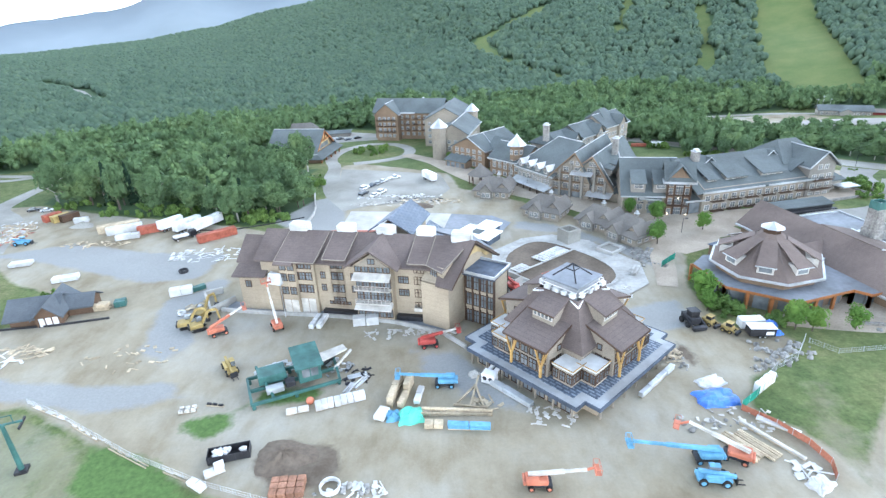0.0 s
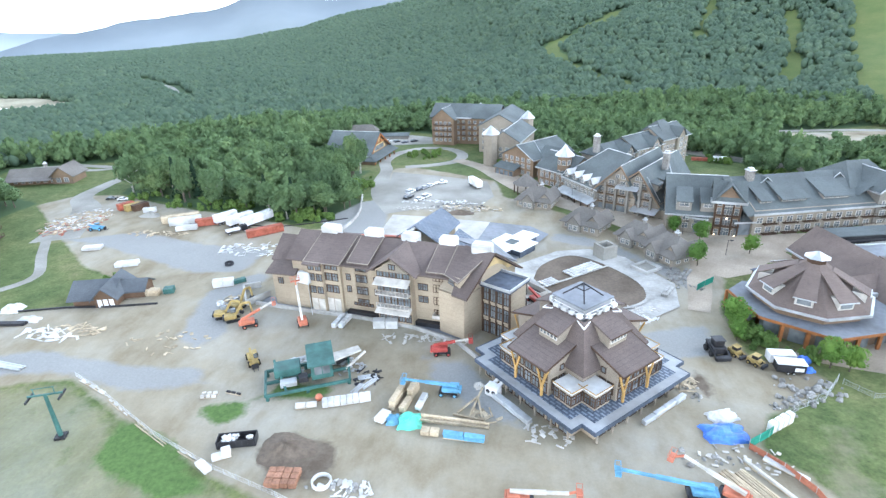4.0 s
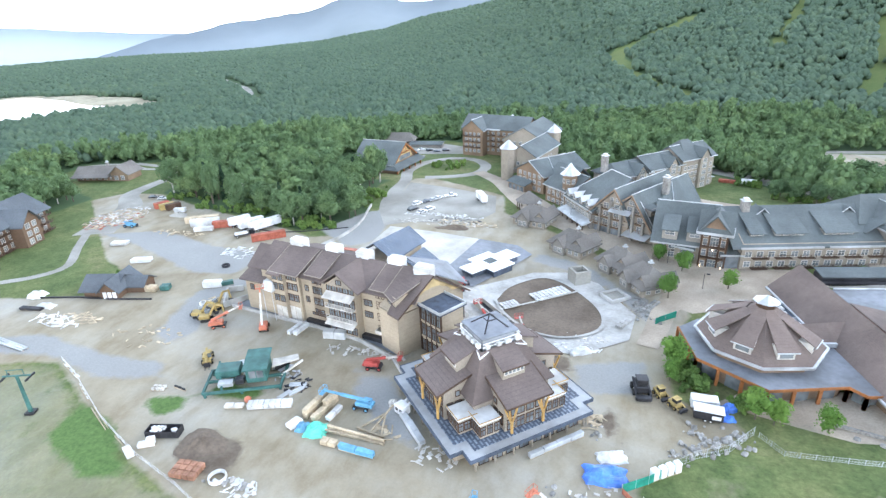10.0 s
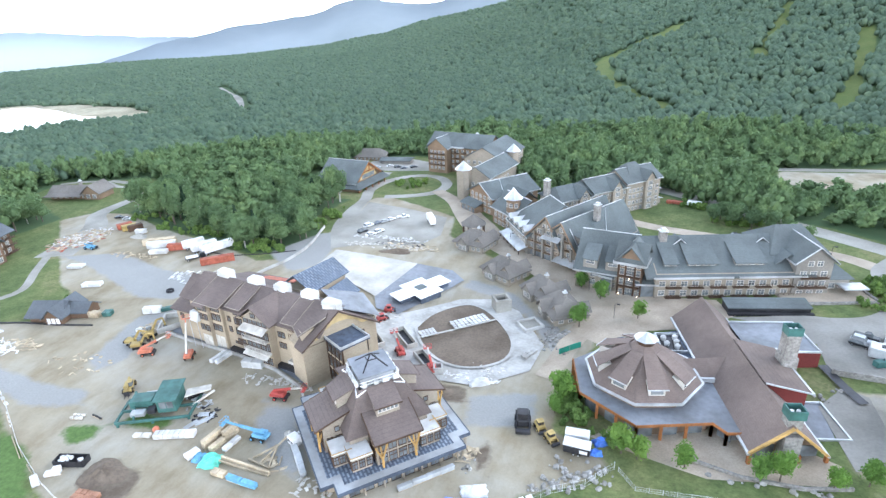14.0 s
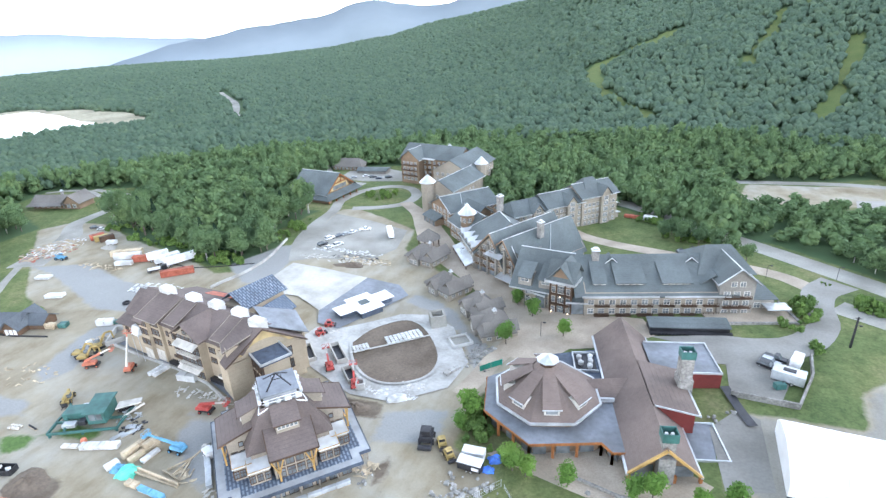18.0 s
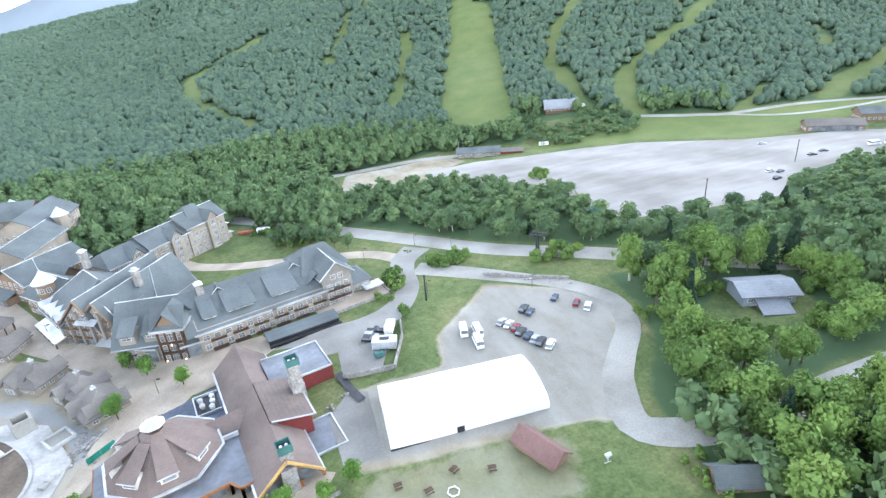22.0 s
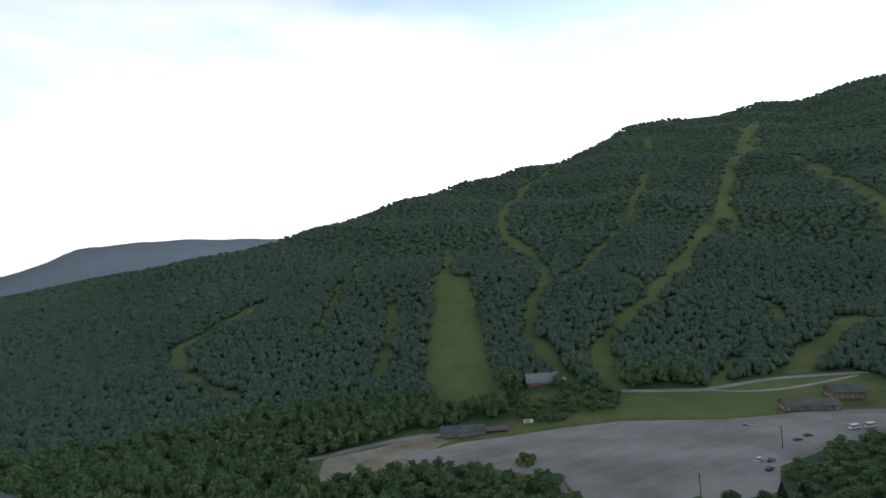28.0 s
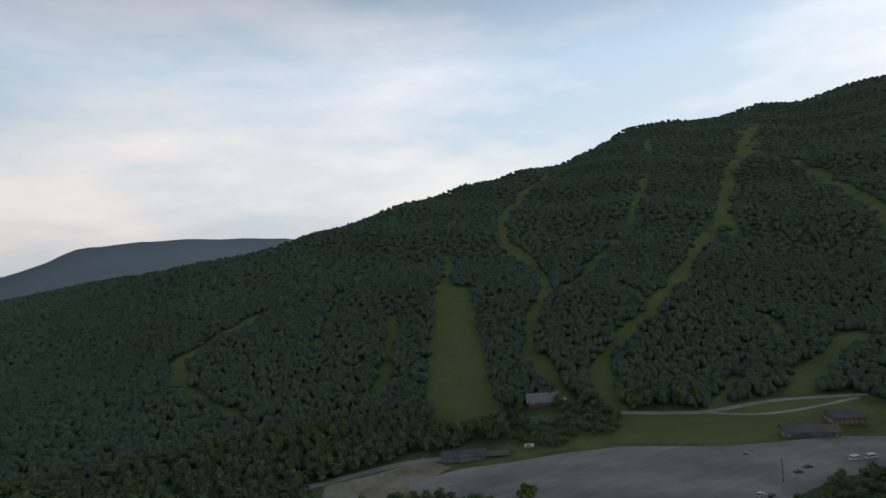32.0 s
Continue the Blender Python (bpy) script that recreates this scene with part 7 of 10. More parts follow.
ribbon("kerb_2", [(20.5, 128.6), (30, 136.6), (40.5, 145)], 0.8, 0.55, M_SLAB, "pale kerb across the oval bed", "kerb", cross=1)
draped("pavement_14", [(-52, 112.5), (-38, 109.5), (-10, 104.0), (2, 98.5), (3.5, 101), (-9, 107), (-37, 112.5), (-51, 115.5)], 0.3, M_MEMBRANE_LIGHT, "grey membrane strip along the lodge's foot", "strip", 3.0)


def wall_line(name, pts, h, w, material, label, lift=-0.6):
    """A low wall that follows the land."""
    mb = Mesh()
    for a, b in zip(pts, pts[1:]):
        za, zb = float(land(*a)), float(land(*b))
        d = Vector((b[0] - a[0], b[1] - a[1])).normalized()
        n = Vector((-d.y, d.x)) * w / 2
        q = [(a[0] + n.x, a[1] + n.y), (b[0] + n.x, b[1] + n.y), (b[0] - n.x, b[1] - n.y), (a[0] - n.x, a[1] - n.y)]
        zs = [za, zb, zb, za]
        mb.add([(x, y, z + lift) for (x, y), z in zip(q, zs)] + [(x, y, z + h) for (x, y), z in zip(q, zs)],
               [(0, 1, 2, 3), (7, 6, 5, 4), (0, 4, 5, 1), (1, 5, 6, 2), (2, 6, 7, 3), (3, 7, 4, 0)])
    return tagged(part(name, mb, material), label, "wall", kind="structure")


wall_line("retaining_wall", [(-53, 111.5), (-38, 108.5), (-24, 106.2), (-10, 102.8), (1, 97.5), (6, 91.5)], 0.9, 0.5, M_CONCRETE, "low pale concrete wall along the lodge's foot")
wall_line("retaining_wall_2", [(-51, 116), (-55, 110.5), (-60, 119), (-56, 121)], 1.7, 0.5, M_CONCRETE, "pale concrete foundation walls beside the lodge")
wall_line("retaining_wall_3", [(145, 153), (143, 143), (137, 129), (123, 131)], 1.6, 0.5, M_STONE, "sandy block wall round the service yard")
wall_line("retaining_wall_4", [(90, 96.5), (98, 93.5), (108, 92.5), (116, 94)], 0.7, 0.5, M_STONE, "low stone wall along the terrace")
wall_line("retaining_wall_5", [(180, 168), (190, 160), (204, 150)], 1.2, 0.6, M_STONE, "grey stone kerb wall by the gravel car park")
wall_line("retaining_wall_6", [(-86, 168), (-72, 166), (-60, 170), (-48, 176)], 0.3, 0.3, M_METAL_DARK, "dark silt barrier at the foot of the wooded bank")
wall_line("retaining_wall_7", [(-116, 103.5), (-104, 106.3), (-92, 107.5), (-80, 110)], 0.5, 0.3, M_METAL_DARK, "black silt fence across the grass")
ribbon("ramp", [(122, 134), (124, 126), (126, 120)], 2.2, 0.5, M_METAL_DARK, "dark covered ramp beside the red block", "ramp")
ribbon("kerb_3", [(258, 238), (250, 222), (246, 205), (252, 190), (262, 183)], 3.0, 0.3, M_DUST, "pale raised edge of the parking lot", "kerb")


def open_box(name, label, x, y, yaw, L, W, h, t, mat, inner, below=2.0):
    o = thing(name, label, "concrete pit", x, y, None, yaw)
    part("rim", Mesh().box(-L / 2, -W / 2, -below, L / 2, -W / 2 + t, h).box(-L / 2, W / 2 - t, -below, L / 2, W / 2, h).box(-L / 2, -W / 2 + t, -below, -L / 2 + t, W / 2 - t, h).box(L / 2 - t, -W / 2 + t, -below, L / 2, W / 2 - t, h), mat, o)
    part("floor_slab", Mesh().box(-L / 2 + t, -W / 2 + t, -below, L / 2 - t, W / 2 - t, 0.4), inner, o)
    return o


open_box("planter_pit", "long open concrete pit with dark bottom", 17.4, 126.9, -47, 10.5, 3.2, 1.7, 0.4, M_SLAB, M_METAL_DARK)
open_box("planter_pit", "short open concrete pit with dark bottom", 26.2, 117.6, -47, 7.5, 3.0, 1.7, 0.4, M_SLAB, M_METAL_DARK)
open_box("planter_pit", "open concrete pit beside the lodge end", 9.2, 124.4, -47, 9, 2.6, 1.4, 0.4, M_SLAB, M_METAL_DARK)
open_box("lift_shaft", "square pale block shaft with open top", 40.2, 152.0, 30, 5.0, 5.0, 4.2, 0.7, M_DUST, M_SOIL)
open_box("footing_frame", "low pale square footing frame", 50.6, 143.2, 38, 6.4, 6.0, 1.0, 0.6, M_CONCRETE, M_GRAVEL)
open_box("footing_frame", "small pale block footing at the oval's tip", 31.5, 113.6, 20, 2.4, 2.8, 2.2, 0.4, M_CONCRETE, M_SOIL)


def cross_pavilion():
    t = thing("cross_pavilion", "low cross-shaped pavilion with white flat roof", "pavilion", 12.2, 155.2, None, 55)
    part("roof", Mesh().box(-10.5, -3.0, 2.0, 10.5, 3.2, 2.35).box(-4.6, -6.4, 2.0, 4.6, -3.0, 2.35).box(-4.6, 3.2, 2.0, 4.6, 6.0, 2.35), M_TENT, t, "white membrane roof")
    part("skylight", Mesh().box(-1.7, -1.5, 2.35, 1.7, 1.7, 2.55), M_ROOF_SLATE, t, "grey square hatch")
    part("wall", Mesh().box(-9.8, -2.4, -1.5, 9.8, 2.6, 2.0).box(-4.0, -5.8, -1.5, 4.0, -2.4, 2.0).box(-4.0, 2.6, -1.5, 4.0, 5.4, 2.0), M_MEMBRANE, t)


cross_pavilion()


# ---- machines and vehicles ----
WHEELS = {}


def wheel(parent, x, y, r, w, rim=None):
    rim = rim or M_TRIM
    key = (r, w, rim.name)
    if key not in WHEELS:
        a = Mesh().tube((0, -w / 2, 0), (0, w / 2, 0), r, r, 14)
        b = Mesh().tube((0, -w / 2 - 0.02, 0), (0, w / 2 + 0.02, 0), r * 0.55, r * 0.55, 10)
        WHEELS[key] = (bevelled(a.data("wheel", M_RUBBER), min(0.06, w * 0.2)), b.data("rim", rim))
    o = part("wheel", WHEELS[key][0], None, parent, at=pose(x, y, r))
    part("rim", WHEELS[key][1], None, o)


def box_part(name, parent, dims, mat, bev=0.08, label="", at=None):
    return part(name, bevelled(Mesh().box(*dims).data(name, mat), bev), mat, parent, label, at=at)


def boom_lift(x, y, yaw, paint, pale, reach=9.0, raise_deg=12.0, elbow=None, turn=0.0, word="orange"):
    t = thing("boom_lift", f"{word} boom lift parked on the gravel", "boom lift", x, y, None, yaw, "boom lifts on the site")
    box_part("chassis", t, (-1.8, -0.9, 0.45, 1.8, 0.9, 0.95), M_METAL_DARK)
    for wx in (-1.3, 1.3):
        for wy in (-1.05, 1.05):
            wheel(t, wx, wy, 0.5, 0.35, paint)
    body = box_part("turntable", t, (-2.1, -1.05, 0.95, 1.2, 1.05, 1.9), paint, 0.2, at=pose(0, 0, 0, 0, 0, turn))
    box_part("engine_cover", body, (-2.0, -1.0, 1.9, -0.2, -0.2, 2.2), paint, 0.1)
    box_part("counterweight", body, (-2.5, -0.95, 0.95, -2.1, 0.95, 1.7), paint, 0.1)
    c, s = math.cos(radians(raise_deg)), math.sin(radians(raise_deg))
    a, b = Vector((-1.7, 0.1, 2.2)), Vector((-1.7 + reach * c, 0.1, 2.2 + reach * s))
    part("boom", Mesh().beam(a, a.lerp(b, 0.62), 0.5, 0.55), paint if elbow is None else pale, body)
    part("boom_tip", Mesh().beam(a.lerp(b, 0.55), b, 0.36, 0.4), pale, body)
    if elbow is not None:
        e = b + Vector((elbow[0], 0, elbow[1]))
        part("jib", Mesh().beam(b, e, 0.28), paint, body)
        b = e
    part("basket_floor", Mesh().box(b.x, b.y - 1.1, b.z - 0.5, b.x + 0.9, b.y + 1.1, b.z - 0.4), paint, body)
    for px in (0.02, 0.84):
        for py in (-1.08, 0, 1.02):
            part("basket_post", Mesh().box(b.x + px, b.y + py, b.z - 0.4, b.x + px + 0.06, b.y + py + 0.06, b.z + 0.55), paint, body)
    for py in (-1.1, 1.04):
        part("basket_rail", Mesh().box(b.x, b.y + py, b.z + 0.55, b.x + 0.9, b.y + py + 0.06, b.z + 0.62), paint, body)
    for px in (0, 0.84):
        part("basket_rail", Mesh().box(b.x + px, b.y - 1.04, b.z + 0.55, b.x + px + 0.06, b.y + 1.04, b.z + 0.62), paint, body)
    return t


boom_lift(-36.8, 102.6, 118, M_ORANGE, M_TRIM, 8.5, 52, (0.5, 1.2))
boom_lift(-49.5, 101.0, 30, M_ORANGE, M_TRIM, 8.0, 22)
boom_lift(-1.6, 93.0, 8, M_RED, M_TRIM, 7.5, 10, word="red")
boom_lift(1.5, 79.6, 178, M_BLUE, M_BLUE, 10.0, 3, word="light blue")
boom_lift(41.2, 58.8, 176, M_BLUE, M_BLUE, 13.0, 6, word="long light blue")
boom_lift(45.6, 58.8, 150, M_ORANGE, M_TRIM, 9.0, 14, (1.2, -0.8))
boom_lift(15.4, 55.3, -2, M_ORANGE, M_TRIM, 8.5, 6, (1.0, 0.4))
boom_lift(18.6, 119.6, 126, M_RED, M_TRIM, 7.0, 16, word="red")
boom_lift(29.6, 114.0, 118, M_RED, M_TRIM, 6.5, 18, word="red")


def telehandler(x, y, yaw, paint, word):
    t = thing("telehandler", f"{word} telehandler with lowered boom", "telehandler", x, y, None, yaw)
    box_part("chassis", t, (-2.4, -1.0, 0.6, 2.4, 1.0, 1.25), paint, 0.12)
    box_part("cab", t, (-0.6, 0.2, 1.25, 0.9, 1.0, 2.5), M_GLASS, 0.1)
    box_part("cab_roof", t, (-0.65, 0.15, 2.5, 0.95, 1.05, 2.62), paint, 0.04)
    box_part("engine_cover", t, (-1.4, -1.0, 1.25, 1.2, -0.35, 1.75), paint, 0.12)
    part("boom", Mesh().beam((-2.3, -0.1, 2.1), (3.0, -0.1, 1.3), 0.45, 0.5), paint, t)
    part("fork", Mesh().box(3.0, -0.7, 0.2, 3.15, 0.7, 1.3).box(3.15, -0.5, 0.2, 4.3, -0.35, 0.28).box(3.15, 0.35, 0.2, 4.3, 0.5, 0.28), M_METAL_DARK, t)
    for wx in (-1.6, 1.6):
        for wy in (-1.05, 1.05):
            wheel(t, wx, wy, 0.65, 0.42, paint)
    return t


telehandler(40.4, 54.8, -8, M_BLUE, "light blue")
telehandler(-137.5, 160.3, 8, M_BLUE, "light blue")
telehandler(-42.0, 87.0, -55, M_YELLOW, "dusty yellow")


def excavator(x, y, yaw, arm=1):
    t = thing("excavator", "dusty yellow excavator with folded arm", "excavator", x, y, None, yaw, "excavators beside the lodge")
    for sy in (-1.0, 1.0):
        part("track", bevelled(Mesh().box(-1.7, sy - 0.28, 0, 1.7, sy + 0.28, 0.75).data("track", M_RUBBER), 0.25, 2), M_RUBBER, t)
    box_part("house", t, (-1.9, -1.2, 0.9, 0.9, 1.2, 1.9), M_YELLOW, 0.15)
    box_part("counterweight", t, (-2.3, -1.15, 0.9, -1.9, 1.15, 1.7), M_METAL_DARK, 0.1)
    box_part("cab", t, (-0.3, 0.3, 1.9, 1.0, 1.2, 2.9), M_GLASS, 0.1)
    part("boom", Mesh().beam((0.8, -0.2, 1.7), (2.6, -0.2, 4.4), 0.42, 0.55).beam((2.6, -0.2, 4.4), (4.4, -0.2, 4.2), 0.38, 0.5), M_YELLOW, t)
    part("stick", Mesh().beam((4.4, -0.2, 4.2), (4.7, -0.2, 1.6), 0.32, 0.4), M_YELLOW, t)
    part("bucket", bevelled(Mesh().box(4.1, -0.7, 0.7, 5.1, 0.4, 1.6).data("bucket", M_METAL_DARK), 0.2), M_METAL_DARK, t)
    return t


excavator(-58.3, 104.4, 20)
excavator(-55.0, 103.2, 30)
excavator(-56.5, 109.0, 70)


def skid_loader(x, y, yaw, paint, word):
    t = thing("skid_loader", f"small {word} loader on the dirt", "loader", x, y, None, yaw, "small loaders on the site")
    box_part("body", t, (-1.5, -0.8, 0.4, 0.9, 0.8, 1.4), paint, 0.12)
    box_part("cab", t, (-0.6, -0.65, 1.4, 0.6, 0.65, 2.2), M_METAL_DARK, 0.08)
    box_part("cab_roof", t, (-0.7, -0.75, 2.2, 0.7, 0.75, 2.32), paint, 0.05)
    part("arm", Mesh().beam((-1.2, -0.9, 1.5), (1.6, -0.9, 0.7), 0.18).beam((-1.2, 0.9, 1.5), (1.6, 0.9, 0.7), 0.18), paint, t)
    box_part("bucket", t, (1.5, -1.0, 0.1, 2.2, 1.0, 0.8), M_METAL_DARK, 0.15)
    for wx in (-0.9, 0.6):
        for wy in (-0.95, 0.95):
            wheel(t, wx, wy, 0.45, 0.32, paint)
    return t


skid_loader(59.6, 98.6, -60, M_YELLOW, "yellow")
skid_loader(62.3, 95.4, -50, M_YELLOW, "yellow")
skid_loader(6.5, 141.0, 20, M_RED, "red")
skid_loader(6.4, 135.4, 50, M_RED, "red")
t = skid_loader(55.8, 98.8, -80, M_METAL_DARK, "dark grey")
t.scale = (1.6, 1.6, 1.6)


def vehicle(x, y, yaw, paint, word, kind="car"):
    L, W, H, cab0, cab1, low = {"car": (4.5, 1.8, 1.45, -1.5, 1.0, 0.85), "suv": (4.8, 1.95, 1.75, -2.3, 1.1, 1.0), "pickup": (5.6, 2.0, 1.8, -0.7, 1.3, 1.0),
                                "bus": (6.4, 2.2, 2.7, -3.1, 2.3, 1.1)}[kind]
    t = thing({"car": "car", "suv": "car", "pickup": "pickup_truck", "bus": "shuttle_bus"}[kind],
              {"car": f"{word} parked car", "suv": f"{word} parked estate car", "pickup": f"{word} parked pickup truck", "bus": f"{word} parked shuttle bus with dark windows"}[kind] + (" on gravel" if kind != "bus" else ""),
              "bus" if kind == "bus" else "car", x, y, None, yaw, "parked vehicles")
    box_part("body", t, (-L / 2, -W / 2, 0.3, L / 2, W / 2, low), paint, 0.18)
    i, top = 0.18, H - 0.08
    r0, r1 = cab0 + (0.45 if kind != "bus" else 0.1), cab1 - (0.65 if kind != "bus" else 0.35)
    g = Mesh().add([(cab0, -W / 2 + 0.08, low - 0.02), (cab1, -W / 2 + 0.08, low - 0.02), (cab1, W / 2 - 0.08, low - 0.02), (cab0, W / 2 - 0.08, low - 0.02),
                    (r0, -W / 2 + i, top), (r1, -W / 2 + i, top), (r1, W / 2 - i, top), (r0, W / 2 - i, top)],
                   [(3, 2, 1, 0), (4, 5, 6, 7), (0, 1, 5, 4), (1, 2, 6, 5), (2, 3, 7, 6), (3, 0, 4, 7)])
    part("cabin", g, M_GLASS, t, "dark glazed cabin")
    box_part("roof_panel", t, (r0, -W / 2 + 0.12, top - (0.0 if kind != "bus" else 0.55), r1 + 0.1, W / 2 - 0.12, H), paint, 0.05)
    if kind == "bus":
        box_part("side_panel", t, (-L / 2 + 0.02, -W / 2 + 0.02, low - 0.1, L / 2 - 1.0, W / 2 - 0.02, 1.55), paint, 0.06)
    for wx in (-L * 0.31, L * 0.31):
        for wy in (-W / 2 + 0.08, W / 2 - 0.08):
            wheel(t, wx, wy, 0.36, 0.24, M_METAL)
    for wy in (-W * 0.36, W * 0.36):
        part("headlight", Mesh().box(L / 2 - 0.06, wy - 0.17, low - 0.28, L / 2 + 0.02, wy + 0.17, low - 0.1), M_METAL, t)
    return t


for x, y, yaw, paint, word, kind in (
        (160.2, 136.6, 76, M_PAINT_WHITE, "white", "bus"), (163.8, 134.4, 84, M_PAINT_WHITE, "white", "bus"), (161.8, 129.2, 82, M_PAINT_WHITE, "white", "bus"),
        (172.2, 135.8, 38, M_PAINT_SILVER, "pale silver", "car"), (173.6, 133.6, 38, M_PAINT_WHITE, "white", "car"), (174.6, 131.0, 38, M_PAINT_RED, "dark red", "car"),
        (174.9, 128.2, 40, M_PAINT_BLACK, "black", "suv"), (175.9, 125.6, 40, M_PAINT_NAVY, "navy", "car"), (176.7, 123.2, 42, M_PAINT_SILVER, "silver", "car"),
        (177.6, 121.2, 42, M_PAINT_BLACK, "black", "suv"), (179.3, 118.8, 44, M_PAINT_WHITE, "white", "suv"), (181.5, 139.4, 40, M_PAINT_BLACK, "black", "suv"),
        (182.3, 136.8, 40, M_PAINT_NAVY, "dark blue", "car"), (193.2, 140.8, 44, M_PAINT_NAVY, "dark grey", "car"), (197.4, 134.8, 48, M_PAINT_RED, "red", "car"), (199.2, 131.2, 50, M_PAINT_WHITE, "white", "suv"),
        (133.4, 145.6, -30, M_PAINT_BLACK, "black", "suv"), (134.4, 147.6, -28, M_PAINT_SILVER, "silver", "suv"), (136.2, 149.8, -26, M_PAINT_BLACK, "black", "pickup"),
        (-30.8, 208.1, 60, M_PAINT_WHITE, "white", "suv"), (-28.0, 212.0, 60, M_PAINT_NAVY, "navy", "car"), (-25.9, 214.6, 60, M_PAINT_SILVER, "silver", "car"), (-24.2, 217.8, 60, M_PAINT_WHITE, "white", "car"),
        (-20.0, 222.4, 30, M_PAINT_WHITE, "white", "pickup"), (-30.2, 200.6, 60, M_PAINT_BLACK, "black", "suv"), (-25.5, 198.0, 60, M_PAINT_WHITE, "white", "car"), (-23.2, 202.0, 60, M_PAINT_WHITE, "white", "suv"),
        (342.4, 197.0, 10, M_PAINT_WHITE, "white", "suv"), (345.4, 193.6, 10, M_PAINT_BLACK, "black", "car"), (336.0, 187.0, 10, M_PAINT_BLACK, "black", "suv"), (381.6, 237.6, -35, M_PAINT_SILVER, "grey", "car"),
        (378.6, 204.6, -20, M_PAINT_BLACK, "black", "car"), (388.0, 206.0, -20, M_PAINT_NAVY, "dark blue", "car"), (414.0, 199.0, -10, M_PAINT_WHITE, "white", "bus"), (422.0, 196.0, -10, M_PAINT_WHITE, "white", "bus"),
        (118.0, 224.5, 20, M_PAINT_BLACK, "black", "car"), (-158, 195, 20, M_PAINT_BLACK, "black", "car"), (-152, 194, 20, M_PAINT_WHITE, "white", "car"),
        (-66, 318, 40, M_PAINT_WHITE, "white", "car"), (-60, 316, 40, M_PAINT_BLACK, "black", "suv"), (-55, 314, 40, M_PAINT_NAVY, "navy", "car"), (-50, 318, 40, M_PAINT_BLACK, "black", "suv"), (-72, 312, 40, M_PAINT_SILVER, "silver", "car")):
    vehicle(x, y, yaw, paint, word, kind)


def container(x, y, yaw, paint, L=12.2, word="rust-red", roof=None):
    t = thing("shipping_container", f"{word} steel shipping container", "container", x, y, None, yaw, "containers in the storage yard")
    box_part("body", t, (-L / 2, -1.2, 0.1, L / 2, 1.2, 2.6), paint, 0.05)
    n = int(L / 0.7)
    for sy in (-1.23, 1.23):
        r = Mesh()
        for k in range(n):
            px = -L / 2 + 0.35 + k * (L - 0.7) / (n - 1)
            r.box(px - 0.14, sy - 0.03, 0.3, px + 0.14, sy + 0.03, 2.4)
        part("corrugation", r, paint, t)
    for sy in (-0.6, 0.6):
        part("door", Mesh().box(L / 2, sy - 0.55, 0.2, L / 2 + 0.05, sy + 0.55, 2.5), paint, t)
    part("lock_bar", Mesh().tube((L / 2 + 0.09, 0.1, 0.2), (L / 2 + 0.09, 0.1, 2.5), 0.03), M_METAL, t)
    return t


def semitrailer(x, y, yaw, L=13.0, word="white"):
    t = thing("box_trailer", f"{word} box trailer parked in the yard", "trailer", x, y, None, yaw, "trailers in the storage yard")
    box_part("body", t, (-L / 2, -1.25, 1.1, L / 2, 1.25, 3.9), M_PAINT_WHITE, 0.08)
    part("underframe", Mesh().box(-L / 2, -0.5, 0.8, L / 2, 0.5, 1.1), M_METAL_DARK, t)
    for wx in (-L / 2 + 1.2, -L / 2 + 2.5):
        for wy in (-1.0, 1.0):
            wheel(t, wx, wy, 0.5, 0.4, M_METAL)
    for wy in (-0.8, 0.8):
        part("landing_leg", Mesh().box(L / 2 - 2.6, wy - 0.08, 0, L / 2 - 2.4, wy + 0.08, 1.1), M_METAL_DARK, t)
    return t


container(-72.4, 159.5, 38, M_RUST, 12.2, "rust-red")
container(-98.2, 167.4, 25, M_RUST, 8.0, "dark red")
container(-111.0, 171.0, 28, M_LUMBER, 13.0, "faded tan")
container(-107.5, 168.2, 26, M_WHITE, 11.0, "off-white")
container(-142.8, 183.6, 60, M_RUST, 6.1, "red")
container(-139.0, 182.6, 60, M_YELLOW, 6.1, "yellow")
container(-136.0, 183.0, 60, M_TIMBER_DARK, 6.1, "brown")
semitrailer(-92.4, 170.0, 55, 8.5)
semitrailer(-86.0, 168.6, 60, 10.0)
semitrailer(-79.8, 169.0, 62, 13.0)
semitrailer(-4.6, 216.9, -60, 9.0)
t = thing("flatbed_truck", "black flatbed truck with white load", "truck", -83.5, 160.0, None, 45)
box_part("bed", t, (-3.5, -1.1, 0.8, 1.8, 1.1, 1.1), M_METAL_DARK)
box_part("cab", t, (1.9, -1.1, 0.6, 3.9, 1.1, 2.5), M_PAINT_BLACK, 0.15)
box_part("load", t, (-3.2, -0.9, 1.1, 1.4, 0.9, 1.9), M_WHITE, 0.1)
for wx in (-2.5, 2.8):
    for wy in (-0.95, 0.95):
        wheel(t, wx, wy, 0.45, 0.35)


def box_truck(x, y, yaw):
    t = thing("box_truck", "white box truck parked in the service yard", "truck", x, y, None, yaw)
    box_part("box", t, (-3.6, -1.2, 0.9, 1.6, 1.2, 3.4), M_PAINT_WHITE, 0.08)
    box_part("cab", t, (1.7, -1.05, 0.6, 3.6, 1.05, 2.3), M_PAINT_WHITE, 0.2)
    part("windscreen", Mesh().box(3.3, -0.9, 1.5, 3.62, 0.9, 2.15), M_GLASS, t)
    for wx in (-2.3, 2.6):
        for wy in (-1.0, 1.0):
            wheel(t, wx, wy, 0.48, 0.35)


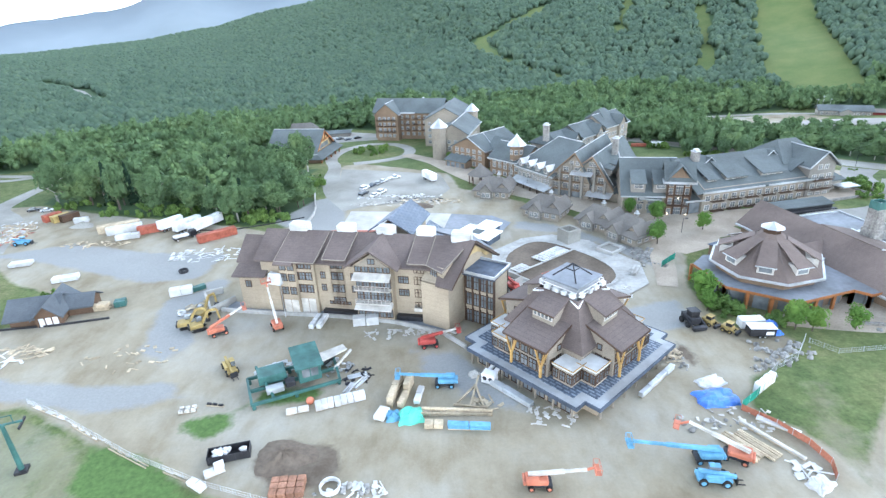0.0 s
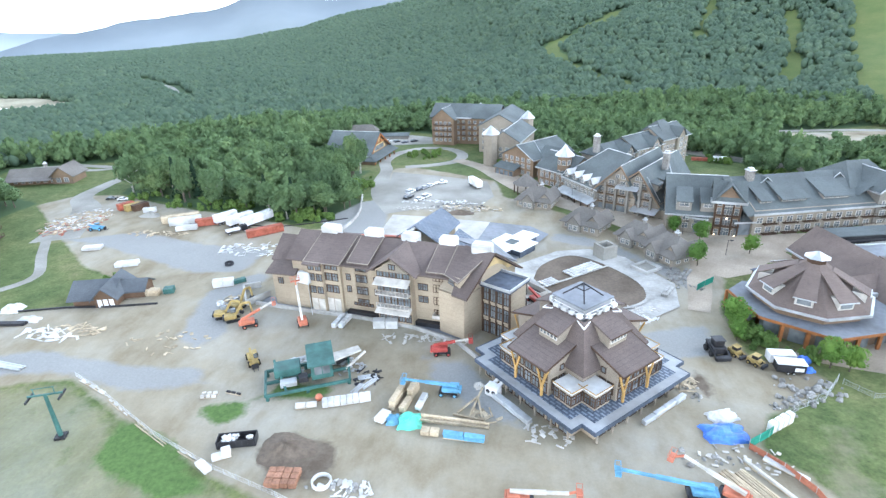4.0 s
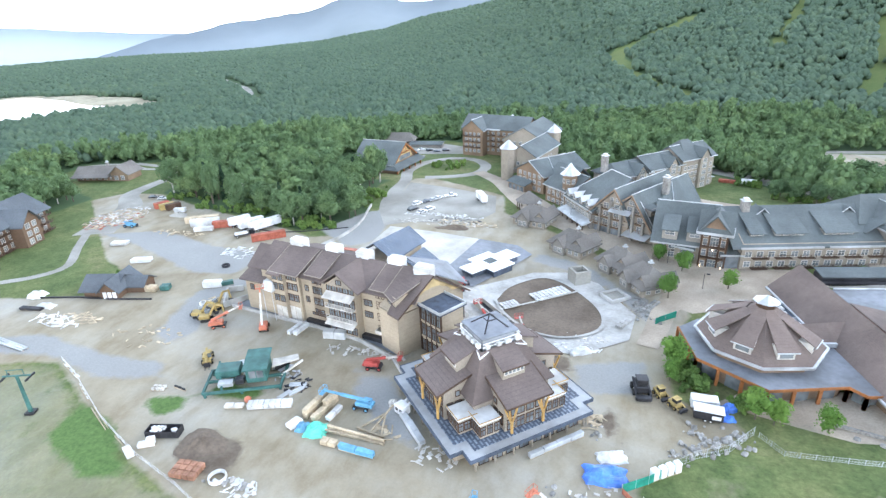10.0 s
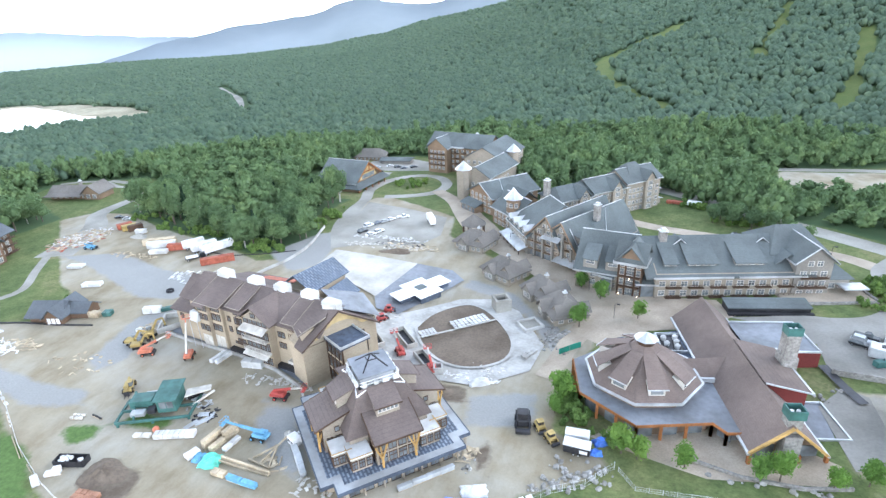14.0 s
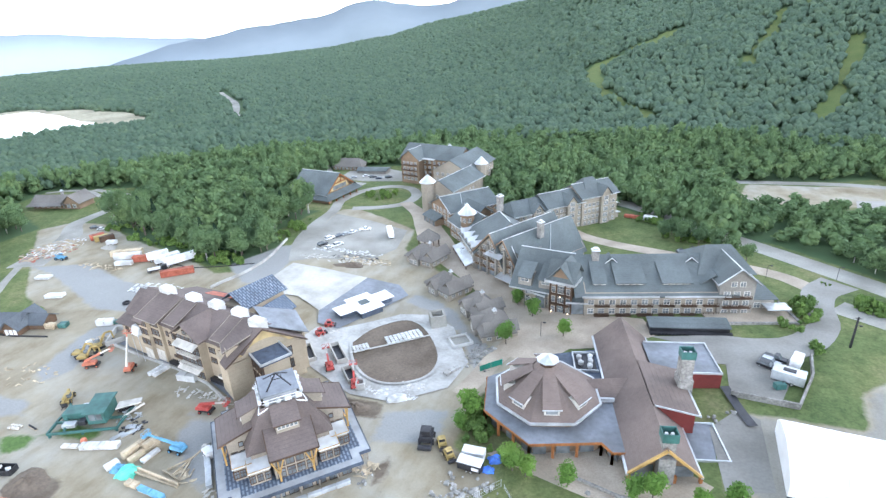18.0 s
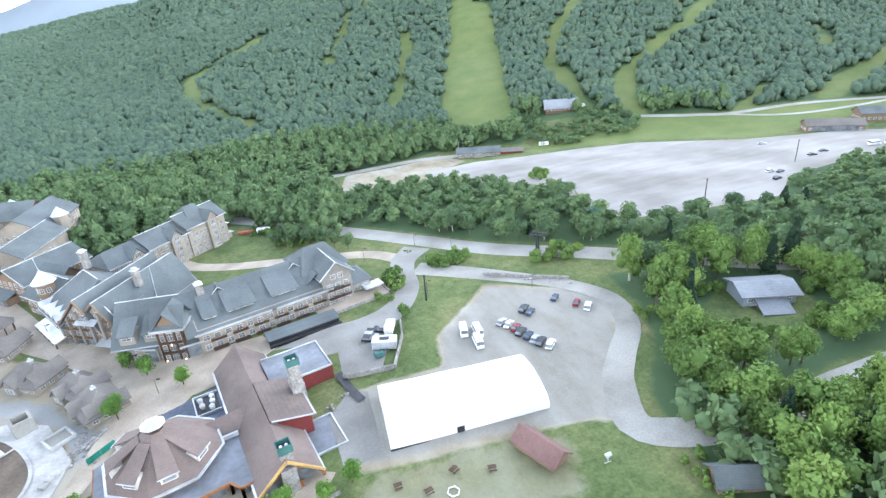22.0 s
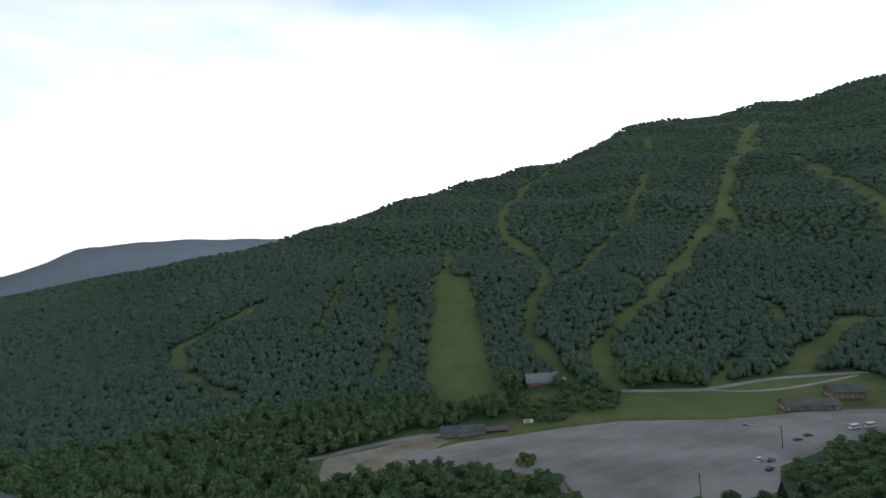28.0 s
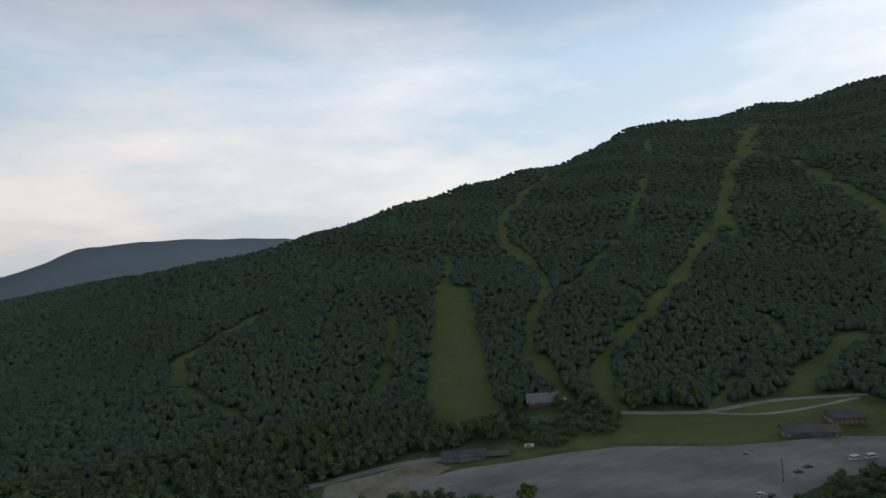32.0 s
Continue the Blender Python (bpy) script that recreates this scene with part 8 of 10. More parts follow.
box_truck(140.6, 148.0, 66)
t = thing("service_trailer", "grey enclosed generator trailer with vents", "trailer", 137.0, 140.2, None, 160)
box_part("body", t, (-3.6, -1.9, 0.6, 3.6, 1.9, 3.2), M_METAL, 0.1)
box_part("roof_hatch", t, (-1.4, -0.7, 3.2, 1.4, 0.7, 3.4), M_METAL_DARK, 0.05)
for wx in (-1.0, 0.6):
    for wy in (-1.8, 1.8):
        wheel(t, wx, wy, 0.45, 0.3)
t = thing("generator", "dark green generator set on skids", "generator", 134.4, 136.4, None, 20)
box_part("body", t, (-1.3, -0.8, 0.2, 1.3, 0.8, 1.7), M_GREEN_STEEL, 0.1)
part("exhaust", Mesh().tube((0.6, 0, 1.7), (0.6, 0, 2.3), 0.12), M_METAL_DARK, t)


# ---- stacks, piles and other loose things on the site ----
def stack(name, label, x, y, yaw, nx, ny, nz, dx, dy, dz, mat, category="stack", gap=0.08, group="", piece="pack", base=0.15, seed=1):
    """A stack of separate bundles on timber bearers."""
    rnd = random.Random(seed)
    t = thing(name, label, category, x, y, None, yaw, group)
    me = bevelled(Mesh().box(-dx / 2 + gap / 2, -dy / 2 + gap / 2, 0, dx / 2 - gap / 2, dy / 2 - gap / 2, dz - gap / 3).data(piece, mat), min(0.08, dz * 0.15))
    for i in range(nx):
        for j in range(ny):
            for k in range(nz):
                if k == nz - 1 and nz > 1 and rnd.random() < 0.2:
                    continue
                part(piece, me, None, t, at=pose((i - (nx - 1) / 2) * dx + rnd.uniform(-0.06, 0.06), (j - (ny - 1) / 2) * dy + rnd.uniform(-0.06, 0.06), base + k * dz, 0, 0, rnd.uniform(-2, 2)))
    for i in range(2):
        part("bearer", Mesh().box(-nx * dx / 2, (i - 0.5) * ny * dy * 0.6 - 0.08, -0.4, nx * dx / 2, (i - 0.5) * ny * dy * 0.6 + 0.08, base), M_LUMBER, t)
    return t


stack("lumber_stack", "tall stack of tan lumber bundles", -7.6, 77.4, 78, 2, 1, 2, 3.8, 1.2, 1.1, M_LUMBER)
stack("lumber_stack", "tall stack of tan lumber bundles", -5.6, 77.0, 78, 2, 1, 2, 3.8, 1.2, 1.2, M_LUMBER, seed=2)
stack("board_stack", "short stack of pale wrapped boards", -3.2, 76.4, 80, 2, 1, 1, 2.2, 1.2, 0.9, M_WHITE, seed=3)
stack("board_stack", "white wrapped panels leaning together", -9.6, 71.8, 70, 1, 1, 2, 3.0, 2.0, 0.9, M_WHITE, seed=4)
stack("board_stack", "tan plywood stack beside the beams", -0.4, 68.6, -4, 2, 1, 1, 1.6, 1.6, 0.9, M_LUMBER, seed=5)
stack("pipe_stack", "white and blue pipe bundle", 5.6, 67.8, -5, 2, 1, 2, 3.6, 1.2, 0.5, M_BLUE, seed=6)
stack("board_stack", "white wrapped bundles in a row", -17.5, 75.6, 18, 8, 1, 1, 1.15, 1.9, 1.2, M_WHITE, seed=7)
stack("board_stack", "low stack of grey-white boards", -25.0, 73.8, 16, 2, 1, 1, 2.0, 1.4, 0.6, M_TRIM, seed=8)
stack("pallet_row", "two rows of white-lilac wrapped pallets", -28.3, 103.8, 80, 4, 1, 1, 1.3, 1.2, 1.1, M_WHITE, seed=9)
stack("pallet_row", "two rows of white-lilac wrapped pallets", -26.6, 103.8, 80, 4, 1, 1, 1.3, 1.2, 1.1, M_WHITE, seed=10)
stack("brick_pallets", "low stack of red-brown brick pallets", -22.2, 56.4, 4, 4, 3, 1, 1.3, 1.2, 1.1, M_BRICK, seed=11)
stack("board_stack", "white wrapped insulation bales", -34.8, 60.2, 30, 2, 1, 2, 1.6, 1.4, 0.8, M_WHITE, seed=12)
stack("board_stack", "white wrapped insulation bales", -36.6, 57.6, -30, 2, 1, 1, 1.6, 1.4, 0.9, M_WHITE, seed=13)
stack("board_stack", "long white wrapped stack in the yard", -104.9, 132.3, 20, 3, 2, 1, 2.2, 1.4, 1.3, M_WHITE, seed=14)
stack("board_stack", "long white wrapped stack in the yard", -126.0, 143.8, 15, 3, 2, 1, 2.0, 1.6, 1.0, M_WHITE, seed=15)
stack("board_stack", "pair of white wrapped bales", -67.0, 121.0, 20, 2, 1, 1, 2.8, 2.2, 2.0, M_WHITE, seed=16)
stack("board_stack", "white sheeted stack between containers", -103.4, 162.2, 20, 3, 1, 1, 2.4, 2.4, 1.6, M_WHITE, seed=17)
stack("board_stack", "white wrapped bales by the box", -129.8, 180.0, 20, 2, 1, 1, 2.4, 2.0, 1.8, M_WHITE, seed=18)
stack("steel_beams", "long grey steel beams on the track", -99.0, 81.6, -8, 1, 4, 1, 13.0, 0.5, 0.4, M_METAL, seed=19, piece="beam")
stack("steel_beams", "black plastic pipes in a heap", -111.5, 97.6, 6, 1, 4, 2, 7.0, 0.5, 0.4, M_PIPE_DARK, seed=20, piece="pipe")
stack("lumber_stack", "small tan lumber stack by the hut", -85.2, 114.6, 6, 2, 2, 2, 2.8, 1.0, 0.9, M_LUMBER, seed=21)
stack("board_stack", "grey cabinets by the hut", -80.6, 116.4, 20, 2, 2, 1, 1.4, 1.2, 1.5, M_GREEN_STEEL, seed=22)
stack("board_stack", "grey panels and a white sheet", -64.0, 122.6, 40, 2, 1, 1, 2.6, 1.6, 1.2, M_GREEN_STEEL, seed=23)
stack("log_stack", "row of pale square timbers", 47.4, 61.0, 122, 1, 4, 1, 6.5, 0.6, 0.45, M_LUMBER, seed=24, piece="timber", gap=0.12)
stack("log_stack", "row of pale square timbers", 50.0, 61.2, 122, 1, 5, 1, 6.8, 0.5, 0.4, M_LUMBER, seed=25, piece="timber", gap=0.14)
stack("log_stack", "one long white square beam", 52.8, 62.2, 124, 1, 1, 1, 10.5, 0.55, 0.5, M_TRIM, seed=26, piece="timber")
stack("log_stack", "white wrapped trim lengths by the fence", 55.6, 65.2, 138, 1, 2, 1, 6.5, 0.6, 0.4, M_WHITE, seed=27, piece="timber")
stack("log_stack", "long tan beams on the ground", 3.6, 71.4, -4, 1, 2, 2, 12.5, 0.5, 0.5, M_LUMBER, seed=28, piece="timber")
stack("concrete_panels", "grey panel lengths leaning by the corner lodge", 13.6, 75.8, -47, 3, 1, 2, 3.2, 1.4, 0.5, M_METAL, seed=29)
stack("concrete_panels", "pale panel lengths beside the corner lodge", 40.6, 77.8, 43, 4, 1, 2, 3.0, 1.0, 0.5, M_METAL, seed=30)
stack("foam_blocks", "rows of white foam blocks on the soil", 32.6, 141.4, 40, 9, 4, 1, 1.3, 1.2, 0.4, M_WHITE, seed=31, gap=0.25, base=0.75)
stack("foam_blocks", "heap of white foam blocks on the soil", 22.6, 131.6, 40, 5, 4, 1, 1.0, 0.95, 0.35, M_WHITE, seed=32, gap=0.2, base=0.75)
stack("barriers", "row of pale concrete blocks", 52.8, 127.6, 60, 3, 2, 1, 1.8, 0.9, 0.9, M_CONCRETE, seed=33)
stack("barriers", "pale stone slabs by the kiosks", 60.0, 138.6, 60, 5, 2, 1, 1.5, 1.1, 0.5, M_ROCK, seed=34, gap=0.3)
stack("white_cabinets", "row of white portable cabins by the green fence", 58.8, 75.4, 36, 4, 1, 1, 1.5, 1.5, 2.1, M_PAINT_WHITE, seed=35, gap=0.35)
stack("board_stack", "white wrapped boxes in front of the lodge", -16.4, 102.8, 5, 2, 1, 1, 2.9, 2.2, 2.0, M_WHITE, seed=36)
stack("board_stack", "small grey boxes and blocks", -45.6, 75.2, 10, 3, 2, 1, 1.1, 0.9, 0.7, M_TRIM, seed=37, gap=0.3)
stack("board_stack", "row of small dark crates", -41.0, 76.4, -10, 3, 1, 1, 1.2, 0.7, 0.5, M_PIPE_DARK, seed=38, gap=0.3)


def white_unit(x, y, yaw):
    """A white air handler with two fans, joined to the lodge by fat ducts."""
    t = thing("air_handler", "white air handler with round fans and ducts", "machine", x, y, None, yaw)
    box_part("body", t, (-1.3, -1.0, 0.1, 1.3, 1.0, 2.1), M_PAINT_WHITE, 0.08)
    for k in (-0.6, 0.6):
        part("fan", Mesh().tube((k, -1.04, 1.2), (k, -0.98, 1.2), 0.42, 0.42, 14), M_METAL_DARK, t)
        part("duct", Mesh().tube((k, 1.0, 1.5), (k + 0.4, 2.6, 2.2), 0.4, 0.4, 10).tube((k + 0.4, 2.6, 2.2), (k + 0.6, 4.4, 1.9), 0.4, 0.4, 10), M_WHITE, t)


white_unit(10.0, 80.2, -28)


def aframe(x, y):
    t = thing("trestle", "loose timber A-frame trestle leaning on beams", "trestle", x, y, None, -10)
    for a, b in (((0, -2, 0.3), (0.6, 5.5, 1.2)), ((-2.4, -1.6, 0.3), (0.3, 3.0, 0.9)), ((2.4, -2.0, 0.3), (0.5, 2.6, 0.9)), ((-3, -2.2, 0.4), (3, -2.4, 0.4))):
        part("timber", Mesh().beam(a, b, 0.32), M_LUMBER, t)


aframe(6.4, 75.2)


def tarp(name, label, x, y, yaw, L, W, h, mat, seed):
    """A loose sheet thrown over goods: a crumpled dome."""
    rnd = np.random.default_rng(seed)
    n, m = 14, 10
    mb = Mesh()
    pts = []
    for i in range(n + 1):
        for j in range(m + 1):
            u, v = i / n * 2 - 1, j / m * 2 - 1
            edge = max(abs(u), abs(v))
            z = h * (1 - edge ** 4) * (0.75 + 0.25 * math.sin(u * 5 + seed) * math.cos(v * 4)) + rnd.uniform(-0.1, 0.1) + (0.12 if edge < 0.99 else 0)
            pts.append((u * L / 2 * (1 + 0.08 * math.sin(v * 6 + seed)), v * W / 2 * (1 + 0.08 * math.cos(u * 5)), max(0.03, z) if edge < 0.99 else -0.25))
    mb.add(pts, [(i * (m + 1) + j, (i + 1) * (m + 1) + j, (i + 1) * (m + 1) + j + 1, i * (m + 1) + j + 1) for i in range(n) for j in range(m)])
    t = thing(name, label, "tarpaulin", x, y, None, yaw)
    part("sheet", mb, mat, t, smooth=False)
    return t


tarp("blue_tarpaulin", "bright blue tarpaulin over a heap", 49.2, 72.6, 5, 7.5, 5.0, 1.1, M_TARP_BLUE, 3)
tarp("blue_tarpaulin", "blue tarpaulin over goods by the trailer", 72.4, 97.6, 30, 3.4, 2.6, 1.1, M_TARP_BLUE, 4)
tarp("blue_tarpaulin", "small blue tarpaulin over a crate", 71.6, 94.0, 10, 2.6, 2.0, 0.9, M_TARP_BLUE, 5)
tarp("green_tarpaulin", "sea-green tarpaulin over stacked boards", -4.4, 71.2, 8, 4.6, 4.2, 1.5, M_TARP_GREEN, 6)
tarp("blue_tarpaulin", "pale blue sheet beside the green one", -7.6, 71.4, 10, 2.6, 2.8, 1.0, M_BLUE, 7)
tarp("white_sheet", "pale plastic sheet over a low heap", 50.2, 77.2, 20, 5.5, 3.5, 0.6, M_WHITE, 8)
tarp("white_sheet", "crumpled white sheet on the grass", -118.0, 104.4, 10, 5.0, 4.0, 1.8, M_WHITE, 9)
tarp("white_sheet", "white plastic sheet over broken formwork", 42.8, 111.6, 30, 5.5, 3.0, 1.4, M_WHITE, 10)
tarp("white_sheet", "white sheeting by the heap of boards", -109.0, 100.0, 0, 6.0, 3.0, 0.9, M_WHITE, 11)
tarp("white_sheet", "white sheet at the fence corner", 55.0, 53.4, 30, 4.0, 3.0, 0.6, M_WHITE, 12)
tarp("lilac_sheet", "lilac sheet by the air handler", 7.2, 82.4, 30, 2.2, 2.0, 0.8, M_TRIM, 13)
wall_line = [(-50, 152), (-49, 157), (-46.4, 164), (-45.4, 170), (-45, 178), (-46, 186), (-48, 194), (-50, 203)]
t = thing("retaining_wall", "low curved pale concrete retaining wall by the plaza", "wall", -47, 178)
for (ax, ay), (bx, by) in zip(wall_line, wall_line[1:]):
    za, zb = (float(land(px, py) - land(-47, 178)) + 0.3 for px, py in ((ax, ay), (bx, by)))
    part("segment", Mesh().beam((ax + 47, ay - 178, za), (bx + 47, by - 178, zb), 0.5, 1.5), M_CONCRETE, t)


def mound(name, label, x, y, yaw, L, W, h, mat, seed):
    """A loose heap with a ragged foot that runs out into the ground."""
    rnd = np.random.default_rng(seed)
    n, rings = 28, 7
    lobes = 1 + 0.14 * np.sin(np.arange(n) * 2 * math.pi / n * 3 + seed) + rnd.uniform(-0.07, 0.07, n)
    pts, z0 = [], float(land(x, y))
    for i in range(1, rings + 1):
        u = i / rings
        for k in range(n):
            a = 2 * math.pi * k / n
            px, py = L / 2 * u * lobes[k] * math.cos(a), W / 2 * u * lobes[k] * math.sin(a)
            c, d = math.cos(radians(yaw)), math.sin(radians(yaw))
            foot = float(land(x + px * c - py * d, y + px * d + py * c)) - z0
            pts.append((px, py, foot + (-0.25 if i == rings else h * (0.5 + 0.5 * math.cos(math.pi * u)) * (1 + 0.25 * math.sin(k * 1.3 + seed + u * 4)) + rnd.uniform(0, 0.12))))
    pts.append((0, 0, h * 1.05))
    faces = [(i * n + k, (i + 1) * n + k, (i + 1) * n + (k + 1) % n, i * n + (k + 1) % n) for i in range(rings - 1) for k in range(n)]
    faces += [(len(pts) - 1, k, (k + 1) % n) for k in range(n)]
    t = thing(name, label, "heap", x, y, None, yaw)
    part("body", Mesh().add(pts, faces), mat, t, smooth=True)
    return t


mound("soil_mound", "heap of dark brown topsoil", -24.6, 63.0, 0, 11.0, 8.5, 1.3, M_SOIL, 14)
mound("soil_mound", "heap of brown soil by the plaza", 34.0, 105.0, 30, 8.0, 6.0, 1.1, M_SOIL, 15)
mound("gravel_mound", "heap of grey gravel in the yard", -127.0, 176.0, 0, 9.0, 6.0, 1.4, M_GRAVEL, 16)
mound("soil_mound", "low heap of brown soil by the parking lot", -8.0, 184.0, 10, 14.0, 6.0, 1.0, M_SOIL, 17)


def scrap_heap(name, label, x, y, L, W, n, mat, seed, long=2.6, piece="plank", h=0.5):
    rnd = random.Random(seed)
    t = thing(name, label, "debris", x, y)
    z0 = float(land(x, y))
    shapes = [Mesh().box(-long * s / 2, -0.14 * w, 0, long * s / 2, 0.14 * w, 0.12).data(piece, mat) for s, w in ((1, 1), (0.7, 2.2), (0.45, 3.5), (1.3, 0.7))]
    for k in range(n):
        a, r = rnd.uniform(0, 6.28), math.sqrt(rnd.random())
        px, py = r * math.cos(a) * L / 2, r * math.sin(a) * W / 2
        dz = float(land(x + px, y + py)) - z0
        part(piece, rnd.choice(shapes), None, t, at=pose(px, py, dz + rnd.uniform(0, h) * (1 - r * 0.6), rnd.uniform(-10, 10), rnd.uniform(-14, 14), rnd.uniform(0, 180)))
    return t


scrap_heap("scrap_heap", "sprawling heap of broken boards and rubble", -152, 168, 22, 26, 170, M_LUMBER, 1, 3.0)
scrap_heap("scrap_heap", "white offcuts strewn among the rubble", -152, 170, 20, 26, 110, M_WHITE, 2, 2.4)
scrap_heap("scrap_heap", "dark scraps strewn among the rubble", -150, 164, 20, 24, 60, M_RUST, 12, 1.8)
scrap_heap("scrap_heap", "scattered white boards on the grass edge", -98, 94.0, 18, 5, 34, M_WHITE, 3, 4.0, h=0.25)
scrap_heap("scrap_heap", "scattered pale boards on the grass edge", -92, 96.5, 14, 5, 26, M_LUMBER, 4, 3.2, h=0.25)
scrap_heap("scrap_heap", "pale rubble strewn along the lot's edge", -16, 196, 34, 5, 60, M_WHITE, 41, 1.8, h=0.4)
scrap_heap("scrap_heap", "broken boards strewn below the lot", -4, 189, 26, 7, 60, M_LUMBER, 42, 2.0, h=0.4)
scrap_heap("scrap_heap", "dark scraps strewn below the lot", -10, 191, 26, 7, 26, M_PIPE_DARK, 43, 1.6, h=0.4)
scrap_heap("scrap_heap", "loose planks near the corner lodge", 47, 85.6, 5, 6, 24, M_LUMBER, 5, 1.8, h=0.6)
scrap_heap("scrap_heap", "loose boards and offcuts on the apron", 40, 113.6, 16, 4, 40, M_WHITE, 6, 1.8, h=0.3)
scrap_heap("scrap_heap", "loose boards and offcuts on the apron", 10, 137, 8, 8, 30, M_TRIM, 7, 1.6, h=0.3)
scrap_heap("scrap_heap", "offcuts lying on the pale slab", -12, 168, 20, 12, 36, M_LUMBER, 8, 1.4, h=0.12)
scrap_heap("scrap_heap", "strewn materials beside the parking lot", -14, 188, 40, 6, 70, M_TRIM, 9, 2.2, h=0.4)
scrap_heap("scrap_heap", "strewn materials in the storage yard", -70, 146, 26, 10, 60, M_WHITE, 10, 2.8, h=0.4)
scrap_heap("scrap_heap", "pallets and scraps along the containers", -112, 158, 22, 6, 40, M_LUMBER, 11, 2.0, h=0.5)
scrap_heap("scrap_heap", "loose planks by the timber frame", 8.6, 73.4, 6, 4, 16, M_LUMBER, 13, 2.4, h=0.4)
scrap_heap("scrap_heap", "white trim offcuts by the fence", 54.6, 55.6, 5, 4, 12, M_WHITE, 14, 2.6, h=0.4)
scrap_heap("scrap_heap", "scraps and stones round the machines", 50, 67, 14, 7, 34, M_TRIM, 15, 1.0, h=0.2)
scrap_heap("scrap_heap", "small scraps in front of the yard", -12, 55.4, 10, 4, 30, M_WHITE, 16, 1.4, h=0.5)
scrap_heap("scrap_heap", "scraps by the foundation", -60, 113, 8, 8, 30, M_LUMBER, 17, 1.8, h=0.4)
scrap_heap("scrap_heap", "dark scraps lying on the pale slab", -8, 164, 22, 14, 30, M_PIPE_DARK, 41, 1.2, h=0.1)
scrap_heap("scrap_heap", "white forms and blocks along the oval apron", 44, 118.5, 12, 5, 34, M_TRIM, 42, 1.3, h=0.35)
scrap_heap("scrap_heap", "grey stone offcuts along the apron", 57, 138, 5, 16, 40, M_STONE, 43, 1.3, "slab", 0.5)
scrap_heap("scrap_heap", "white packs along the lodge foundation", -8, 98, 24, 4, 40, M_TRIM, 44, 1.5, h=0.4)
scrap_heap("scrap_heap", "loose boards along the corner lodge", 20, 70, 10, 6, 30, M_TRIM, 45, 1.4, h=0.2)
scrap_heap("scrap_heap", "loose boards on the dry grass", -66, 93, 22, 10, 26, M_LUMBER, 18, 1.6, h=0.1)


def boulders():
    rng = np.random.default_rng(5)
    shapes = []
    for k in range(5):
        v = ICO2[0] * (1 + rng.uniform(-0.25, 0.2, (len(ICO2[0]), 1))) * rng.uniform(0.7, 1.2, 3)
        me = bpy.data.meshes.new("boulder")
        me.from_pydata([tuple(p) for p in v], [], [tuple(int(i) for i in f) for f in ICO2[1]])
        me.materials.append(M_ROCK)
        shapes.append(me)
    rnd = random.Random(4)
    spots = []
    for (x0, y0), (x1, y1), n, w in (((61, 81), (73, 89), 70, 3.2), ((64, 90), (68, 84), 24, 2.0), ((60, 130), (56, 140), 26, 2.0), ((88, 92.6), (114, 91.6), 14, 0.8),
                                     ((-20, 57), (-10, 56), 12, 1.6), ((44, 88), (48, 82), 14, 1.5), ((117, 119), (124, 125), 10, 1.5), ((190, 158), (204, 148), 12, 1.0), ((40, 66), (54, 66), 16, 2.5)):
        for _ in range(n):
            k = rnd.random()
            spots.append((x0 + (x1 - x0) * k + rnd.gauss(0, w * 0.5), y0 + (y1 - y0) * k + rnd.gauss(0, w * 0.5)))
    for x, y in spots:
        s = rnd.uniform(0.25, 0.75)
        o = new("boulder", rnd.choice(shapes))
        o.matrix_basis = pose(x, y, float(land(x, y)) + s * 0.25, rnd.uniform(0, 360), rnd.uniform(0, 30), rnd.uniform(0, 360)) @ Matrix.Diagonal((s, s, s * 0.8, 1))
        tagged(o, "rough grey boulder on bare ground", "boulder", "boulders about the site")


def fence(name, label, pts, h, panel, post=M_METAL, rails=True, gap=2.5, cloth=True):
    line = []
    for a, b in zip(pts, pts[1:]):
        n = max(1, round(math.hypot(b[0] - a[0], b[1] - a[1]) / gap))
        line += [(a[0] + (b[0] - a[0]) * k / n, a[1] + (b[1] - a[1]) * k / n) for k in range(n)]
    line.append(pts[-1])
    x0, y0 = line[0]
    z0 = float(land(x0, y0))
    t = thing(name, label, "fence", x0, y0, z0)
    pm = Mesh().tube((0, 0, -0.3), (0, 0, h + 0.1), 0.06, 0.06, 6).data("post", post)
    rel = [(x - x0, y - y0, float(land(x, y)) - z0) for x, y in line]
    for p in rel:
        part("post", pm, None, t, at=pose(*p))
    for a, b in zip(rel, rel[1:]):
        if cloth:
            mid = [(a[k] + b[k]) / 2 for k in range(3)]
            d = Vector((b[0] - a[0], b[1] - a[1], 0)).normalized()
            n = Vector((-d.y, d.x, 0)) * 0.03
            A, B = Vector(a), Vector(b)
            q = [A + n, B + n, B - n, A - n]
            part("panel", Mesh().add([p + Vector((0, 0, 0.03)) for p in q] + [p + Vector((0, 0, h)) for p in q], [(3, 2, 1, 0), (4, 5, 6, 7), (0, 1, 5, 4), (1, 2, 6, 5), (2, 3, 7, 6), (3, 0, 4, 7)]), panel, t)
        else:
            m = Mesh()
            for z in (0.15, h * 0.5, h):
                m.tube((a[0], a[1], a[2] + z), (b[0], b[1], b[2] + z), 0.025, 0.025, 5)
            for k in range(1, 5):
                u = k / 5
                m.tube((a[0] + (b[0] - a[0]) * u, a[1] + (b[1] - a[1]) * u, a[2] + (b[2] - a[2]) * u + 0.1), (a[0] + (b[0] - a[0]) * u, a[1] + (b[1] - a[1]) * u, a[2] + (b[2] - a[2]) * u + h), 0.015, 0.015, 4)
            part("panel", m, panel, t)
    return t


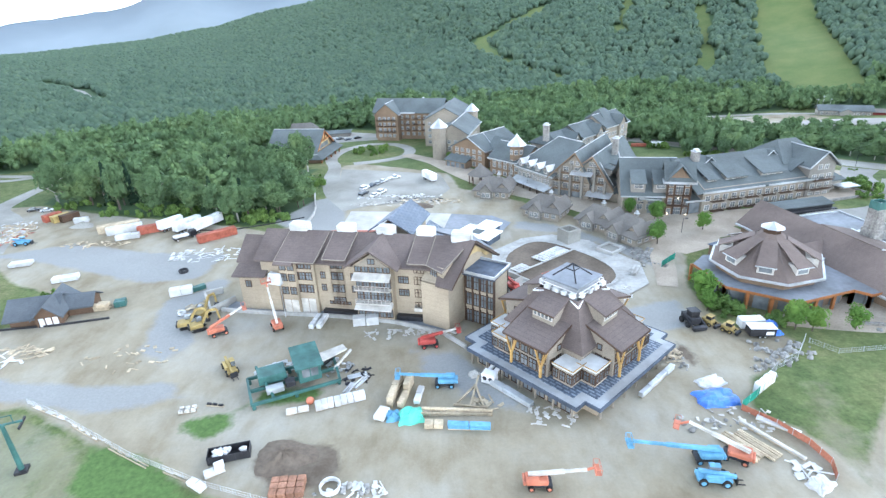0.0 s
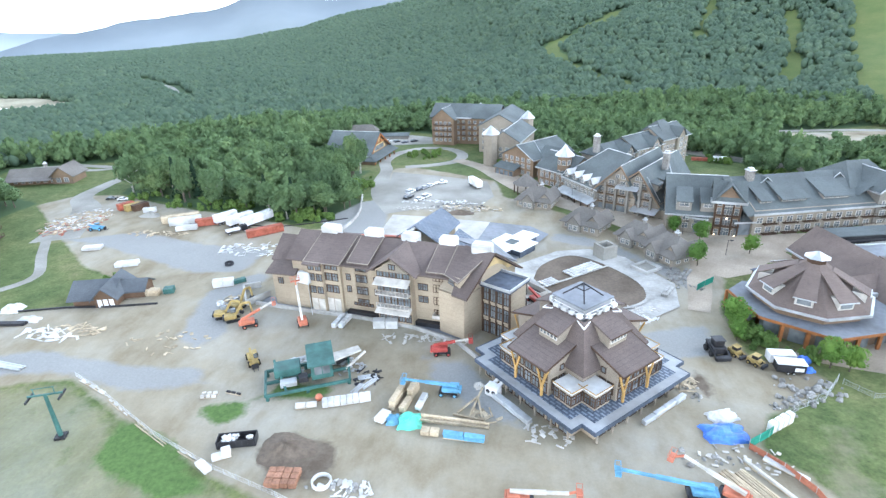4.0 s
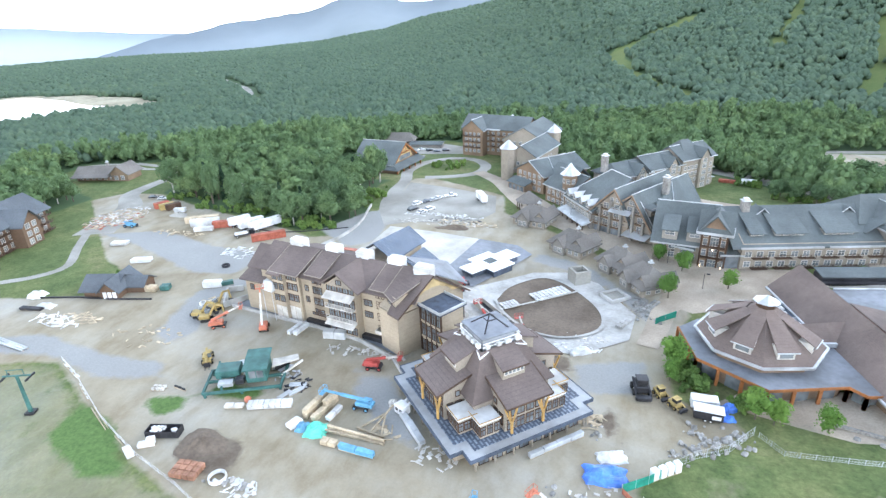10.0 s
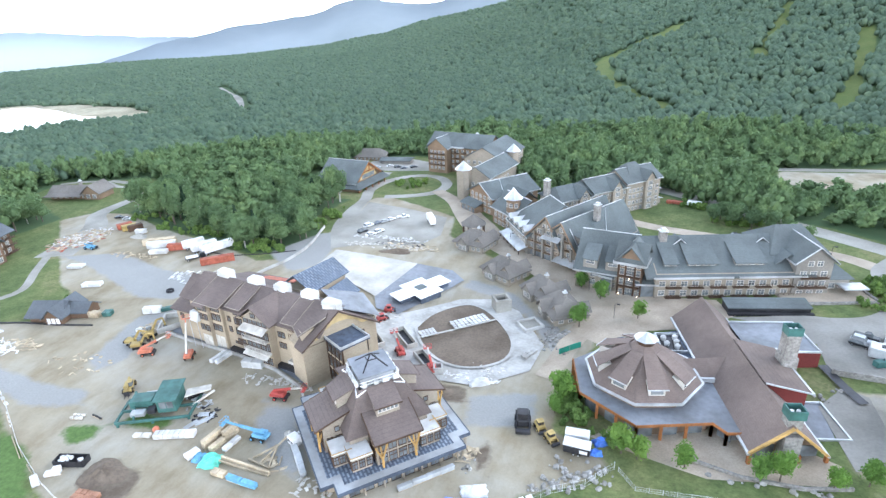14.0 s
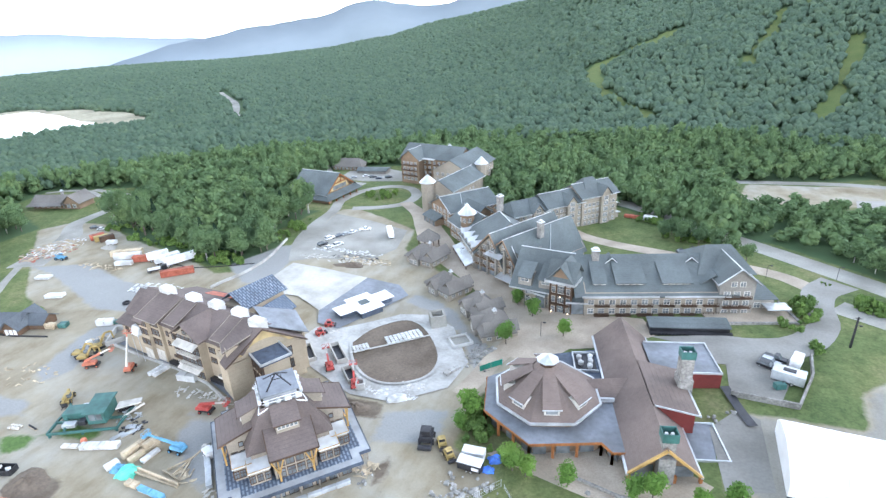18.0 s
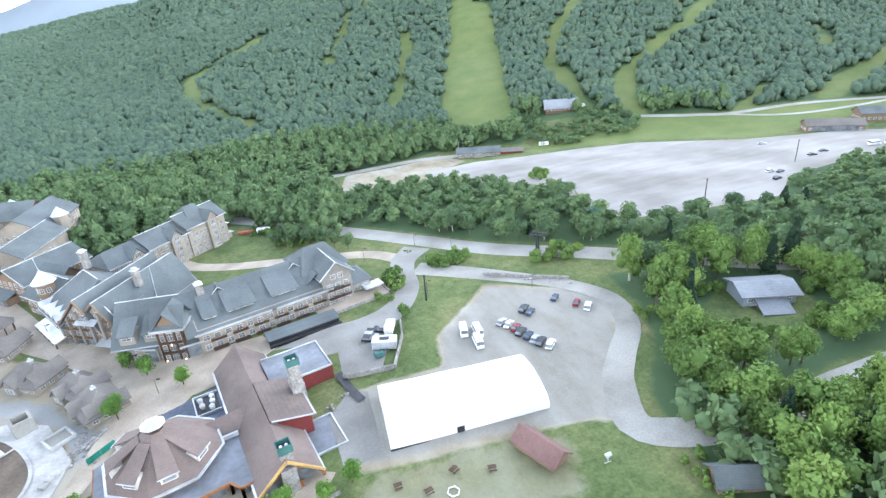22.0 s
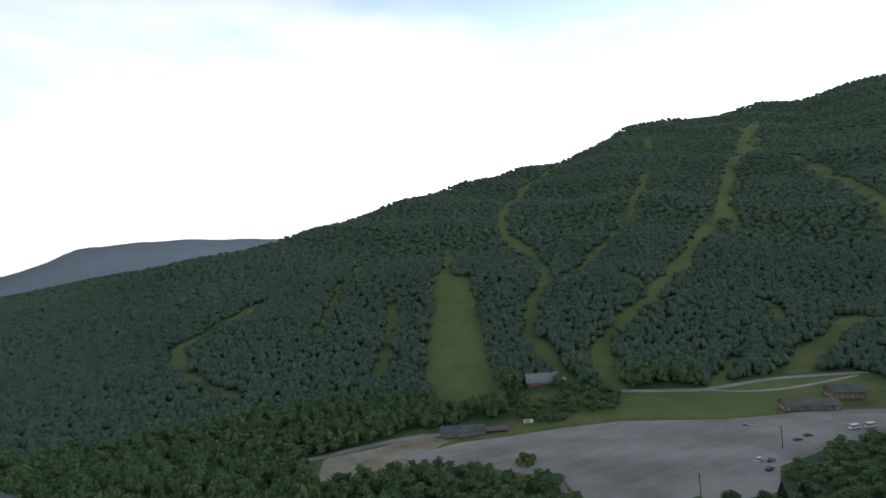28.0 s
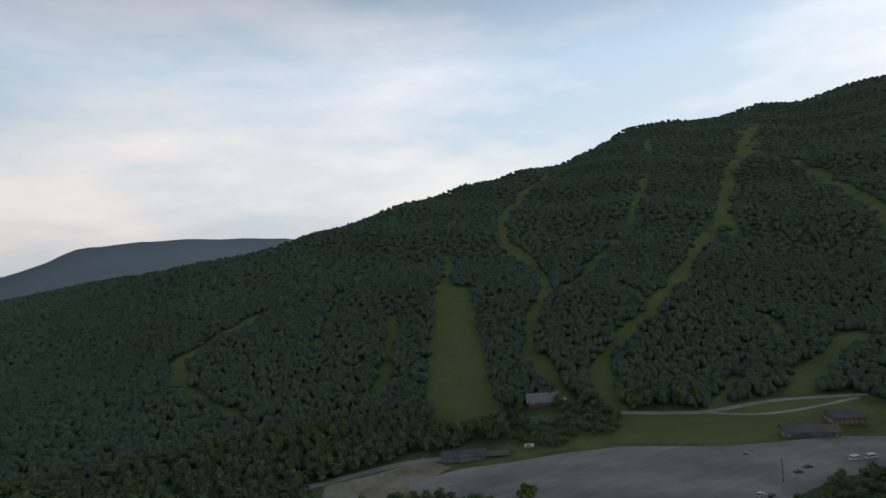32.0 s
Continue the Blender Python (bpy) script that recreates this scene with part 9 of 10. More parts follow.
M_FENCE_RED = surface("faded_red_fence_mesh", (0.42, 0.16, 0.10), 0.8, 2.0, 0.4, 0.2)
boulders()
fence("screen_fence", "green cloth screen fence along the lawn", [(51.8, 69.6), (56, 72.6), (60.6, 76.8)], 1.9, M_GREEN_CLOTH)
fence("screen_fence", "green cloth screen fence by the plaza", [(60.4, 129.2), (63, 131.6), (65.8, 133.8)], 1.9, M_GREEN_CLOTH)
fence("site_fence", "low faded red site fence along the lawn", [(51.8, 69.6), (55.5, 65.5), (58, 61), (58.8, 57), (57.6, 54)], 1.2, M_FENCE_RED)
fence("mesh_fence", "grey wire mesh fence panels", [(60.8, 77.6), (64, 80.6), (70, 84), (75.2, 90.4)], 1.9, M_METAL, cloth=False)
fence("mesh_fence", "grey wire mesh fence across the lawn", [(76, 90), (79, 85.6), (96, 86.4), (116, 88.5)], 1.1, M_METAL, cloth=False)
fence("mesh_fence", "pale plastic mesh fence along the dry grass", [(-78.3, 79.2), (-70, 75.4), (-62.4, 71.1), (-50.5, 64.4), (-35.1, 57.6), (-22.2, 53.3), (-14, 50)], 1.1, M_WHITE, cloth=False)
stack("ballast_bags", "white ballast bags along the mesh fence", -62.0, 70.6, -30, 4, 1, 1, 2.2, 0.7, 0.5, M_WHITE, gap=0.9, seed=50)
stack("ballast_bags", "white ballast bags along the mesh fence", -51.0, 64.4, -28, 5, 1, 1, 2.0, 0.8, 0.5, M_WHITE, gap=0.8, seed=51)
stack("ballast_bags", "white ballast bags along the mesh fence", -40.0, 59.6, -24, 3, 1, 1, 2.4, 0.8, 0.6, M_WHITE, gap=0.8, seed=52)
stack("ballast_bags", "white ballast bags along the mesh fence", -72.0, 76.2, -24, 3, 1, 1, 3.4, 0.8, 0.6, M_WHITE, gap=1.6, seed=53)


def skip_bin():
    t = thing("skip_bin", "long black roll-off bin full of white rubbish", "skip", -33.6, 63.6, None, 14)
    part("body", Mesh().box(-3.3, -1.2, 0.15, 3.3, -1.1, 1.6).box(-3.3, 1.1, 0.15, 3.3, 1.2, 1.6).box(-3.3, -1.1, 0.15, -3.2, 1.1, 1.6).box(3.2, -1.1, 0.15, 3.3, 1.1, 1.6).box(-3.2, -1.1, 0.15, 3.2, 1.1, 0.3), M_METAL_DARK, t)
    rnd = random.Random(8)
    for k in range(16):
        part("rubbish", Mesh().box(-0.4, -0.25, 0, 0.4, 0.25, 0.3), M_WHITE, t, at=pose(rnd.uniform(-2.6, 2.6), rnd.uniform(-0.7, 0.7), 1.1 + rnd.uniform(0, 0.4), rnd.uniform(-20, 20), rnd.uniform(-20, 20), rnd.uniform(0, 180)))
    for k in range(7):
        part("rib", Mesh().box(-3 + k - 0.06, -1.28, 0.2, -3 + k + 0.06, -1.2, 1.55), M_METAL_DARK, t)


skip_bin()


def coil(x, y, r, mat, label):
    t = thing("hose_coil", label, "coil", x, y)
    for k in range(3):
        m = Mesh()
        n = 18
        m.add([((r + 0.14 * math.cos(j * math.pi / 3)) * math.cos(2 * math.pi * i / n), (r + 0.14 * math.cos(j * math.pi / 3)) * math.sin(2 * math.pi * i / n), 0.15 + 0.28 * k + 0.14 * math.sin(j * math.pi / 3)) for i in range(n) for j in range(6)],
              [(i * 6 + j, (i + 1) % n * 6 + j, (i + 1) % n * 6 + (j + 1) % 6, i * 6 + (j + 1) % 6) for i in range(n) for j in range(6)])
        part("loop", m, mat, t)


coil(-15.8, 56.4, 1.5, M_WHITE, "white coiled duct hose")
coil(-72.6, 134.6, 1.2, M_PIPE_DARK, "dark coiled pipe in the yard")
coil(-62.4, 110.6, 0.8, M_WHITE, "small white coiled hose")


def job_trailer():
    t = thing("job_trailer", "small site trailer with white roof and black walls", "trailer", 67.8, 93.4, None, -4)
    box_part("body", t, (-2.6, -1.2, 0.5, 2.6, 1.2, 2.3), M_METAL_DARK, 0.06)
    box_part("roof_panel", t, (-2.75, -1.35, 2.3, 2.75, 1.35, 2.45), M_PAINT_WHITE, 0.05)
    part("sign_board", Mesh().box(0.6, -1.26, 0.9, 2.2, -1.2, 1.7), M_PAINT_WHITE, t, "blank white panel")
    for wx in (-0.5, 0.5):
        for wy in (-1.2, 1.2):
            wheel(t, wx, wy, 0.35, 0.22)
    t2 = thing("job_trailer", "plain white site trailer", "trailer", 67.6, 97.0, None, 0)
    box_part("body", t2, (-2.5, -1.2, 0.4, 2.5, 1.2, 2.4), M_PAINT_WHITE, 0.1)
    for wy in (-1.15, 1.15):
        wheel(t2, 0, wy, 0.35, 0.22)


job_trailer()


def lift_terminal():
    """The green chairlift station with its frame and goods round it."""
    t = thing("lift_terminal", "dark green chairlift drive station under repair", "lift station", -26.2, 81.8, None, 24)
    G = M_GREEN_STEEL
    box_part("cab", t, (-0.5, -2.0, 1.4, 3.8, 4.6, 5.0), G, 0.12, "green operator cab")
    part("cab_roof", Mesh().slab([(-1.0, -2.6, 5.0), (4.3, -2.6, 5.0), (4.3, 5.2, 5.5), (-1.0, 5.2, 5.5)], 0.25), G, t)
    part("pane", Mesh().box(0.2, -2.08, 2.6, 1.6, -1.98, 4.4).box(1.8, -2.08, 2.6, 3.2, -1.98, 4.4), M_GLASS, t)
    box_part("drive_house", t, (-7.6, 0.4, 1.6, -2.4, 4.2, 3.4), G, 0.15)
    box_part("motor", t, (-6.6, -2.4, 1.2, -3.4, -0.6, 2.2), M_METAL, 0.1)
    box_part("motor", t, (-3.0, -1.8, 1.2, -1.2, 0.0, 2.4), M_METAL_DARK, 0.1)
    for a, b in (((-9.5, -3.6, 1.0), (6.8, -3.6, 1.0)), ((-9.5, 4.8, 1.0), (7.4, 4.8, 1.0)), ((-9.5, -3.6, 1.0), (-9.5, 4.8, 1.0)), ((6.8, -3.6, 1.0), (7.4, 4.8, 1.0)), ((-5.5, -3.6, 1.1), (-7.5, 4.8, 3.2)), ((-9.5, 0.6, 1.0), (6.8, 0.6, 1.0))):
        part("girder", Mesh().beam(a, b, 0.45, 0.6), G, t)
    for x, y in ((-9.2, -3.4), (6.6, -3.4), (-9.2, 4.6), (7.0, 4.6), (-1.5, -3.4), (-1.5, 4.6)):
        part("leg", Mesh().tube((x, y, -1), (x, y, 1.0), 0.35), G, t)
    for k in range(5):
        part("sheave", Mesh().tube((5.2 + 0.9 * k * 0.6, 2.5 + k * 0.4, 1.4), (5.2 + 0.9 * k * 0.6, 2.8 + k * 0.4, 1.4), 0.5, 0.5, 12), M_RUBBER, t)
    part("cover", Mesh().slab([(4.4, 1.8, 2.6), (10.2, 3.4, 2.9), (9.8, 5.4, 2.9), (4.2, 4.8, 2.6)], 0.3), M_TRIM, t, "pale loose cover panel")
    part("girder", Mesh().beam((6.4, 0.4, 1.0), (11.0, 3.4, 2.4), 0.4), M_TRIM, t)
    o = thing("float_ball", "orange round float on the grass", "ball", -23.2, 76.0)
    v = [tuple(p * 0.75 + np.array((0, 0, 0.6))) for p in ICO2[0]]
    part("shell", Mesh().add(v, [tuple(int(i) for i in f) for f in ICO2[1]]), M_ORANGE, o, smooth=True)
    for k, (x, y, yaw, L) in enumerate(((-34.5, 86.4, 30, 5), (-33.4, 87.8, 30, 6), (-15.6, 83.4, 20, 4), (-16.6, 79.6, 70, 3.4), (-14.6, 81.4, 60, 4.4), (-22.6, 88.6, 10, 5.0))):
        stack("pipe_rack", "pale metal rails lying by the station", x, y, yaw, 1, 3, 1, L, 0.45, 0.3, M_METAL, seed=60 + k, piece="rail", gap=0.15)
    scrap_heap("scrap_heap", "odd metal parts round the lift station", -26, 86.5, 20, 6, 60, M_METAL, 21, 1.3, "scrap", 0.8)
    scrap_heap("scrap_heap", "dark metal parts round the lift station", -15.6, 83.5, 6, 6, 22, M_PIPE_DARK, 22, 1.2, "scrap", 0.8)


lift_terminal()


def lift_tower(x, y, h, yaw, label="green chairlift tower with cross arm", mat=None):
    mat = mat or M_GREEN_STEEL
    t = thing("lift_tower", label, "lift tower", x, y, None, yaw)
    part("mast", Mesh().tube((0, 0, -0.5), (0, 0, h), 0.45, 0.3, 12), mat, t)
    part("cross_arm", Mesh().beam((-2.8, 0, h), (2.8, 0, h), 0.28), mat, t)
    for sx in (-2.6, 2.6):
        part("sheave_train", Mesh().box(sx - 0.12, -1.5, h - 0.6, sx + 0.12, 1.5, h - 0.2), M_METAL_DARK, t)
    part("lifting_frame", Mesh().beam((-1.6, 0, h + 0.2), (-1.6, 0, h + 1.4), 0.12).beam((1.6, 0, h + 0.2), (1.6, 0, h + 1.4), 0.12).beam((-1.8, 0, h + 1.4), (1.8, 0, h + 1.4), 0.12), mat, t)
    part("footing", Mesh().box(-0.9, -0.9, -1, 0.9, 0.9, 0.5), M_METAL_DARK, t)


lift_tower(-67.3, 62.4, 9.5, 20)
lift_tower(201.8, 169.0, 10.0, -40, "dark chairlift tower by the road", M_METAL_DARK)
lift_tower(204.5, 172.5, 9.0, -40, "dark chairlift tower by the road", M_METAL_DARK)
lift_tower(230, 176, 12.0, -40, "dark chairlift tower in the trees")


def pole(x, y, h, mat, label, lamp=False, r=0.18):
    t = thing("street_lamp" if lamp else "utility_pole", label, "lamp" if lamp else "pole", x, y)
    part("post", Mesh().tube((0, 0, -0.5), (0, 0, h), r, r * 0.75, 8), mat, t)
    if lamp:
        part("arm", Mesh().beam((0, 0, h), (1.0, 0, h + 0.1), 0.08), mat, t)
        part("lamp_head", Mesh().box(0.6, -0.2, h - 0.15, 1.4, 0.2, h + 0.1), mat, t)
    else:
        part("cross_arm", Mesh().beam((-0.9, 0, h - 0.4), (0.9, 0, h - 0.4), 0.12), mat, t)


pole(156.2, 160.8, 9.5, M_METAL_DARK, "black post beside the drive", r=0.35)
pole(289.6, 181.6, 11.0, M_TIMBER_DARK, "dark lamp pole on the parking lot", r=0.22)
pole(363.0, 201.0, 11.5, M_TIMBER_DARK, "dark lamp pole on the parking lot", r=0.22)
for x, y in ((158, 165), (190.6, 151.2), (144, 205), (120, 219), (52, 186), (34, 200), (66, 166), (74, 150), (178, 196), (166, 208)):
    pole(x, y, 4.8, M_METAL_DARK, "slim dark street lamp on the verge", True, 0.09)
t = thing("notice_board", "white notice board on two posts", "sign", 292, 327.6, None, -20)
part("board", Mesh().box(-3.2, -0.1, 1.2, 3.2, 0.1, 3.6), M_PAINT_WHITE, t)
for k in range(3):
    part("text_bar", Mesh().box(-2.4, -0.13, 1.7 + k * 0.6, 2.2 - k * 0.8, -0.1, 1.95 + k * 0.6), M_GREEN_STEEL, t)
for sx in (-2.6, 2.6):
    part("post", Mesh().box(sx - 0.1, 0.1, -0.5, sx + 0.1, 0.3, 3.4), M_TIMBER_DARK, t)
for x, y, h in ((239, 349, 9), (242, 348, 11), (246, 347, 9)):
    pole(x, y, h, M_METAL, "tall pale flagpole by the ski school", r=0.09)
t = thing("snow_gun", "silver snow gun on a stand in the grass", "snow gun", 169.4, 77.6)
part("stand", Mesh().tube((0, 0, -0.3), (0, 0, 1.6), 0.12).tube((-0.8, 0, 0.1), (0.8, 0, 0.1), 0.08), M_METAL, t)
part("barrel", Mesh().tube((-0.6, 0, 1.9), (0.7, 0, 2.2), 0.55, 0.45, 14), M_METAL, t)
t = thing("marker_ring", "white hexagonal frame on the grass", "frame", 137.6, 84.0)
for k in range(6):
    a, b = radians(60 * k), radians(60 * k + 60)
    part("side", Mesh().beam((1.3 * math.cos(a), 1.3 * math.sin(a), 0.2), (1.3 * math.cos(b), 1.3 * math.sin(b), 0.2), 0.22), M_WHITE, t)
for x, y, yaw in ((133, 86, 10), (139.5, 89, 30), (147, 86, -10), (127.5, 90, 0)):
    t = thing("picnic_table", "dark weathered picnic table on the grass", "table", x, y, None, yaw, "picnic tables by the tent")
    part("tabletop", Mesh().box(-0.9, -0.4, 0.7, 0.9, 0.4, 0.76), M_TIMBER_DARK, t)
    for sy in (-0.75, 0.75):
        part("bench", Mesh().box(-0.9, sy - 0.14, 0.42, 0.9, sy + 0.14, 0.47), M_TIMBER_DARK, t)
    for sx in (-0.6, 0.6):
        part("leg", Mesh().beam((sx, -0.75, 0), (sx, 0.1, 0.7), 0.08).beam((sx, 0.75, 0), (sx, -0.1, 0.7), 0.08), M_TIMBER_DARK, t)
t = thing("site_truck", "white truck and red trailer by the back wing", "truck", 107, 262, None, -20)
box_part("body", t, (-3.0, -1.2, 0.6, 3.0, 1.2, 2.8), M_PAINT_WHITE, 0.2)
for wx in (-2, 2):
    for wy in (-1.1, 1.1):
        wheel(t, wx, wy, 0.45, 0.3)
stack("red_trailer", "red-brown flat trailer with load", 99, 266, -15, 3, 1, 1, 2.4, 2.0, 1.4, M_RUST, seed=70)

# ---- trees ----
def crown(rng, lobes, leaves, size, core, conifer=False, fill=0.9):
    """Unit tree crown, 1 high and about 1 wide: lumpy dark lobes and many loose leaf sprays round them. Triangles only."""
    V, F = [], []
    k = 0
    cen, rad = [], []
    for i in range(lobes):
        if conifer:
            h = (i + 0.5) / lobes
            cen.append((0, 0, h))
            rad.append(0.3 * (1 - h) + 0.03)
        else:
            a, r = rng.uniform(0, 6.28), rng.uniform(0.0, 0.27)
            h = rng.uniform(0.28, 0.80)
            cen.append((r * math.cos(a), r * math.sin(a), h))
            rad.append(rng.uniform(0.17, 0.26) * (1.15 - 0.5 * abs(h - 0.45)))
    cen, rad = np.array(cen), np.array(rad)
    cv, cf = core
    for c, r in zip(cen, rad):
        p = cv * (r * fill) * (1 + rng.uniform(-0.28, 0.2, (len(cv), 1)))
        if conifer:
            p = p * (1.25, 1.25, 0.9 / lobes / max(r, 0.05) * 0.8)
        V.append(p + c)
        F.append(cf + k)
        k += len(cv)
    if leaves:
        idx = rng.integers(0, lobes, leaves)
        d = rng.normal(size=(leaves, 3))
        d /= np.linalg.norm(d, axis=1, keepdims=True)
        d[:, 2] = np.where(d[:, 2] < -0.3, -d[:, 2], d[:, 2])
        p = cen[idx] + d * (rad[idx] * rng.uniform(0.85, 1.18, leaves))[:, None]
        t = rng.normal(size=(leaves, 3)) * 0.75 + np.cross(d, (0.3, 0.2, 1.0))
        t /= np.linalg.norm(t, axis=1, keepdims=True)
        b = np.cross(d + rng.normal(size=(leaves, 3)) * 0.5, t)
        b /= np.linalg.norm(b, axis=1, keepdims=True)
        s = size * rng.uniform(0.6, 1.4, (leaves, 1))
        q = np.stack([p - t * s, p + b * s * 0.8, p + t * s, p - b * s * 0.8], 1).reshape(-1, 3)
        i = np.arange(leaves)[:, None] * 4 + k
        F += [np.concatenate([i, i + 1, i + 2], 1), np.concatenate([i, i + 2, i + 3], 1)]
        V.append(q)
    return np.concatenate(V), np.concatenate(F)


def dome(rng, lobes, r, spread=0.2, jitter=0.12):
    """A far crown, 1 high: a few rounded lobes grown into each other."""
    V, F = [], []
    turn = rng.uniform(0, 6.28)
    for i in range(lobes):
        a, q = turn + 6.28 * i / lobes + rng.uniform(-0.4, 0.4), spread * rng.uniform(0.7, 1.25) if lobes > 1 else 0.0
        size = r * rng.uniform(0.82, 1.12)
        V.append(ICO1[0] * (1 + rng.uniform(-jitter, jitter, (len(ICO1[0]), 1))) * (size, size, size * 1.1) + (q * math.cos(a), q * math.sin(a), 0.5 + rng.uniform(-0.1, 0.16)))
        F.append(ICO1[1] + i * len(ICO1[0]))
    return np.concatenate(V), np.concatenate(F)


def tri_mesh(name, v, f, material):
    me = bpy.data.meshes.new(name)
    me.vertices.add(len(v))
    me.vertices.foreach_set("co", np.ascontiguousarray(v, dtype=np.float32).ravel())
    me.loops.add(f.size)
    me.loops.foreach_set("vertex_index", np.ascontiguousarray(f, dtype=np.int32).ravel())
    me.polygons.add(len(f))
    me.polygons.foreach_set("loop_start", np.arange(0, f.size, 3, dtype=np.int32))
    me.polygons.foreach_set("use_smooth", np.ones(len(f), dtype=bool))
    me.update()
    me.materials.append(material)
    return me


def wood_mass(name, label, xs, ys, heights, widths, variants, material, rng, sink=0.12):
    """Many trees in one mesh: each a turned and stretched crown."""
    zs = land(xs, ys)
    pick = rng.integers(0, len(variants), len(xs))
    ang = rng.uniform(0, 6.28, len(xs))
    V, F, k = [], [], 0
    for j, (v, f) in enumerate(variants):
        s = pick == j
        n = int(s.sum())
        if not n:
            continue
        c, si = np.cos(ang[s])[:, None], np.sin(ang[s])[:, None]
        w, h = widths[s][:, None], heights[s][:, None]
        px = (v[None, :, 0] * c - v[None, :, 1] * si) * w + xs[s][:, None]
        py = (v[None, :, 0] * si + v[None, :, 1] * c) * w + ys[s][:, None]
        pz = (v[None, :, 2] - sink) * h + zs[s][:, None]
        V.append(np.stack([px, py, pz], 2).reshape(-1, 3))
        F.append((f[None] + (np.arange(n) * len(v))[:, None, None] + k).reshape(-1, 3))
        k += n * len(v)
    return tagged(new(name, tri_mesh(name, np.concatenate(V), np.concatenate(F), material)), label, "woods", kind="stuff")


def scatter(rng, x0, x1, y0, y1, step):
    gx, gy = np.meshgrid(np.arange(x0, x1, step), np.arange(y0, y1, step))
    gx, gy = gx.ravel(), gy.ravel()
    return gx + rng.uniform(-0.48, 0.48, len(gx)) * step, gy + rng.uniform(-0.48, 0.48, len(gy)) * step


def trunk_mesh(rng, mat):
    """A tapered trunk, 1 high, with a few limbs."""
    m = Mesh()
    m.tube((0, 0, -0.06), (0.01, 0.0, 0.3), 0.028, 0.021, 7).tube((0.01, 0, 0.3), (-0.01, 0.01, 0.72), 0.021, 0.007, 6)
    for k in range(6):
        a, z = k * 1.05 + rng.uniform(-0.3, 0.3), 0.26 + 0.07 * k
        m.tube((0.005, 0, z), (0.26 * math.cos(a), 0.26 * math.sin(a), z + rng.uniform(0.1, 0.2)), 0.011, 0.003, 5)
    return m.data("trunk", mat)


def plant(name, label, category, x, y, h, w, yaw, trunk, crown_mesh, group):
    t = thing(name, label, category, x, y, None, yaw, group)
    part("trunk", trunk, None, t, at=Matrix.Diagonal((h, h, h, 1)))
    part("crown", crown_mesh, None, t, at=Matrix.Diagonal((w, w, h, 1)) @ pose(0, 0, 0.04))
    return t


GROVE = [(290, 360), (292, 332), (312, 316), (355, 314), (378, 338), (374, 372), (352, 372), (340, 366), (318, 372), (304, 392)]
GROVE_2 = [(232, 372), (262, 384), (268, 368), (250, 356), (234, 360)]
BANK_WOOD = [(-214, 176), (-186, 174), (-190, 164), (-200, 154), (-230, 170)]


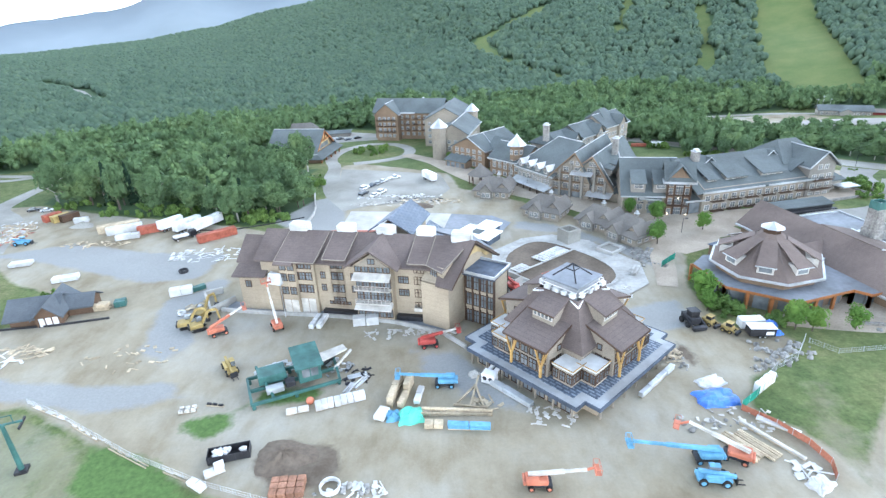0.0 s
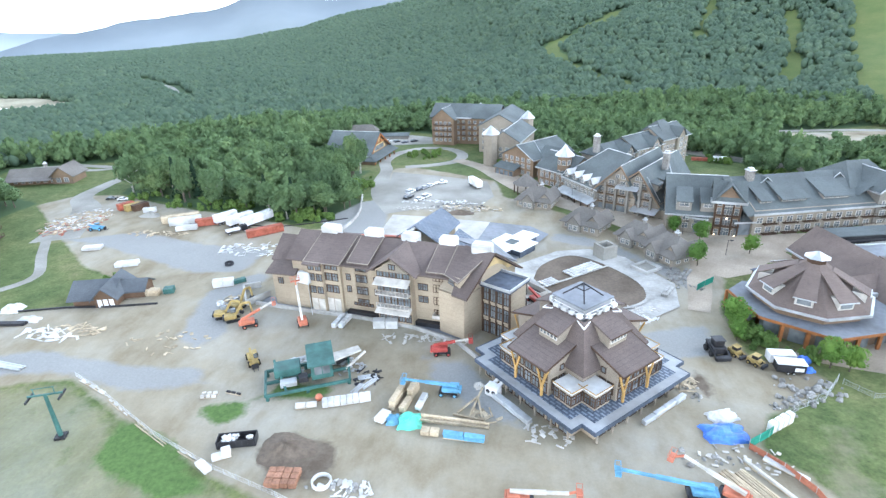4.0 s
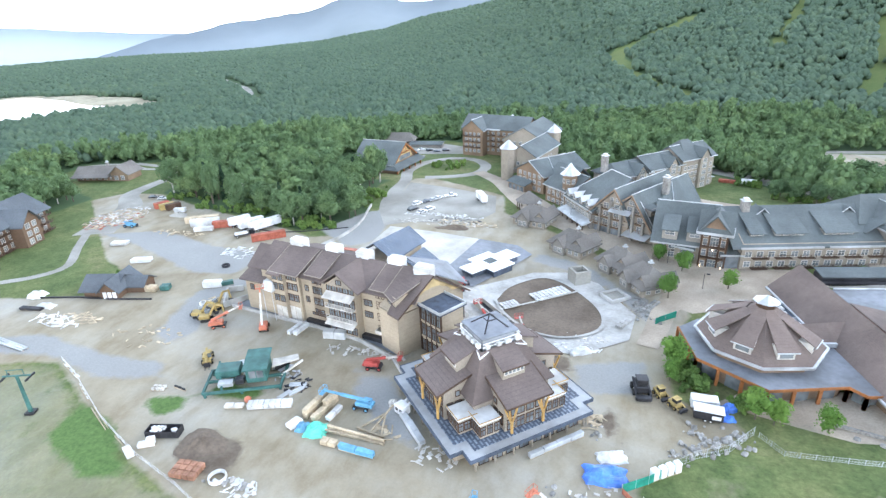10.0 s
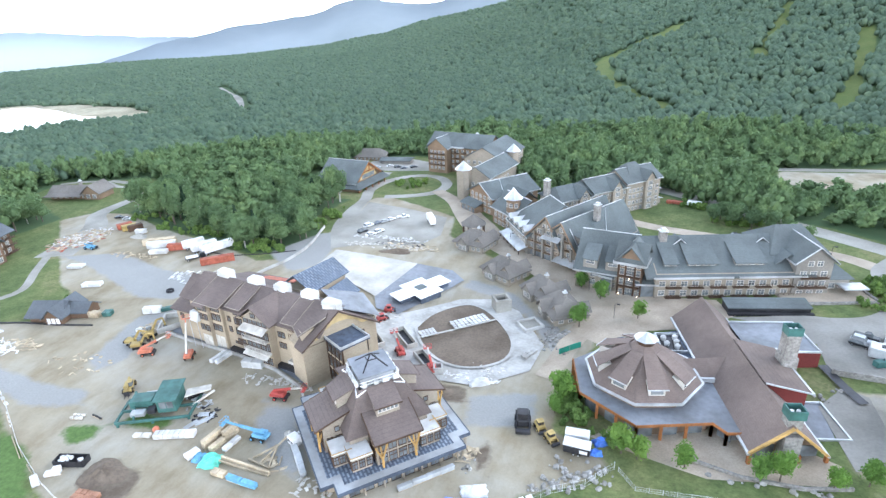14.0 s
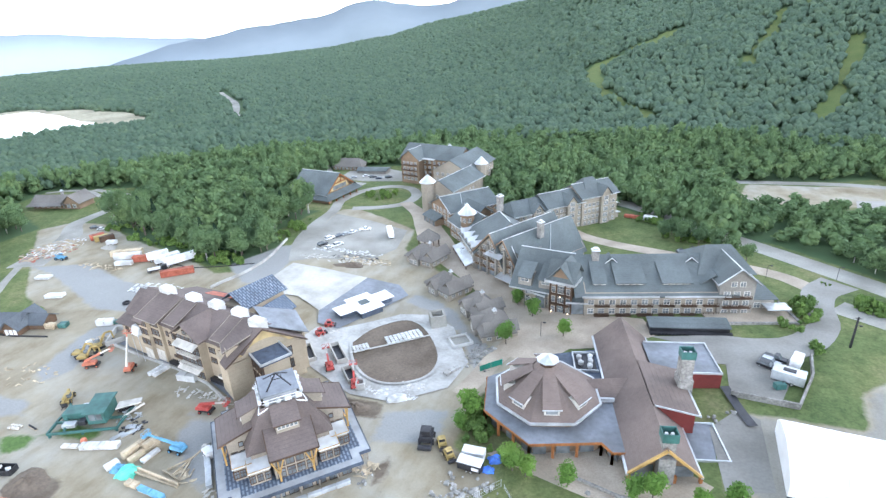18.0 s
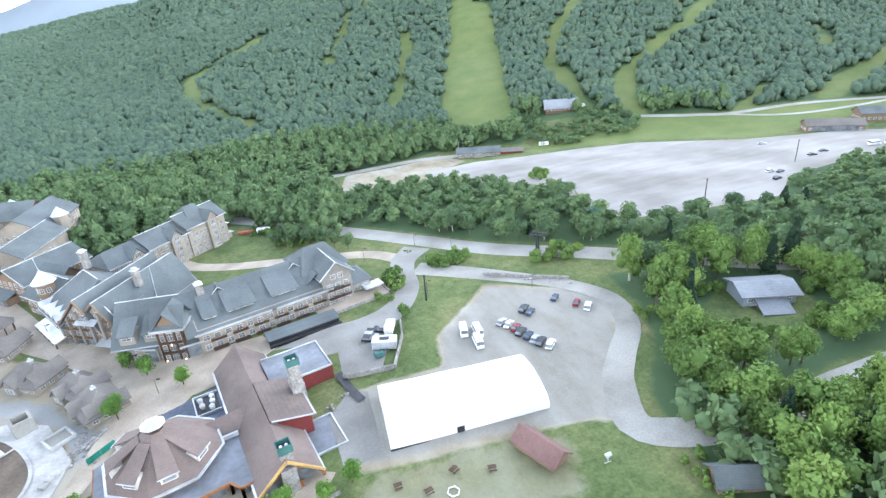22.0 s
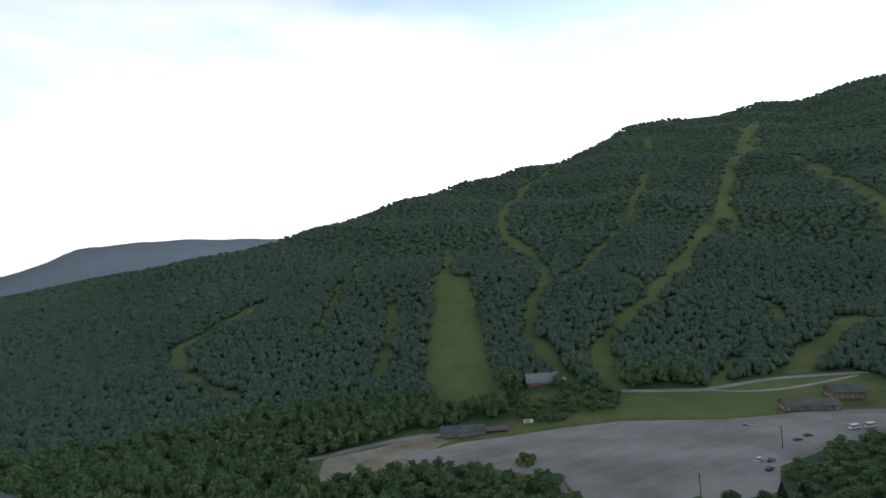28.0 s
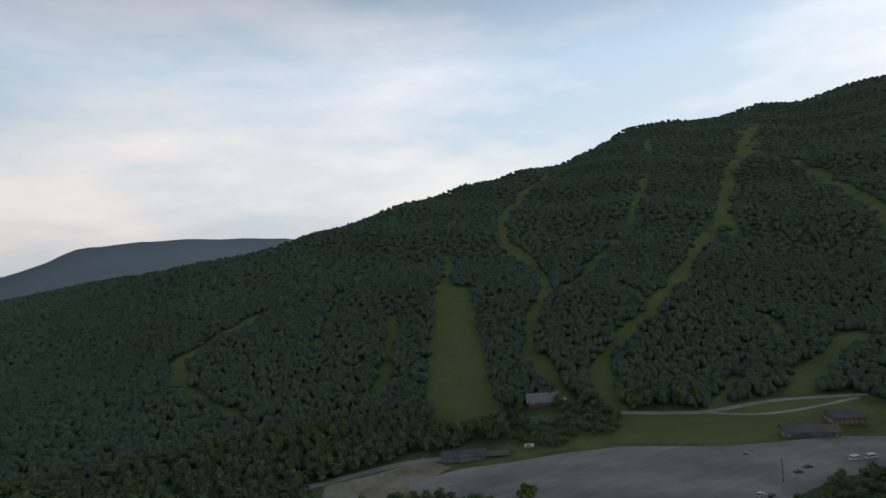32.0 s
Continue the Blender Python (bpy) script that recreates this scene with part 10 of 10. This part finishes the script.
def build_woods():
    rng = np.random.default_rng(7)
    mid = [crown(rng, 6, 92, 0.078, ICO1, fill=0.8) for _ in range(6)]
    far = [dome(rng, 4, 0.27, 0.24, 0.16) for _ in range(8)]
    dist = [dome(rng, 2, 0.34) for _ in range(8)]
    ridge = [dome(rng, 1, 0.46, 0, 0.16) for _ in range(8)]
    bush = [crown(rng, 6, 170, 0.07, ICO1) for _ in range(4)]
    near = [crown(rng, 13, 1150, 0.036, ICO1, fill=0.68) for _ in range(5)]
    x, y = scatter(rng, -330, 560, 0, 520, 6.6)
    r = np.hypot(x - 60, y - 14)
    grove = (inside(GROVE, x, y) & (np.hypot(x - 337, y - 383) > 13)) | inside(GROVE_2, x, y) | inside(BANK_WOOD, x, y)
    ok = ((open_gap(x, y) < -2.5) | grove) & (run_gap(x, y) < 0) & (np.hypot(x - CX, y - CY) < 440) & (np.hypot(x - 337, y - 383) > 12) & (np.hypot(x - 328, y - 370) > 15) & (r > 95) & ~((y < 100) & (x < -200)) & ~((y < 110) & (x > 330))
    x, y = x[ok], y[ok]
    h, w = rng.uniform(9, 16, len(x)) * (0.8 + 0.4 * (np.sin(x / 31) * np.cos(y / 27) + 1) / 2), rng.uniform(8.5, 13.5, len(x))
    low = inside([(236, 150), (248, 215), (262, 240), (290, 178), (345, 192), (420, 195), (420, 150), (330, 110)], x, y) | inside(GROVE, x, y)
    h, w = np.where(low, h * 0.5, h), np.where(low, w * 0.75, w)
    strip = inside([(140, 262), (150, 304), (200, 304), (238, 272), (264, 240), (250, 205), (262, 160), (236, 150), (190, 196)], x, y) & ~low
    h, w = np.where(strip, h * 0.62, h), np.where(strip, w * 0.85, w)
    # the nearest trees stand singly, the rest as one wood
    single = inside([(192, 50), (272, 50), (272, 128), (214, 150), (196, 110)], x, y) | ((open_gap(x, y) > -15) & inside([(-200, 165), (-60, 165), (-44, 190), (-60, 250), (-110, 250), (-200, 215)], x, y)) | (inside([(150, 175), (330, 90), (350, 160), (240, 240), (170, 250)], x, y) & (open_gap(x, y) > -9))
    idx = np.flatnonzero(single)[:285]
    rest = np.setdiff1d(np.arange(len(x)), idx)
    wood_mass("woods", "dense summer hardwoods round the village", x[rest], y[rest], h[rest], w[rest], mid, M_LEAF, rng)
    crowns = [tri_mesh("crown", v, f, M_LEAF) for v, f in near]
    # same crowns in the brighter leaf colour, used where x > 185 and y < 140
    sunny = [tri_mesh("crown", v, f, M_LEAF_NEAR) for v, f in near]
    bushes = [tri_mesh("shrub", v, f, M_LEAF_NEAR) for v, f in bush]
    trunks = [trunk_mesh(rng, M_BARK if k else M_BIRCH) for k in range(3)]
    spruce = tri_mesh("crown", *crown(rng, 7, 420, 0.05, ICO1, True), M_NEEDLE)
    for k, i in enumerate(idx):
        con = rng.random() < 0.08
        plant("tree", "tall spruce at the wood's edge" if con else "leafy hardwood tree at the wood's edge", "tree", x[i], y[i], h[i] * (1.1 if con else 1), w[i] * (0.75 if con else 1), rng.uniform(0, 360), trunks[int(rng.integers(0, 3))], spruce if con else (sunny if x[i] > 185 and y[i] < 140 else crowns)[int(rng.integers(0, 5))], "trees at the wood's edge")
    # planted trees and shrubs of the village
    bright = [tri_mesh("crown", v, f, M_LEAF_BRIGHT) for v, f in near[:3]]
    for px, py, ph in ((76.5, 95.6, 7.0), (79.5, 94.6, 5.5), (88.2, 94.2, 5.5), (101, 93.6, 5.6), (104.5, 94.0, 6.2), (112.7, 93.4, 5.0), (118.9, 95.6, 5.6), (63.2, 110.5, 7.5), (64.6, 144.0, 7.0), (63.5, 167.6, 6.0), (69.7, 160.8, 6.6), (80.6, 150.6, 5.6), (62, 105, 5.0)):
        plant("tree", "young bright-green tree in a mulched bed", "tree", px, py, ph, ph * 0.95, rng.uniform(0, 360), trunks[1], bright[int(rng.integers(0, 3))], "planted village trees")
    for px, py, ph in ((112, 240, 8), (118.5, 237, 9), (125, 233, 8.4), (130.5, 229.5, 9.4), (135, 224.5, 8), (140, 219, 7), (115.5, 245, 8), (121, 241, 9), (128, 238, 10)):
        plant("tree", "leafy roadside tree behind the hotel lawn", "tree", px, py, ph, ph * 0.95, rng.uniform(0, 360), trunks[1], crowns[int(rng.integers(0, 5))], "roadside trees")
    rnd = random.Random(11)
    for cx, cy, rx, ry, n, lo, hi in ((66, 107, 3.5, 8, 22, 2.0, 3.6), (73, 99, 5, 3, 12, 1.6, 3.0), (173, 186, 8, 5, 34, 2.0, 4.6), (150, 181, 4, 9, 34, 1.4, 3.4), (-36, 277, 9, 8, 16, 2.0, 4.2), (4, 262, 5, 7, 12, 3.0, 5.5), (-98, 122, 6, 3, 6, 1.2, 2.4),
                                      (145, 170, 4, 5, 10, 1.4, 2.6), (120, 240, 12, 4, 14, 2.0, 4.0), (147, 155.5, 2, 5, 7, 1.5, 2.6), (-150, 112, 6, 4, 8, 1.5, 3.0), (108, 262, 10, 5, 12, 2.0, 4.0), (252, 262, 6, 4, 6, 3.0, 6.0), (162, 203, 2, 1.5, 4, 0.6, 1.0), (210, 168, 9, 4, 12, 3, 6)):
        for _ in range(n):
            a, q = rnd.uniform(0, 6.28), math.sqrt(rnd.random())
            ph = rnd.uniform(lo, hi)
            px, py = cx + rx * q * math.cos(a), cy + ry * q * math.sin(a)
            o = new("shrub", bushes[rnd.randrange(4)])
            o.matrix_basis = pose(px, py, float(land(px, py)) - ph * 0.25, 0, 0, rnd.uniform(0, 360)) @ Matrix.Diagonal((ph * 1.1, ph * 1.1, ph * 1.25, 1))
            tagged(o, "low green leafy shrub on the verge", "shrub", "shrubs of the village")
    # undergrowth below the woods' edges
    ux, uy, uh = [], [], []
    for cx, cy, rx, ry, n, lo, hi in ((-66, 176, 16, 5, 34, 1.6, 4.0), (-104, 186, 22, 4, 34, 1.6, 4.0), 
                                      (-54, 214, 5, 16, 22, 1.6, 4.0), (-140, 196, 12, 4, 14, 1.6, 3.6), 
                                      (228, 98, 9, 6, 22, 1.6, 3.4), (252, 94, 9, 4, 20, 2.0, 4.5), (262, 106, 4, 9, 16, 2.0, 5.0), (212, 112, 4, 14, 24, 1.4, 3.2), (232, 122, 7, 4, 12, 2.0, 4.5), (186, 66, 6, 7, 14, 1.2, 2.6)):
        a, q = rng.uniform(0, 6.28, n), np.sqrt(rng.random(n))
        ux, uy, uh = ux + list(cx + rx * q * np.cos(a)), uy + list(cy + ry * q * np.sin(a)), uh + list(rng.uniform(lo, hi, n))
    wood_mass("undergrowth", "low green undergrowth along the wood's edge", np.array(ux), np.array(uy), np.array(uh) * 1.25, np.array(uh) * 1.1, bush, M_LEAF_NEAR, rng, 0.2)
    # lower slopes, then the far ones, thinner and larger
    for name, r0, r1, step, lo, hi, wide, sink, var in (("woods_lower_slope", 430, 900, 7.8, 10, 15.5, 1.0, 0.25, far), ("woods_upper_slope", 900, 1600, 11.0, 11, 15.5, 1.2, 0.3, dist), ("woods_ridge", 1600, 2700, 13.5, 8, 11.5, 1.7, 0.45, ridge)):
        x, y = scatter(rng, CX - r1, CX + r1, -60, CY + r1, step)
        rr, aa = np.hypot(x - CX, y - CY), np.degrees(np.arctan2(x - CX, y - CY))
        ok = (rr >= r0) & (rr < r1) & (aa > -66) & (aa < 68) & (rr < np.interp(aa, RIDGE[:, 0], RIDGE[:, 2]) + 130)
        x, y = x[ok], y[ok]
        ok = (run_gap(x, y) < -0.05) & (open_gap(x, y) < -3) & ~inside(BANK, x, y) & (gap_to([(-330, 535), (-420, 640), (-566, 786)], x, y) > 11)
        x, y = x[ok], y[ok]
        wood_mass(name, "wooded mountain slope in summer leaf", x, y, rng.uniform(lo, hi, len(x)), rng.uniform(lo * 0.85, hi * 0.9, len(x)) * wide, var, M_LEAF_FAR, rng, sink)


build_woods()


def far_hills():
    """Hazy ranges beyond the valley, far behind everything; the haze is painted into their colours."""
    haze = [(-75, 40), (-60, 100), (-54, 116), (-50.7, 88), (-46.7, 53), (-42.4, 24), (-30, -20), (12, -151)]
    blue = [(-75, -330), (-55, -180), (-48.6, -87), (-46, -40), (-44.6, -1), (-40.3, 42), (-37.3, 87), (-32.8, 118), (-29.7, 148), (-27, 215), (-25, 235), (-23, 200), (-19.5, 179), (-18, 184), (-15.3, 255), (-12.7, 340), (-8, 362), (-4.8, 370), (0, 355), (4.7, 341), (9, 273)]
    for k, (r, rows) in enumerate(((5600, haze), (4200, blue))):
        mb = Mesh()
        az = np.arange(-75, 12, 1.0)
        top = np.interp(az, [q[0] for q in rows], [q[1] for q in rows])
        pts = []
        for a, h in zip(az, top):
            h = h + 3 * math.sin(a * 1.3) + 2 * math.sin(a * 3.1)
            s, c = math.sin(radians(a)), math.cos(radians(a))
            pts += [(CX + s * (r - 1400), CY + c * (r - 1400), -1300), (CX + s * (r - 500), CY + c * (r - 500), h - 190), (CX + s * r, CY + c * r, h), (CX + s * (r + 250), CY + c * (r + 250), -1300)]
        mb.add(pts, [(i * 4 + j, i * 4 + 4 + j, i * 4 + 5 + j, i * 4 + 1 + j) for i in range(len(az) - 1) for j in range(3)])
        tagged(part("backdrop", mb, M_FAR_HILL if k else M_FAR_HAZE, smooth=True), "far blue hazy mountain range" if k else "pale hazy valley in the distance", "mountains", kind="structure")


far_hills()
